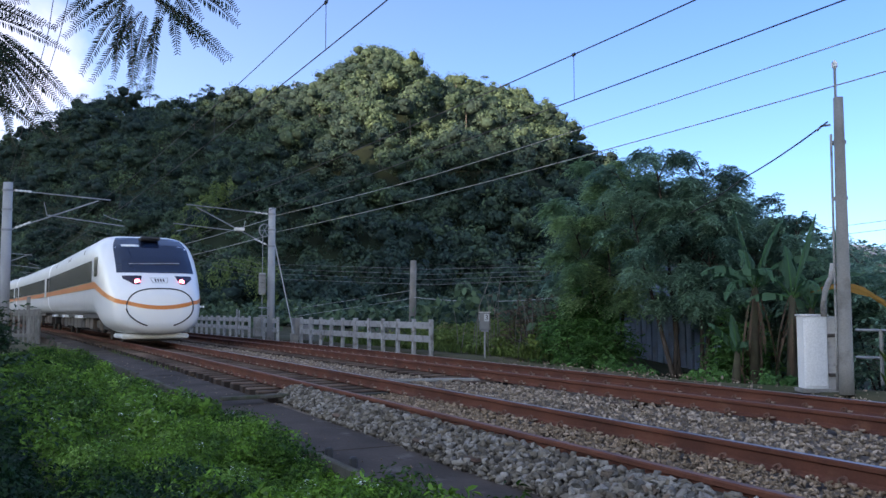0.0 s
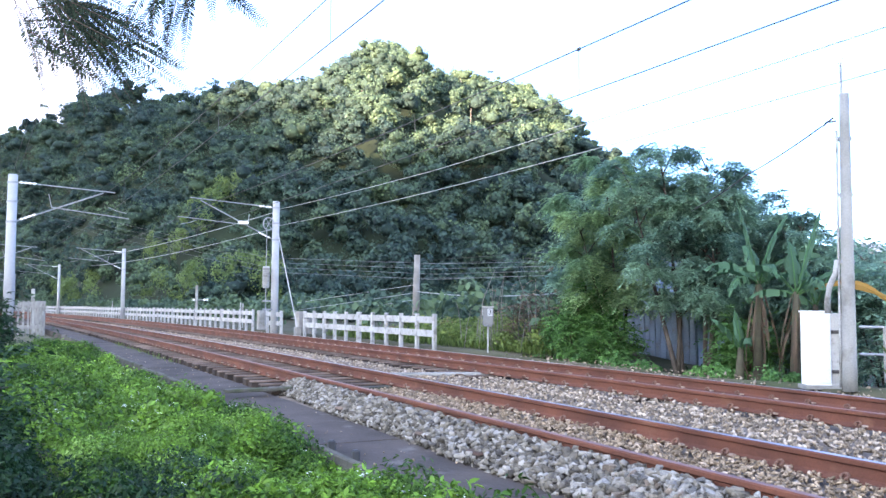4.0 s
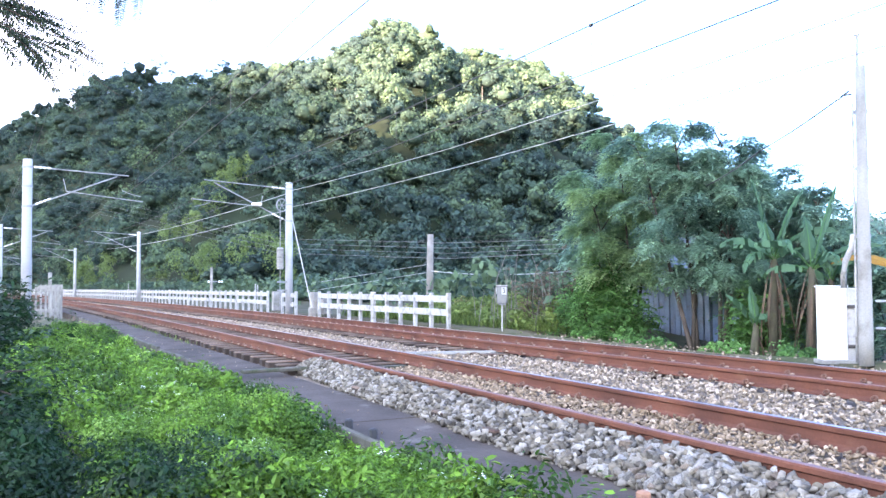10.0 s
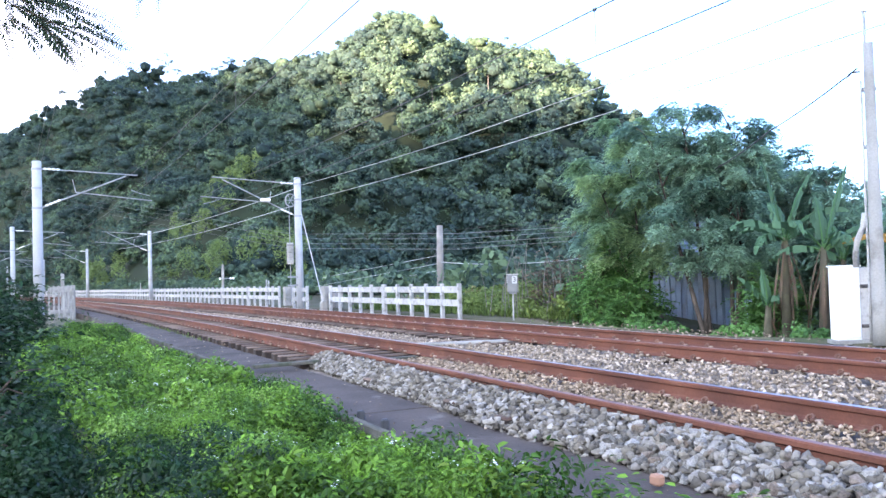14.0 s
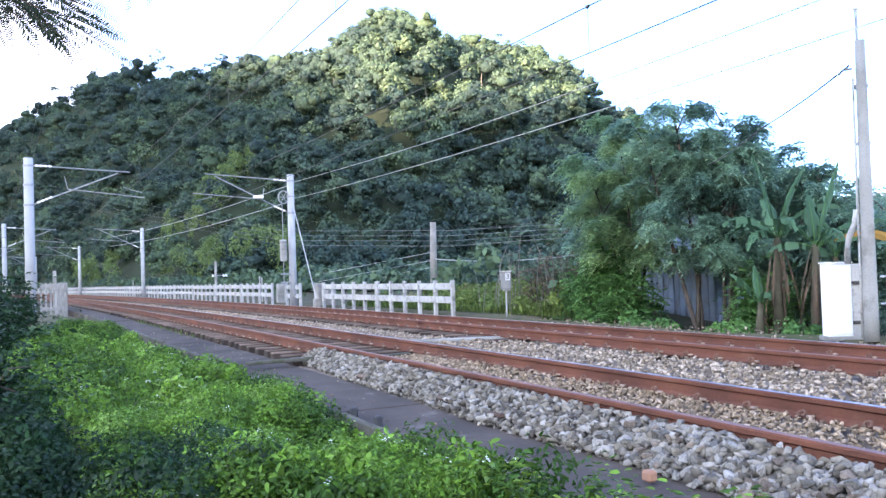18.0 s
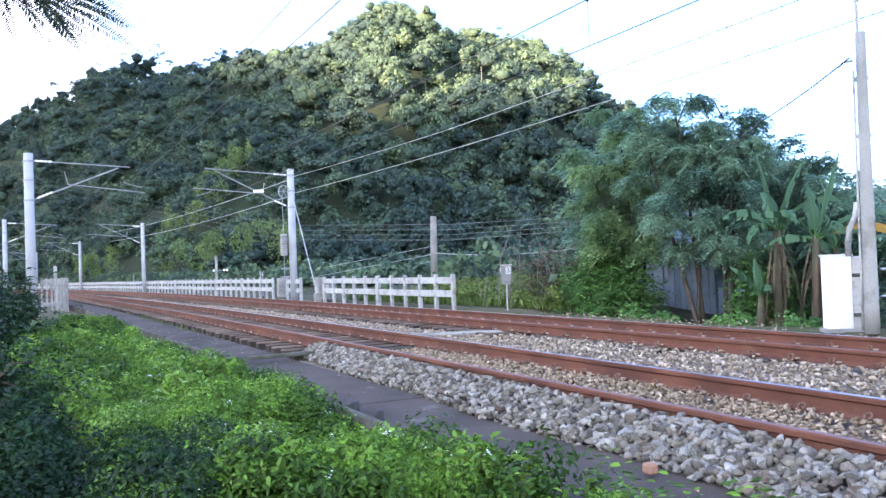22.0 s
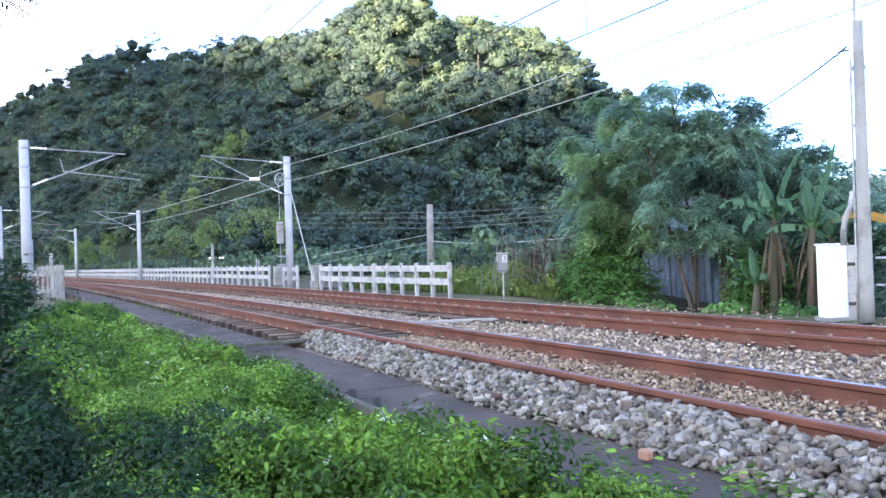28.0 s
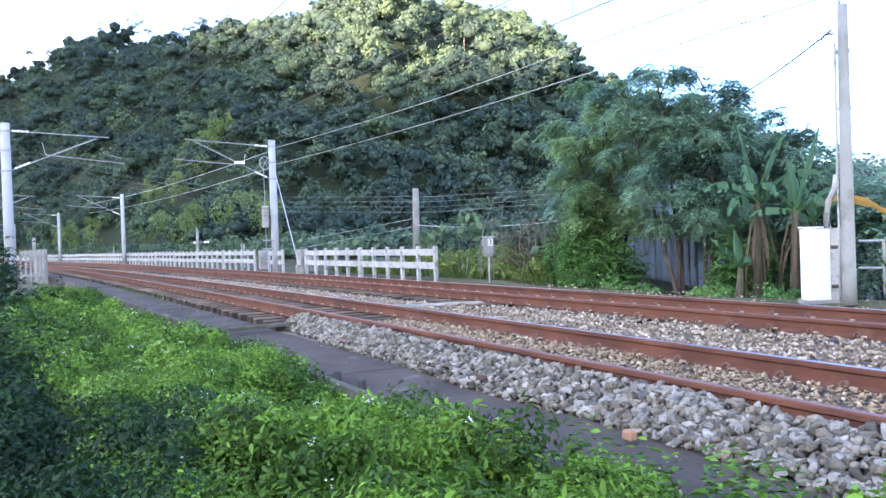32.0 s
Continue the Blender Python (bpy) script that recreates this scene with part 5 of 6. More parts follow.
# taller single trees that stand out on the skyline
pts, rad, tin, stems = [], [], [], bmesh.new()
for q, h, R in ((-96, 4, 1.5), (-90, 5, 1.7), (-79, 4.5, 2.0), (-74, 5, 2.2), (-69, 6, 2.3), (-66, 5, 1.4), (-57, 4, 1.8), (-52, 4.5, 1.6), (-33, 5, 1.5), (-30, 4, 1.3), (-24, 4, 1.5), (-17, 4, 1.7), (-14, 4.5, 1.9), (-9, 4, 1.8), (-5, 3.5, 1.4), (4, 3.8, 1.5), (10, 4, 1.5), (15, 4, 1.4), (22, 3.8, 1.5), (27, 4, 1.4), (31, 3.6, 1.3), (-84, 3.5, 1.2), (-48, 3.8, 1.4), (36, 3.6, 1.4), (40, 3.5, 1.5), (-106, 4.2, 1.6)):
    p = tab(RIDGE, q / 200)
    h, R = 1.3 * h * p / 200, R * p / 200
    b = hill_pt(p, q * p / 200)
    for k in range(5):
        o = Vector((r.uniform(-1.2, 1.2) * R, r.uniform(-1.2, 1.2) * R, h - 0.4 + r.uniform(-1.3, 0.8)))
        pts.append(tuple(b + o))
        rad.append(R * r.uniform(0.55, 1.0))
        tin.append(r.uniform(0.1, 0.4))
    tube([b, b + Vector((0.2, 0.1, h))], [0.16, 0.07], 5, stems)
woods("skyline_trees", pts, rad, tin, HILL_LEAF, "single trees standing out along the skyline", 0.36, 22, 120, 0.6)
for i in range(24):
    a, p = r.uniform(-0.3, 0.18), r.uniform(120, 190)
    b = hill_pt(p, a * p)
    tube([b, b + Vector((r.uniform(-0.6, 0.6), r.uniform(-0.6, 0.6), r.uniform(3, 5.5)))], [0.09, 0.03], 4, stems)
tagged(part("bare_stems", stems, mat("pale_bark", (0.22, 0.2, 0.18), (0.15, 0.13, 0.12), 2, 0.9, 0.2)), "pale thin tree stems on the hillside", "stems", kind="stuff")

# yellow-green bamboo thickets at the foot of the hill
for a0, p0, n in ((-0.335, 104, 22), (-0.256, 112, 20), (-0.223, 74, 20), (-0.43, 118, 16), (-0.30, 84, 10)):
    pts, rad, tin = [], [], []
    for i in range(n):
        p = p0 + r.normal(0, 3)
        q = a0 * p + r.normal(0, 2.4)
        v = AX * p + LA * q
        pts.append((v.x, v.y, max(-0.3, hill_z(p, q)) + r.uniform(0.8, 4.6)))
        rad.append(r.uniform(0.8, 1.5))
        tin.append(r.uniform(0.1, 0.6))
    woods("bamboo_thicket", pts, rad, tin, BAMBOO_LEAF, "yellow-green bamboo thicket at the foot of the hill", 0.24, 40 + n, 400, 1.4)
# low scrub between the fence and the hill
pts, rad, tin = [], [], []
for i in range(900):
    x, off = r.uniform(-170, -6), 9.5 + 45 * r.random() ** 1.4
    if x > -24 and off < 16 and x > -20:
        continue
    pts.append((x, off + bend(x), r.uniform(-0.1, 0.6) + 0.03 * off))
    rad.append(r.uniform(0.5, 1.1) * (1 + off / 60))
    tin.append(r.uniform(0.1, 0.6))
woods("scrub", pts, rad, tin, HILL_LEAF, "low green scrub behind the white fence", 0.4, 60, 56, 0.8)

pts, rad, tin = [], [], []
for i in range(170):
    x, off = r.uniform(-33, -18.5), 8.4 + 6.5 * r.random()
    if x > -21 and off > 10.5:
        continue
    pts.append((x, off + bend(x), r.uniform(-0.3, 0.12) + 0.05 * (off - 8.4)))
    rad.append(r.uniform(0.25, 0.5))
    tin.append(r.uniform(0.2, 0.75))
woods("verge_scrub", pts, rad, tin, GRASS_LEAF, "straw-coloured and green scrub on the verge behind the far track", 0.16, 61, 120, 0.9)

pts, rad, tin = [], [], []
for i in range(46):
    x, off = r.uniform(-18.6, -10.3), 8.05 + 1.6 * r.random()
    pts.append((x, off + bend(x), r.uniform(-0.34, -0.2) - 0.25 * min(1, off - 8.05)))
    rad.append(0.08 + 0.3 * r.random() ** 2)
    tin.append(r.uniform(0.0, 0.6))
woods("undergrowth", pts, rad, tin, BUSH_LEAF, "low green undergrowth along the trackside", 0.09, 62, 110, 1.0)

# far hills beyond the trees, their haze painted as a bluish base colour
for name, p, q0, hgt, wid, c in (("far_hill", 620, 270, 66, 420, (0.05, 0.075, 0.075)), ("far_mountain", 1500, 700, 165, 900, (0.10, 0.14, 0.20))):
    bm = bmesh.new()
    rows = []
    for i in range(9):
        row = []
        for j in range(50):
            q = q0 - wid + 2 * wid * j / 49
            u = i / 8
            env = max(0, 1 - ((q - q0) / wid) ** 2)
            z = hgt * env * u ** 0.8 * (0.8 + 0.55 * noise.noise(Vector((q * 5.5 / p, p * 0.01, 3)))) * (1 + 0.08 * noise.noise(Vector((q * 16 / p, u * 3, 1)))) - 2
            v = AX * (p + 180 * u) + LA * q
            row.append(bm.verts.new((v.x, v.y, z)))
        rows.append(row)
    for a, b in zip(rows, rows[1:]):
        for j in range(49):
            bm.faces.new((a[j], a[j + 1], b[j + 1], b[j]))
    tagged(part(name, bm, mat(name + "_woods", c, tuple(k * 0.7 for k in c), 0.02, 0.95, 0.5, 0, 0.3, "World"), smooth=True), "wooded hills in the distance, haze put into their bluish colour", "far hills", kind="structure")

# an unseen mountain added behind the camera, whose shade lies over the railway
bm = bmesh.new()
S_, P_ = Vector((math.sin(radians(SUN_AZ)), math.cos(radians(SUN_AZ)), 0)), Vector((-math.cos(radians(SUN_AZ)), math.sin(radians(SUN_AZ)), 0))
rows = []
TAN = math.tan(radians(SUN_EL))
for d, f in ((900, 0.0), (1050, 0.6), (1200, 1.0), (1400, 0.6), (1700, 0.0)):
    row = []
    for j in range(421):
        t = -1050 + 5 * j
        # ridge raised in steps to place the shadow's edge on the hill
        h = SHADE_LINE + 1338 * TAN + 1.3 * max(0, min(8, -95 - t)) + 0.3 * max(0, min(60, -103 - t)) + 1.5 * max(0, min(60, -172 - t)) + 2.5 * noise.noise(Vector((t * 0.04, 0, 5)))
        v = S_ * d + P_ * t
        row.append(bm.verts.new((v.x, v.y, h * f - 1)))
    rows.append(row)
for a, b in zip(rows, rows[1:]):
    for j in range(420):
        bm.faces.new((a[j], a[j + 1], b[j + 1], b[j]))
tagged(part("mountain", bm, HILLM, smooth=True), "unseen mountain behind the camera, shaped to shade the railway and hill", "mountain", kind="structure")

# ---- trees beside the far track ----
def tree(name, at, height, spread, n, leaf, material, label, seed, trunks=3, low=0.15, lean=(0, 0), thick=1.0):
    """Several tapered stems with limbs, and a crown of small leaves in uneven sprays."""
    r = np.random.default_rng(seed)
    t = thing(name, Matrix.Translation(at), label, "tree")
    wood = bmesh.new()
    tips = []
    for k in range(trunks):
        a = k * 6.28 / trunks + r.uniform(-0.4, 0.4)
        top = Vector((math.cos(a) * spread * r.uniform(0.25, 0.6) + lean[0], math.sin(a) * spread * r.uniform(0.25, 0.6) + lean[1], height * r.uniform(0.72, 0.97)))
        base = Vector((math.cos(a) * 0.15, math.sin(a) * 0.15, -0.1))
        mid = base.lerp(top, 0.5) + Vector((r.uniform(-0.2, 0.2), r.uniform(-0.2, 0.2), 0.1))
        line = [base, base.lerp(mid, 0.5), mid, mid.lerp(top, 0.5), top]
        tube(line, [w * thick for w in (0.085, 0.07, 0.055, 0.035, 0.012)], 7, wood)
        tips.append((top, 0.6))
        for j in range(11):
            u = r.uniform(low + 0.15, 0.98)
            p = base.lerp(mid, u * 2) if u < 0.5 else mid.lerp(top, u * 2 - 1)
            b = r.uniform(0, 6.28)
            ln = spread * r.uniform(0.35, 0.85) * (1.1 - 0.45 * u)
            q = p + Vector((math.cos(b) * ln, math.sin(b) * ln, ln * r.uniform(0.1, 0.7)))
            tube([p, p.lerp(q, 0.5) + Vector((0, 0, 0.08)), q], [0.03 * thick, 0.02 * thick, 0.006], 5, wood)
            for w in (0.55, 0.8, 1.0):
                tips.append((p.lerp(q, w), 0.62))
    part("trunk", wood, BARK, t, smooth=True)
    tips_a = np.array([p for p, _ in tips])
    # sprays: drooping twigs of small leaves round the limbs
    ns = n // 14
    k = r.integers(0, len(tips_a), ns)
    c = tips_a[k] + r.normal(size=(ns, 3)) * (0.30 * spread / 1.6, 0.30 * spread / 1.6, 0.24)
    d = unit(r.normal(size=(ns, 3)) * (1, 1, 0.6) + (c - tips_a.mean(0)) * 0.35 + (0, 0, 0.15))
    ln = r.uniform(0.25, 0.5, ns)
    u = (np.arange(14) / 13)[None, :, None]
    pos = c[:, None, :] + d[:, None, :] * ln[:, None, None] * u - np.array((0, 0, 0.16)) * u ** 2
    sgn = np.where(np.arange(14) % 2, 1.0, -1.0)[None, :, None]
    sd = unit(np.cross(d, (0, 0, 1.0)))[:, None, :] * sgn
    way = sd + d[:, None, :] * 0.6 + np.array((0, 0, -0.25)) + r.normal(size=pos.shape) * 0.3
    up = np.broadcast_to(np.array((0, 0, 1.0)), pos.shape) + r.normal(size=pos.shape) * 0.35
    N = ns * 14
    L = leaf * r.uniform(0.7, 1.3, N)
    tint = np.repeat(r.random(ns) * 0.6, 14)
    part("crown", leaves(pos.reshape(-1, 3), way.reshape(-1, 3), up.reshape(-1, 3), L, L * 0.46, material, tint, True), None, t)
    return t


def feather_tree(at, stems, n, leaf, material, label, seed, low=0.3, spread=1.2, thick=1.0):
    """Slender leaning stems with arching boughs, and drooping feathery sprays of narrow leaves crowded along them; stems: where each one ends, from the foot."""
    r = np.random.default_rng(seed)
    t = thing("tree", Matrix.Translation(at), label, "tree")
    A, D = [], []
    for top in stems:
        wood = bmesh.new()
        top = Vector(top)
        base = Vector((r.uniform(-0.12, 0.12), r.uniform(-0.12, 0.12), -0.1))
        bow = Vector((r.uniform(-0.15, 0.15), r.uniform(-0.15, 0.15), 0))
        line = [base.lerp(top, k / 6) + bow * math.sin(math.pi * k / 6) for k in range(7)]
        tube(line, [thick * (0.062 - 0.0088 * k) for k in range(7)], 7, wood)
        for j in range(13):
            u = low + (1 - low) * (j + r.random()) / 13
            k = min(5, int(u * 6))
            p = line[k].lerp(line[k + 1], u * 6 - k)
            b = j * 2.4 + r.uniform(-0.5, 0.5)
            ln = spread * r.uniform(0.5, 1.1) * (1.12 - 0.58 * u)
            d = Vector((math.cos(b), math.sin(b), 0))
            up = r.uniform(0.2, 0.7) + 1.5 * max(0.0, u - 0.5)
            q = [p, p + d * ln * 0.35 + Vector((0, 0, ln * up * 0.55)), p + d * ln * 0.7 + Vector((0, 0, ln * up * 0.75)), p + d * ln + Vector((0, 0, ln * up * 0.6))]
            tube(q, [0.02 * thick, 0.014 * thick, 0.009 * thick, 0.003], 5, wood)
            for c, e in zip(q[1:], q[2:]):
                for w in (0.0, 0.33, 0.66):
                    A.append(c.lerp(e, w))
                    D.append(d)
            A += [q[-1], q[-1]]
            D += [d, d]
        for w in (0.86, 0.93, 1.0, 1.0):
            A.append(line[0].lerp(line[-1], w))
            D.append(Vector((r.normal(), r.normal(), 1.5)))
        part("trunk", wood, BARK, t, smooth=True)
    A, D = np.array(A), unit(np.array(D))
    ns = n // 20
    k = r.integers(0, len(A), ns)
    c = A[k] + r.normal(size=(ns, 3)) * (0.08, 0.08, 0.07)
    d = unit(D[k] * 0.8 + r.normal(size=(ns, 3)) * (0.8, 0.8, 0.35) + (0, 0, 0.15))
    ln = r.uniform(0.22, 0.46, ns)
    u = (np.arange(20) / 19)[None, :, None]
    pos = c[:, None, :] + d[:, None, :] * ln[:, None, None] * u - np.array((0, 0, 0.24)) * u ** 2
    sgn = np.where(np.arange(20) % 2, 1.0, -1.0)[None, :, None]
    sd = unit(np.cross(d, (0, 0, 1.0)))[:, None, :] * sgn
    way = sd + d[:, None, :] * 0.7 + np.array((0, 0, -0.35)) + r.normal(size=pos.shape) * 0.2
    up = np.broadcast_to(np.array((0, 0, 1.0)), pos.shape) + r.normal(size=pos.shape) * 0.3
    L = leaf * r.uniform(0.75, 1.25, ns * 20)
    tint = np.repeat(np.clip(0.3 + 0.25 * np.sin(k * 0.11) + r.normal(0, 0.12, ns), 0, 0.62), 20)
    part("crown", leaves(pos.reshape(-1, 3), way.reshape(-1, 3), up.reshape(-1, 3), L, L * 0.36, material, tint, True), None, t)
    return t


feather_tree((-15.05, 9.55, -0.75), [(-0.45, -0.1, 5.2), (-0.95, -0.6, 4.6), (-0.2, 0.5, 4.1)], 38000, 0.10, TREE_LEAF, "tall bluish-green tree with a slender leaning trunk", 1, 0.32, 1.25)
feather_tree((-14.75, 10.1, -0.8), [(-0.3, 0.35, 4.85), (-0.05, 0.5, 4.45), (0.05, 0.0, 3.9)], 38000, 0.10, TREE_LEAF, "tall bluish-green tree with feathery drooping leaves", 2, 0.34, 1.2)
feather_tree((-17.2, 9.6, -0.7), [(-0.1, -0.35, 4.9), (-0.5, -0.9, 3.8), (0.4, 0.3, 4.9)], 40000, 0.10, LIGHT_LEAF, "light green feathery tree beside the sheet-metal shed", 3, 0.34, 1.2, 0.8)
feather_tree((-19.0, 9.9, -0.3), [(0.1, -0.2, 3.3), (-0.5, 0.4, 3.9), (0.5, 0.7, 4.2)], 24000, 0.12, TREE_LEAF, "bluish-green tree at the edge of the thicket", 4, 0.34, 1.2, 0.8)
feather_tree((-16.4, 12.4, -0.7), [(0.3, 0.3, 4.4), (-0.5, -0.3, 4.6), (0.5, 1.2, 3.9)], 26000, 0.12, TREE_LEAF, "dark green tree behind banana plants", 5, 0.2, 1.3)
feather_tree((-22.4, 12.8, -0.3), [(0.3, 0.3, 4.4), (-0.5, -0.6, 4.2), (0.6, 1.0, 3.9)], 14000, 0.14, TREE_LEAF, "bluish-green tree behind the dry shrubs", 6, 0.15, 1.4)
feather_tree((-13.9, 11.6, -0.8), [(0.25, 0.2, 3.7), (-0.4, 0.5, 4.0), (0.5, 0.7, 3.3), (0.8, 0.3, 3.0)], 24000, 0.11, TREE_LEAF, "dark green tree between banana plants and shed", 7, 0.1, 1.0, 0.7)
feather_tree((-15.28, 12.13, -0.8), [(0.1, 0.1, 3.67), (-0.3, -0.35, 3.37), (0.3, 0.5, 3.27)], 22000, 0.12, TREE_LEAF, "dense bluish-green tree behind the banana plants", 8, 0.25, 1.1, 0.8)
tree("bush", (-17.6, 8.9, -0.6), 1.95, 0.62, 13000, 0.10, BUSH_LEAF, "bright green leafy bush at the foot of the trees", 5, 5, 0.0, thick=0.3)
tree("bush", (-16.8, 9.0, -0.65), 1.3, 0.45, 5000, 0.10, BUSH_LEAF, "dark green leafy bush beside the sheet-metal wall", 21, 4, 0.0, thick=0.3)
tree("bush", (-18.9, 8.9, -0.35), 0.9, 0.5, 2600, 0.09, BUSH_LEAF, "small yellow-green bush in the scrub", 6, 3, 0.0, thick=0.3)
tree("dry_shrub", (-20.9, 9.2, -0.35), 1.8, 0.8, 1500, 0.08, DRY_LEAF, "leafless brown shrub with dry leaves", 7, 7, 0.0, thick=0.3)
tree("dry_shrub", (-20.0, 9.6, -0.35), 2.0, 0.7, 900, 0.08, DRY_LEAF, "tall brown dry shrub among the scrub", 8, 6, 0.0, thick=0.3)
tree("bush", (-13.5, 9.9, -0.8), 1.4, 0.6, 6000, 0.10, BUSH_LEAF, "green undergrowth between trunks and banana plants", 10, 5, 0.0, thick=0.3)
tree("bush", (-15.2, 12.4, -0.8), 2.4, 1.2, 9000, 0.12, TREE_LEAF, "bluish-green undergrowth behind the trunks", 12, 5, 0.0, thick=0.3)
tree("bush", (-13.0, 12.0, -0.8), 3.0, 1.1, 13000, 0.12, TREE_LEAF, "dark undergrowth behind the banana plants", 13, 5, 0.0, thick=0.3)
tree("bush", (-11.6, 11.8, -0.8), 2.6, 1.0, 10000, 0.12, TREE_LEAF, "dark undergrowth behind the white cabinet", 23, 5, 0.0, thick=0.3)
tree("tree", (-22.2, 23.5, -0.3), 3.2, 2.4, 9000, 0.2, TREE_LEAF, "low green tree beyond the utility pole", 14, 4)
tree("tree", (-23.4, 22.6, -0.3), 3.4, 2.0, 7000, 0.2, TREE_LEAF, "low green tree in the field beyond the pole", 24, 4)


BANANA_STEM = mat("banana_stem", (0.055, 0.042, 0.032), (0.085, 0.08, 0.05), 3, 0.85, 0.3, 0, 20)


def banana_leaf(plant, base, az, rise, curl, ln, width, r, dry=False):
    """One long blade on its midrib, split into ragged strips on both sides, arching over by curl."""
    n = 18
    pts, p, ang = [], Vector(base), rise
    for k in range(n + 1):
        pts.append(p.copy())
        ang -= curl / n * (0.4 + 1.2 * k / n)
        p = p + Vector((math.cos(az) * math.cos(ang), math.sin(az) * math.cos(ang), math.sin(ang))) * (ln / n)
    side = Vector((-math.sin(az), math.cos(az), 0))
    bm = bmesh.new()
    for sg in (-1, 1):
        hang, prev = r.uniform(0.1, 0.4), None
        for k in range(3 if not dry else 1, n + 1):
            u = (k - 2) / (n - 2)
            w = 0.8 * width * (math.sin(math.pi * min(1.0, 0.12 + 0.86 * u)) ** 0.6) * r.uniform(0.86, 1.05)
            row = (bm.verts.new(pts[k]), bm.verts.new(pts[k] + side * sg * w * 0.55 + Vector((0, 0, 0.10 * w))), bm.verts.new(pts[k] + side * sg * w + Vector((0, 0, -hang * w))))
            if prev:
                bm.faces.new((prev[0], prev[1], row[1], row[0]))
                if r.random() > 0.14:
                    bm.faces.new((prev[1], prev[2], row[2], row[1]))
            prev = row
            if r.random() < 0.42:
                hang = r.uniform(0.1, 1.5)
                prev = (row[0], bm.verts.new(row[1].co + Vector((0, 0, -0.02))), bm.verts.new(pts[k] + side * sg * w * r.uniform(0.7, 1.0) + Vector((0, 0, -hang * w))))
    lf = part("leaf", bm, DRY_LEAF if dry else BANANA_LEAF, plant, "hanging dry leaf" if dry else "")
    part("midrib", tube(pts, [(0.008 if dry else 0.018) * (1.1 - k / n) for k in range(n + 1)], 5), DRY_LEAF if dry else BUSH_LEAF, lf)


def banana(at, h, blades_, seed, label, dead):
    """A banana plant of stem height h; blades_: azimuth, rise, curl, length and width of each leaf."""
    r = random.Random(seed)
    t = thing("banana_plant", Matrix.Translation(at), label, "banana plant", "banana plants")
    part("stem", tube([(0, 0, 0), (0.03, 0, h * 0.5), (0.05, 0.02, h)], [0.10, 0.085, 0.05], 10), BANANA_STEM, t, smooth=True)
    for az, rise, curl, ln, w in blades_:
        banana_leaf(t, (0.05, 0.02, h - 0.08), radians(az), rise, curl, ln, w, r)
    for i in range(dead):
        a = i * 2.4 + r.uniform(-0.4, 0.4)
        z = h * r.uniform(0.62, 0.98)
        banana_leaf(t, (0.04 + 0.06 * math.cos(a), 0.02 + 0.06 * math.sin(a), z), a, -1.15 - 0.25 * r.random(), 0.3, z * r.uniform(0.5, 0.9), r.uniform(0.03, 0.075), r, True)
    return t


# right of the view is azimuth 65, towards the viewer -25
banana((-12.75, 9.5, -0.75), 2.2, [(235, 1.40, 0.15, 1.75, 0.17), (70, 1.35, 0.5, 1.6, 0.16), (60, 1.05, 1.5, 1.5, 0.17), (250, 0.95, 1.7, 1.3, 0.17), (-30, 0.9, 2.0, 1.35, 0.18), (20, 0.7, 2.3, 1.45, 0.17), (150, 1.1, 1.0, 1.4, 0.17), (280, 0.6, 2.1, 1.2, 0.15), (190, 0.8, 1.5, 1.2, 0.16)], 3, "tall green banana plant with torn leaves and dry skirt", 12)
banana((-11.84, 9.5, -0.72), 1.95, [(66, 1.32, 0.12, 1.7, 0.16), (55, 0.85, 1.2, 1.4, 0.16), (240, 1.1, 1.6, 1.3, 0.17), (75, 0.5, 0.9, 1.2, 0.15), (-20, 0.9, 2.0, 1.2, 0.16), (140, 1.25, 0.8, 1.4, 0.16), (225, 0.5, 1.8, 1.1, 0.15)], 5, "green banana plant beside the white cabinet", 13)
banana((-13.0, 9.25, -0.75), 0.9, [(240, 1.2, 0.9, 0.9, 0.13), (60, 1.1, 1.2, 0.8, 0.12), (-30, 0.9, 1.5, 0.8, 0.13), (150, 1.3, 0.5, 0.9, 0.12)], 8, "young green banana plant under the trees", 1)
banana((-12.35, 10.6, -0.8), 1.8, [(245, 1.35, 0.4, 1.4, 0.15), (60, 1.3, 0.8, 1.3, 0.15), (-25, 1.0, 1.6, 1.1, 0.15), (150, 1.2, 0.9, 1.2, 0.15), (200, 0.9, 1.6, 1.1, 0.14)], 9, "green banana plant behind the others", 5)
wl_ = thing("withered_banana_leaf", Matrix.Translation((-11.2, 9.35, 1.28)), "withered orange banana leaf hanging beside the pole", "leaf")
bm = bmesh.new()
prev = None
for k in range(9):
    u = k / 8
    q = Vector((1.6 * u, 0.05 * u, 0.62 * u - 0.95 * u * u))
    w = (0.075 if k % 3 else 0.045) * math.sin(math.pi * (0.08 + 0.86 * u)) + 0.008
    row = (bm.verts.new(q + Vector((w * 0.3, w * 0.6, w * 0.6))), bm.verts.new(q + Vector((0.0, -0.02, 0))), bm.verts.new(q + Vector((-w * 0.3, -w * 0.3, -w))))
    if prev:
        for c in range(2):
            bm.faces.new((prev[c], prev[c + 1], row[c + 1], row[c]))
    prev = row
part("blade", bm, YELLOW_LEAF, wl_)

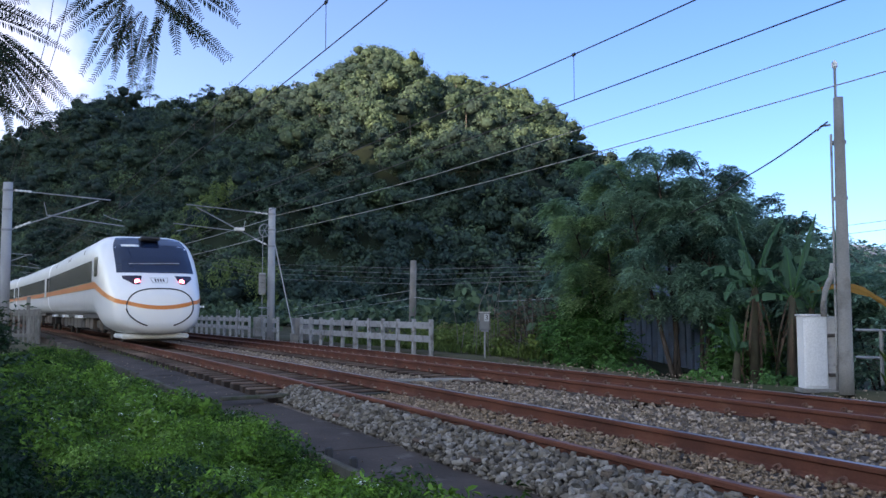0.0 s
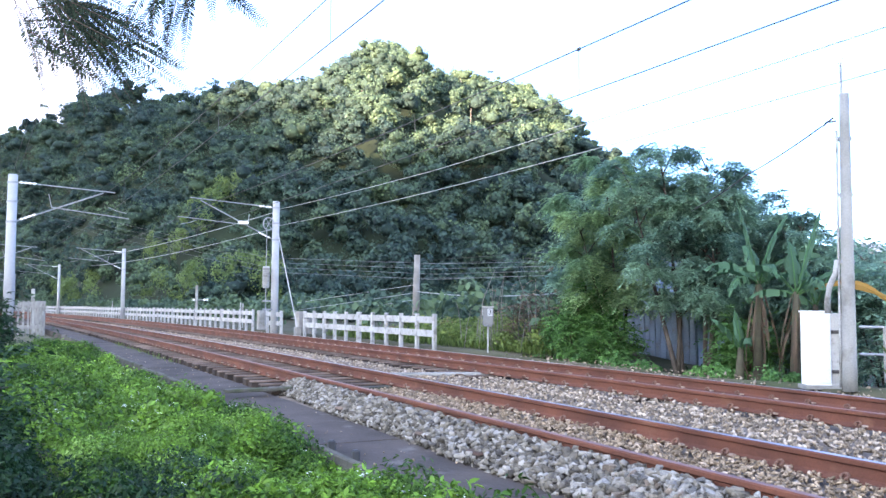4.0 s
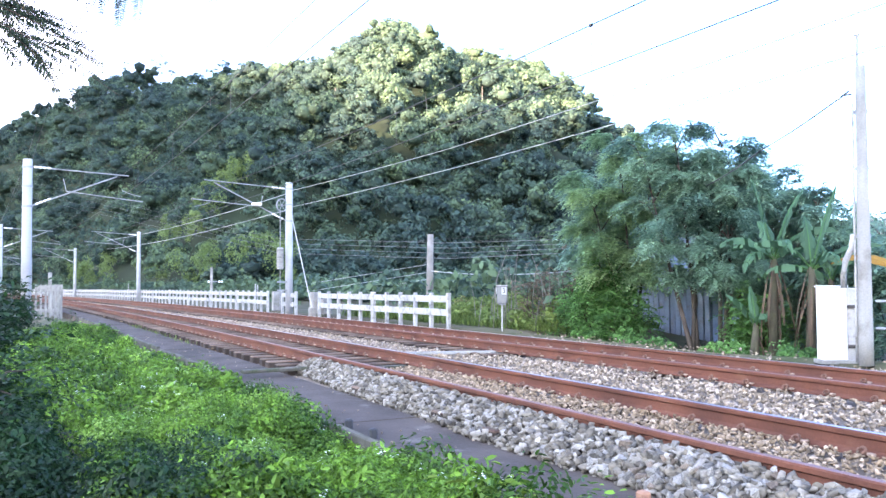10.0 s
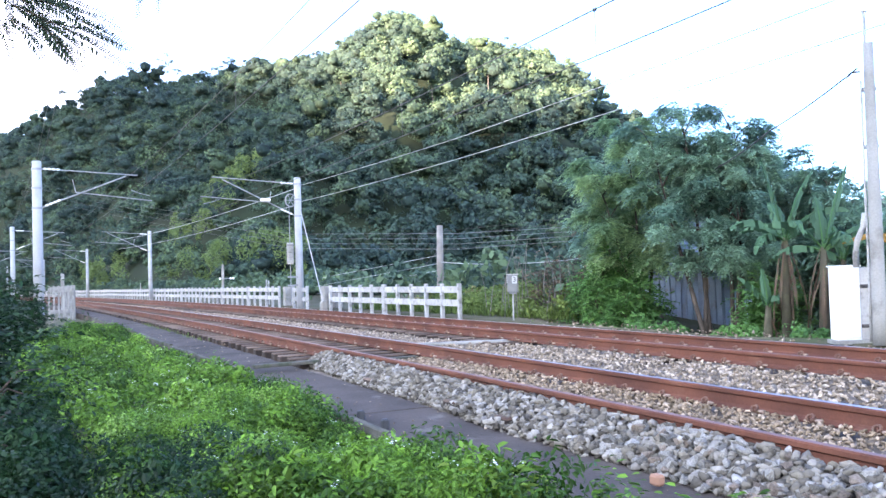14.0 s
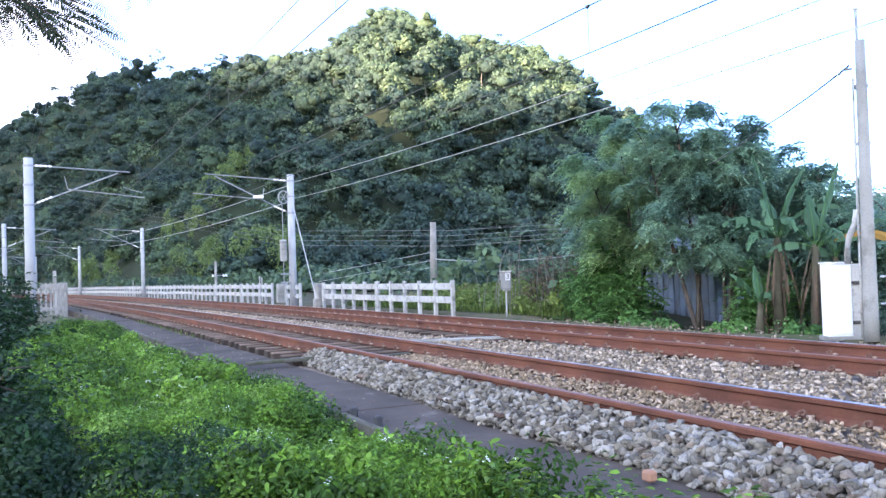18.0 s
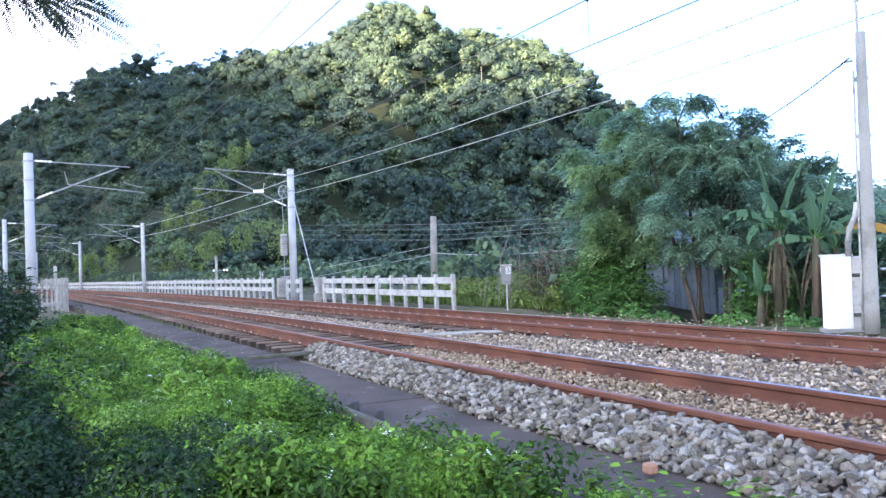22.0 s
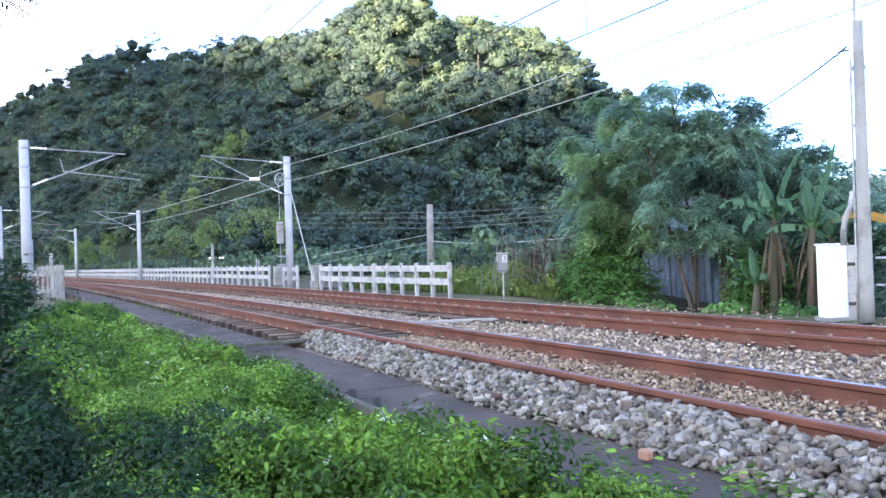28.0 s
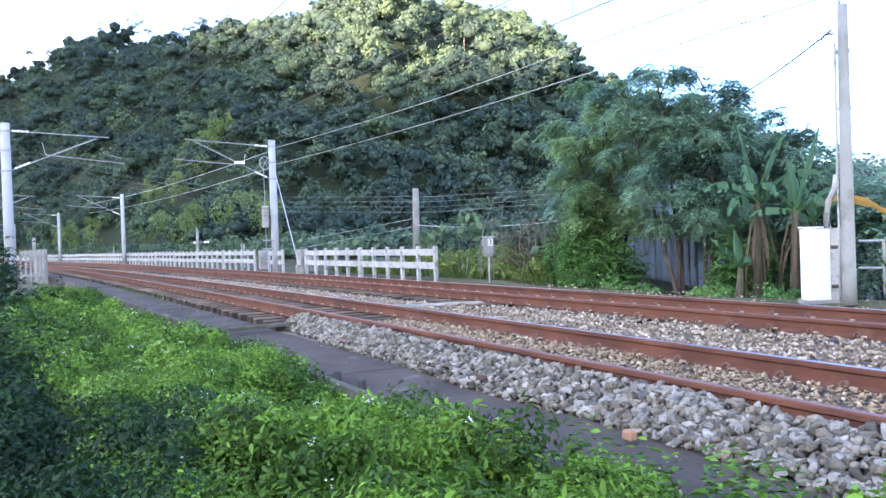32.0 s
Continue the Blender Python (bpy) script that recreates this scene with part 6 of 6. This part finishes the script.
# grass and thin stalks on the verge behind the far track
def blades(name, n, xr, offr, h, material, label, seed, z=-0.3):
    r = np.random.default_rng(seed)
    x, off = r.uniform(*xr, n), r.uniform(*offr, n)
    pos = np.stack([x, off + np.array([bend(q) for q in x]), np.full(n, z)], -1)
    d = unit(r.normal(size=(n, 3)) * (0.35, 0.35, 0.1) + (0, 0, 1))
    up = unit(r.normal(size=(n, 3)))
    L = h * r.uniform(0.4, 1.2, n)
    return tagged(new(name, leaves(pos, d, up, L, L * 0.05 + 0.008, material)), label, "grass", kind="stuff")


blades("grass", 6500, (-34, -18.6), (8.3, 11.8), 0.3, GRASS_LEAF, "low rough green and straw-coloured grass behind the far track", 70)
# shade under the trees, put into a darker blade colour
blades("grass", 1300, (-18.0, -10.5), (9.0, 11.8), 0.25, SHRUB_SHADE_LEAF, "low grass under the trees, shade put into its dark colour", 73, -0.76)
blades("grass", 4000, (-9.2, 4), (8.6, 13), 0.75, GRASS_LEAF, "tall green grass beside the railing", 71)
blades("grass", 120, (-28, -18), (-0.62, -0.45), 0.09, GRASS_LEAF, "small grass tufts in the walkway joint", 72, -0.25)
st = bmesh.new()
for i in range(26):
    x, y = -24 + r.uniform(0, 5), 8.3 + r.uniform(0, 1.5)
    b = Vector((x, y + bend(x), -0.3))
    h = r.uniform(0.8, 2.3)
    a = r.uniform(0, 6.28)
    tube([b, b + Vector((0.1 * math.cos(a), 0.1 * math.sin(a), h * 0.6)), b + Vector((0.5 * h * 0.4 * math.cos(a), 0.5 * h * 0.4 * math.sin(a), h))], [0.012, 0.01, 0.004], 4, st)
tagged(part("dry_stalks", st, MATS["pale_bark"]), "thin pale dry stalks on the verge", "stalks", kind="stuff")

# ---- weeds in the foreground ----
def weed_top(x, y):
    """Height of the top of the weeds: lumpy, low where the kerb shows, higher along the walkway."""
    off = y - bend(x)
    far = max(0.0, min(1.0, (-9.0 - x) / 4))
    e0 = -1.29 - 0.22 * far + 0.12 * noise.noise(Vector((x * 1.1, 3.0, 0)))
    edge = min(1.0, max(0.0, (e0 - off) / 0.22))
    lump = 0.5 + 0.5 * noise.noise(Vector((x * 0.8, y * 0.9, 4.0)))
    fine = noise.noise(Vector((x * 2.6, y * 2.6, 9.0)))
    dip = max(0.0, 1 - abs(x + 6.0) / 1.35) ** 0.6 * max(0.0, 1 - max(0.0, -1.8 - off) / 0.6)
    h = 0.08 + 0.44 * lump + 0.17 * fine - 0.22 * dip
    if x > -4.5:
        h += min(1.0, (x + 4.5) / 0.6) * (0.06 + 0.2 * noise.noise(Vector((x * 3.1, 0.4, 2.0))))
    return -0.42 + edge * max(0.05, h * (1 - 0.3 * far)) - 0.10 * max(0, min(1, (-off - 2.6)))


def weeds(n, xr, yr, seed, leafr, name="weeds", near=1.0, material=None, kmin=16, kmax=28, label="dense bright green weeds on the bank beside the walkway"):
    r = np.random.default_rng(seed)
    P, Wy, U, Ls, Tn = [], [], [], [], []
    m = 0
    while m < n:
        x = xr[1] - (xr[1] - xr[0]) * r.random() ** near
        off = r.uniform(*yr)
        y = off + bend(x)
        zt = weed_top(x, y) - 0.03 + r.uniform(-0.1, 0.05)
        zb = ground_z(off)
        if zt - zb < 0.04:
            m += 0.2
            continue
        k = r.integers(kmin, kmax)
        tt = np.clip(0.28 + 0.75 * noise.noise(Vector((x * 1.4, y * 1.4, 1.0))) + r.normal(0, 0.12), 0, 0.75)
        big = r.uniform(*leafr)
        a = r.uniform(0, 6.28, k)
        zz = zb + (zt - zb) * r.random(k) ** 0.4
        sp = r.uniform(0.01, 0.09, k)
        P.append(np.stack([x + np.cos(a) * sp, y + np.sin(a) * sp, zz], -1))
        Wy.append(np.stack([np.cos(a), np.sin(a), r.uniform(-0.4, 0.6, k)], -1))
        U.append(np.stack([r.normal(0, 0.45, k), r.normal(0, 0.45, k), np.ones(k)], -1))
        Ls.append(big * r.uniform(0.6, 1.3, k))
        Tn.append(np.full(k, tt))
        m += 1
    L = np.concatenate(Ls)
    me = leaves(np.concatenate(P), np.concatenate(Wy), np.concatenate(U), L, L * RNG.uniform(0.35, 0.62, len(L)), material or WEED_LEAF, np.concatenate(Tn))
    return tagged(new(name, me), label, "weeds", kind="stuff")


def clumps(n, xr, yr, seed, rr, leafr, per, near=1.0, material=None, name="weeds", label="bushy clumps of bright green weeds on the bank", simple=False):
    """Rounded clumps of weeds with their leaves facing outwards, dark hollows between them."""
    r = np.random.default_rng(seed)
    P, Wy, U, Ls, Tn = [], [], [], [], []
    m = 0
    while m < n:
        x = xr[1] - (xr[1] - xr[0]) * r.random() ** near
        off = r.uniform(*yr)
        y = off + bend(x)
        zt, zb = weed_top(x, y), ground_z(off)
        m += 1
        if zt - zb < 0.06:
            continue
        R = r.uniform(*rr)
        k = int(per * r.uniform(0.7, 1.2))
        d = unit(r.normal(size=(k, 3)) * (1, 1, 0.7) + (0, 0, 0.55))
        c = np.array((x, y, zt - R * 0.75 + r.uniform(-0.06, 0.07)))
        lump = 1 + 0.22 * np.sin(d[:, 0:1] * 5 + x * 9) * np.cos(d[:, 1:2] * 5 + y * 7)
        P.append(c + d * R * lump * r.uniform(0.72, 1.08, (k, 1)) * (1, 1, 0.9))
        tang = unit(np.cross(d, r.normal(size=(k, 3))))
        Wy.append(tang + d * r.uniform(0.0, 0.7, (k, 1)))
        U.append(d + r.normal(size=(k, 3)) * 0.3)
        big = r.uniform(*leafr)
        Ls.append(big * r.uniform(0.6, 1.25, k))
        Tn.append(np.full(k, np.clip(0.3 + 0.7 * noise.noise(Vector((x * 1.1, y * 1.1, 1.0))) + r.normal(0, 0.16), 0, 0.8)))
    L = np.concatenate(Ls)
    me = leaves(np.concatenate(P), np.concatenate(Wy), np.concatenate(U), L, L * RNG.uniform(0.32, 0.6, len(L)), material or WEED_LEAF, np.concatenate(Tn), simple)
    return tagged(new(name, me), label, "weeds", kind="stuff")


weeds(1500, (-9.0, 0.4), (-3.15, -1.22), 81, (0.03, 0.06), near=0.9)
clumps(240, (-8.5, -4.0), (-3.2, -1.42), 85, (0.11, 0.24), (0.022, 0.046), 420, simple=True)
clumps(130, (-4.2, 0.2), (-3.05, -1.42), 96, (0.11, 0.24), (0.026, 0.055), 300)
clumps(240, (-6.5, 0.2), (-3.2, -1.35), 89, (0.05, 0.11), (0.03, 0.055), 90)
clumps(420, (-28.0, -8.0), (-4.0, -1.5), 86, (0.15, 0.34), (0.05, 0.08), 190, 0.75, simple=True)
# shade on the bank, put into darker leaves of these weeds
clumps(90, (-9.6, -5.6), (-4.2, -3.5), 97, (0.14, 0.26), (0.03, 0.055), 230, 1.0, SHRUB_SHADE_LEAF, "shade_weeds", "weeds beside the shrub, shade put into their dark leaf colour", True)
clumps(75, (-6.2, -3.3), (-4.2, -3.3), 87, (0.14, 0.26), (0.03, 0.055), 230, 1.0, SHRUB_SHADE_LEAF, "shade_weeds", "weeds low on the bank, shade put into their dark leaves", True)
clumps(60, (-5.6, -3.2), (-3.9, -3.0), 98, (0.12, 0.22), (0.03, 0.055), 230, 1.0, SHRUB_SHADE_LEAF, "shade_weeds", "weeds before the viewer, coloured dark for the shade low on the bank", True)
clumps(90, (-6.4, -4.4), (-3.0, -2.5), 88, (0.12, 0.22), (0.022, 0.045), 260, 1.0, SHRUB_SHADE_LEAF, "shade_weeds", "feathery weeds coloured dark for the shaded hollow among the bright ones", True)
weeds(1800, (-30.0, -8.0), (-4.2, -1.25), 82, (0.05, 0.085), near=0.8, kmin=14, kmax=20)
weeds(450, (-9.0, -3.0), (-5.2, -3.6), 83, (0.05, 0.08), material=SHRUB_SHADE_LEAF, label="weeds low on the bank, coloured dark to stand for shade")
weeds(260, (-4.4, -1.2), (-1.9, -1.24), 84, (0.06, 0.10), "vine", 1.0, VINE_LEAF, 8, 14, "broad bright leaves of a climbing vine at the walkway edge")
# shoots of the vine leaning out over the walkway
r = np.random.default_rng(95)
P, Wy, U, Ls = [], [], [], []
for x, off, zt in ((-3.45, -1.22, -0.04), (-3.3, -1.17, 0.02), (-3.15, -1.2, 0.0), (-2.95, -1.22, -0.03), (-2.8, -1.25, -0.02), (-2.62, -1.0, 0.0), (-2.55, -1.08, 0.03), (-2.45, -1.2, 0.05), (-2.35, -1.12, 0.02), (-2.25, -1.3, 0.06), (-2.2, -1.18, 0.0), (-2.1, -1.35, 0.05), (-2.05, -1.25, 0.0)):
    lean = r.normal(0, 0.05, 2)
    for s in range(8):
        o = r.normal(0, 0.05, 2)
        top = zt + r.uniform(-0.12, 0.03)
        for k in range(13):
            u = (k + 1) / 13
            a = k * 2.4 + r.uniform(-0.4, 0.4)
            P.append((x + o[0] + lean[0] * u, off - 0.1 + 0.1 * u + o[1] + lean[1] * u + bend(x), -0.36 + (top + 0.36) * u))
            Wy.append((math.cos(a), math.sin(a), r.uniform(-0.3, 0.3)))
            U.append((r.normal(0, 0.3), r.normal(0, 0.3), 1))
            Ls.append(r.uniform(0.04, 0.085) * (1.15 - 0.5 * u))
Ls = np.array(Ls)
tagged(new("vine", leaves(np.array(P), np.array(Wy), np.array(U), Ls, Ls * 0.62, WEED_LEAF)), "leafy green vine shoots leaning over the walkway edge", "vine", kind="stuff")
# white flower heads
r = np.random.default_rng(90)
P, Wy, U, Ls = [], [], [], []
for i in range(200):
    x = (-5.6 + r.normal(0, 0.35)) if i % 2 else -2.5 - 14 * r.random() ** 1.3
    off = r.uniform(-2.2, -1.5) if i % 2 else r.uniform(-3.2, -1.5)
    y = off + bend(x)
    z = weed_top(x, y) + 0.02
    for k in range(9):
        a = r.uniform(0, 6.28)
        P.append((x + r.normal(0, 0.018), y + r.normal(0, 0.018), z + r.normal(0, 0.012)))
        Wy.append((math.cos(a), math.sin(a), r.uniform(-0.2, 0.6)))
        U.append((0, 0, 1))
        Ls.append(r.uniform(0.010, 0.019))
Ls = np.array(Ls)
tagged(new("flowers", leaves(np.array(P), np.array(Wy), np.array(U), Ls, Ls * 0.9, FLOWER)), "small white flower heads among the weeds", "flowers", kind="stuff")
# dark shrubs over the bank; the nearer ones carry shade in their colour
tree("shrub", (-9.4, -4.35, -0.85), 1.6, 0.62, 9000, 0.07, SHRUB_SHADE_LEAF, "dark green shrub overgrowing the bank", 15, 6, 0.0, thick=0.3)
tree("shrub", (-6.4, -4.25, -0.9), 1.25, 0.7, 7000, 0.06, SHRUB_SHADE_LEAF, "dark low shrub on the bank, shade put into its leaf colour", 16, 6, 0.0, thick=0.3)
tree("shrub", (-4.3, -4.2, -0.95), 1.0, 0.5, 6000, 0.05, SHRUB_SHADE_LEAF, "dark shrub low on the bank, shade put into its leaf colour", 19, 6, 0.0, thick=0.3)
tree("shrub", (-22.0, -4.9, -0.85), 1.9, 1.3, 8000, 0.11, SHRUB_SHADE_LEAF, "dark green shrub below the mast", 17, 6, 0.0, thick=0.3)
tree("shrub", (-33.0, -5.4, -0.85), 2.0, 1.6, 7000, 0.14, SHRUB_SHADE_LEAF, "dark green shrub at the foot of the mast", 18, 6, 0.0, thick=0.3)

# ---- feathery branches hanging over the camera ----
RT = Vector((0.42, 0.908, 0))


def pinna(P, Wy, U, Ls, wood, a, b, r, leaf):
    """A slender stalk from a to b with two rows of narrow leaflets."""
    d = (b - a).normalized()
    view = Vector((-0.908, 0.42, 0.25))
    sd = d.cross(view).normalized()
    n = max(6, int((b - a).length / (leaf * 0.27)))
    mid = a.lerp(b, 0.5) + Vector((0, 0, 0.02))
    tube([a, mid, b], [0.0018, 0.0015, 0.0007], 4, wood)
    for k in range(n):
        u = (k + 0.5) / n
        c = a * (1 - u) ** 2 + mid * 2 * u * (1 - u) + b * u * u
        for g in (-1, 1):
            P.append(tuple(c))
            w = sd * g + d * 0.55 + Vector((r.uniform(-0.2, 0.2), r.uniform(-0.2, 0.2), -0.12))
            Wy.append(tuple(w))
            U.append(tuple(view * 1.6 + Vector((r.uniform(-0.5, 0.5), r.uniform(-0.5, 0.5), r.uniform(-0.5, 0.5)))))
            Ls.append(leaf * (0.55 + 0.45 * math.sin(math.pi * min(1, u * 1.1))) * r.uniform(0.85, 1.1))


def frond(seed, stalks, leaf, label):
    """Feathery leaves on a twig; stalks: (right, up) of each stalk's start and end in metres from the lowest tip."""
    r = np.random.default_rng(seed)
    t = thing("hanging_branch", Matrix(), label, "branch", "hanging branches")
    lines = [(a + 0.05, b - 0.03, c + 0.05, d - 0.03) for a, b, c, d in stalks]
    lines += [(a + r.uniform(-0.05, 0.05), b + r.uniform(-0.02, 0.05), c + r.uniform(-0.07, 0.04), d + r.uniform(0.0, 0.09)) for a, b, c, d in lines]
    for x0, z0, x1, z1 in lines:
        dep = r.uniform(-0.06, 0.06)
        a, b = RT * x0 + Vector((-0.9 * dep, 0.4 * dep, z0)), RT * x1 + Vector((-0.9 * dep, 0.4 * dep, z1))
        wood, P, Wy, U, Ls = bmesh.new(), [], [], [], []
        pinna(P, Wy, U, Ls, wood, a, b, r, leaf)
        tw = part("twig", wood, BARK, t)
        part("leaf_spray", leaves(np.array(P), np.array(Wy), np.array(U), np.array(Ls), np.array(Ls) * 0.22, FROND_LEAF), None, tw)
    x0, z0 = stalks[0][0], stalks[0][1]
    part("branch", tube([RT * (x0 - 0.35) + Vector((0, 0, z0 + 0.30)), RT * (x0 - 0.1) + Vector((0, 0, z0 + 0.12)), RT * x0 + Vector((0, 0, z0))], [0.006, 0.004, 0.002], 5), BARK, t)
    return t


F1 = [(0, -2.780, -3.760, 1.900), (2, -2.790, -3.760, 1.890), (2.5, -2.770, -3.700, 1.790), (3, -2.730, -3.620, 1.720), (3.5, -2.560, -3.250, 1.600), (5.5, -2.600, -3.320, 1.560), (6, -2.620, -3.360, 1.590), (6.5, -2.790, -3.720, 1.820), (7, -2.670, -3.460, 1.530), (7.5, -2.720, -3.600, 1.720), (8, -2.670, -3.470, 1.590), (8.5, -2.680, -3.500, 1.660), (9, -2.650, -3.440, 1.700), (9.5, -2.680, -3.470, 1.510), (10, -2.650, -3.460, 1.500), (11, -2.620, -3.370, 1.630), (12, -2.630, -3.410, 1.520), (13, -2.630, -3.390, 1.560), (14, -2.640, -3.390, 1.530), (17, -2.640, -3.370, 1.570), (18, -2.640, -3.380, 1.550), (19, -2.640, -3.370, 1.500), (20, -2.670, -3.390, 1.580), (21, -2.650, -3.380, 1.540), (22, -2.630, -3.360, 1.570), (23, -2.660, -3.430, 1.630), (24, -2.640, -3.380, 1.620), (25, -2.660, -3.410, 1.590), (28, -2.740, -3.590, 1.600), (30, -2.780, -3.620, 1.620), (32, -2.800, -3.610, 1.640)]
F2 = [(0, -2.720, -3.560, 1.450), (0.5, -2.730, -3.600, 1.500), (1, -2.730, -3.560, 1.440), (1.5, -2.730, -3.610, 1.680), (2, -2.740, -3.620, 1.570), (2.5, -2.660, -3.440, 1.480), (3, -2.680, -3.480, 1.450), (3.5, -2.620, -3.370, 1.480), (5.5, -2.710, -3.550, 1.590), (6, -2.740, -3.610, 1.650), (6.5, -2.820, -3.800, 1.800), (7, -2.750, -3.650, 1.670), (8, -2.770, -3.690, 1.700), (10, -2.760, -3.700, 1.660), (13, -2.760, -3.680, 1.660), (19, -2.770, -3.650, 1.620), (23, -2.790, -3.700, 1.710), (32, -2.840, -3.700, 1.720)]
F3 = [(0, -2.630, -3.390, 1.580), (0.5, -2.600, -3.400, 1.900), (1, -2.590, -3.300, 1.610), (1.5, -2.610, -3.410, 1.930), (2, -2.640, -3.460, 1.920), (2.5, -2.640, -3.440, 1.740), (3, -2.660, -3.510, 1.880), (3.5, -2.580, -3.310, 1.650), (5.5, -2.610, -3.350, 1.720), (6, -2.660, -3.460, 1.840), (7, -2.670, -3.490, 1.710), (8, -2.680, -3.520, 1.750), (9, -2.660, -3.470, 1.730), (9.5, -2.660, -3.450, 1.680), (10, -2.650, -3.480, 1.670), (11, -2.640, -3.440, 1.820), (12, -2.620, -3.420, 1.700), (13, -2.640, -3.430, 1.720), (14, -2.640, -3.400, 1.720), (17, -2.650, -3.400, 1.790), (19, -2.650, -3.400, 1.680), (20, -2.660, -3.390, 1.780), (25, -2.660, -3.420, 1.780), (32, -2.690, -3.390, 1.750)]

F1 = [(t, x - 0.021 * k, y - 0.045 * k, z + 0.055 * k) for t, x, y, z in F1 for k in [1.5 if 8 < t < 10 else 1.0 if t > 5 else 0.0]]
F2 = [(t, x + 0.035 * k, y + 0.07 * k, z + 0.03 * k) for t, x, y, z in F2 for k in [1.0 if 5.5 <= t < 20 else 0.8 if 20 < t < 25 else 0.0]]
FRONDS = [
    (frond(1, [(a + 0.08, b - 0.055, c + 0.08, d - 0.055) for a, b, c, d in [(-0.36, 0.22, 0.0, 0.0), (-0.36, 0.22, -0.13, -0.01), (-0.38, 0.2, -0.27, 0.03), (-0.40, 0.27, -0.08, 0.16), (-0.36, 0.28, -0.18, 0.2), (-0.42, 0.2, -0.37, 0.05), (-0.3, 0.18, -0.05, 0.08), (-0.34, 0.2, -0.2, 0.02), (-0.4, 0.3, -0.26, 0.16)]], 0.026, "feathery green branch swaying over the camera"), F1),
    (frond(2, [(-0.24, 0.36, 0.0, 0.0), (-0.22, 0.34, -0.09, -0.02), (-0.26, 0.36, -0.04, 0.16), (-0.26, 0.4, 0.02, 0.28), (-0.28, 0.3, -0.16, 0.03), (-0.26, 0.38, -0.02, 0.08), (-0.3, 0.34, -0.12, 0.1), (-0.3, 0.42, -0.04, 0.34), (-0.2, 0.3, 0.03, 0.1), (-0.32, 0.3, -0.24, 0.0), (-0.3, 0.25, -0.1, 0.22), (-0.28, 0.2, -0.02, 0.02)], 0.024, "dense feathery branch hanging beside the camera"), F2),
    (frond(3, [(0.05, 0.26, 0.0, 0.0), (0.05, 0.26, -0.09, 0.05), (0.08, 0.26, 0.06, 0.02), (0.16, 0.28, 0.22, 0.14), (0.1, 0.28, 0.30, 0.10), (0.02, 0.3, -0.16, 0.17), (0.2, 0.3, 0.34, 0.2), (0.0, 0.32, -0.1, 0.2), (0.12, 0.3, 0.14, 0.15), (0.02, 0.28, -0.03, 0.06)], 0.024, "feathery branch tip hanging into the sky"), F3),
]

# ---- what moves ----
TRAIN_X = [(0, -25.9), (0.5, -40.8), (1, -54.6), (1.5, -67.6), (2, -79.0), (2.5, -89.5), (3, -100), (3.5, -110), (5, -142), (8, -215), (14, -370), (20, -530), (26, -690), (32, -850)]


def motions():
    for i, car in enumerate(TRAIN):
        rows = []
        for t, x in TRAIN_X:
            xx = x - i * (CL + 0.06)
            rows.append((t, pose(xx, 0.565 + bend(xx), 0, 0, 0, heading(xx - CL / 2))))
        walk(car, rows)
    for ob, rows in FRONDS:
        walk(ob, [(t, pose(x, y, z, 0, 0, 0)) for t, x, y, z in rows])


motions()
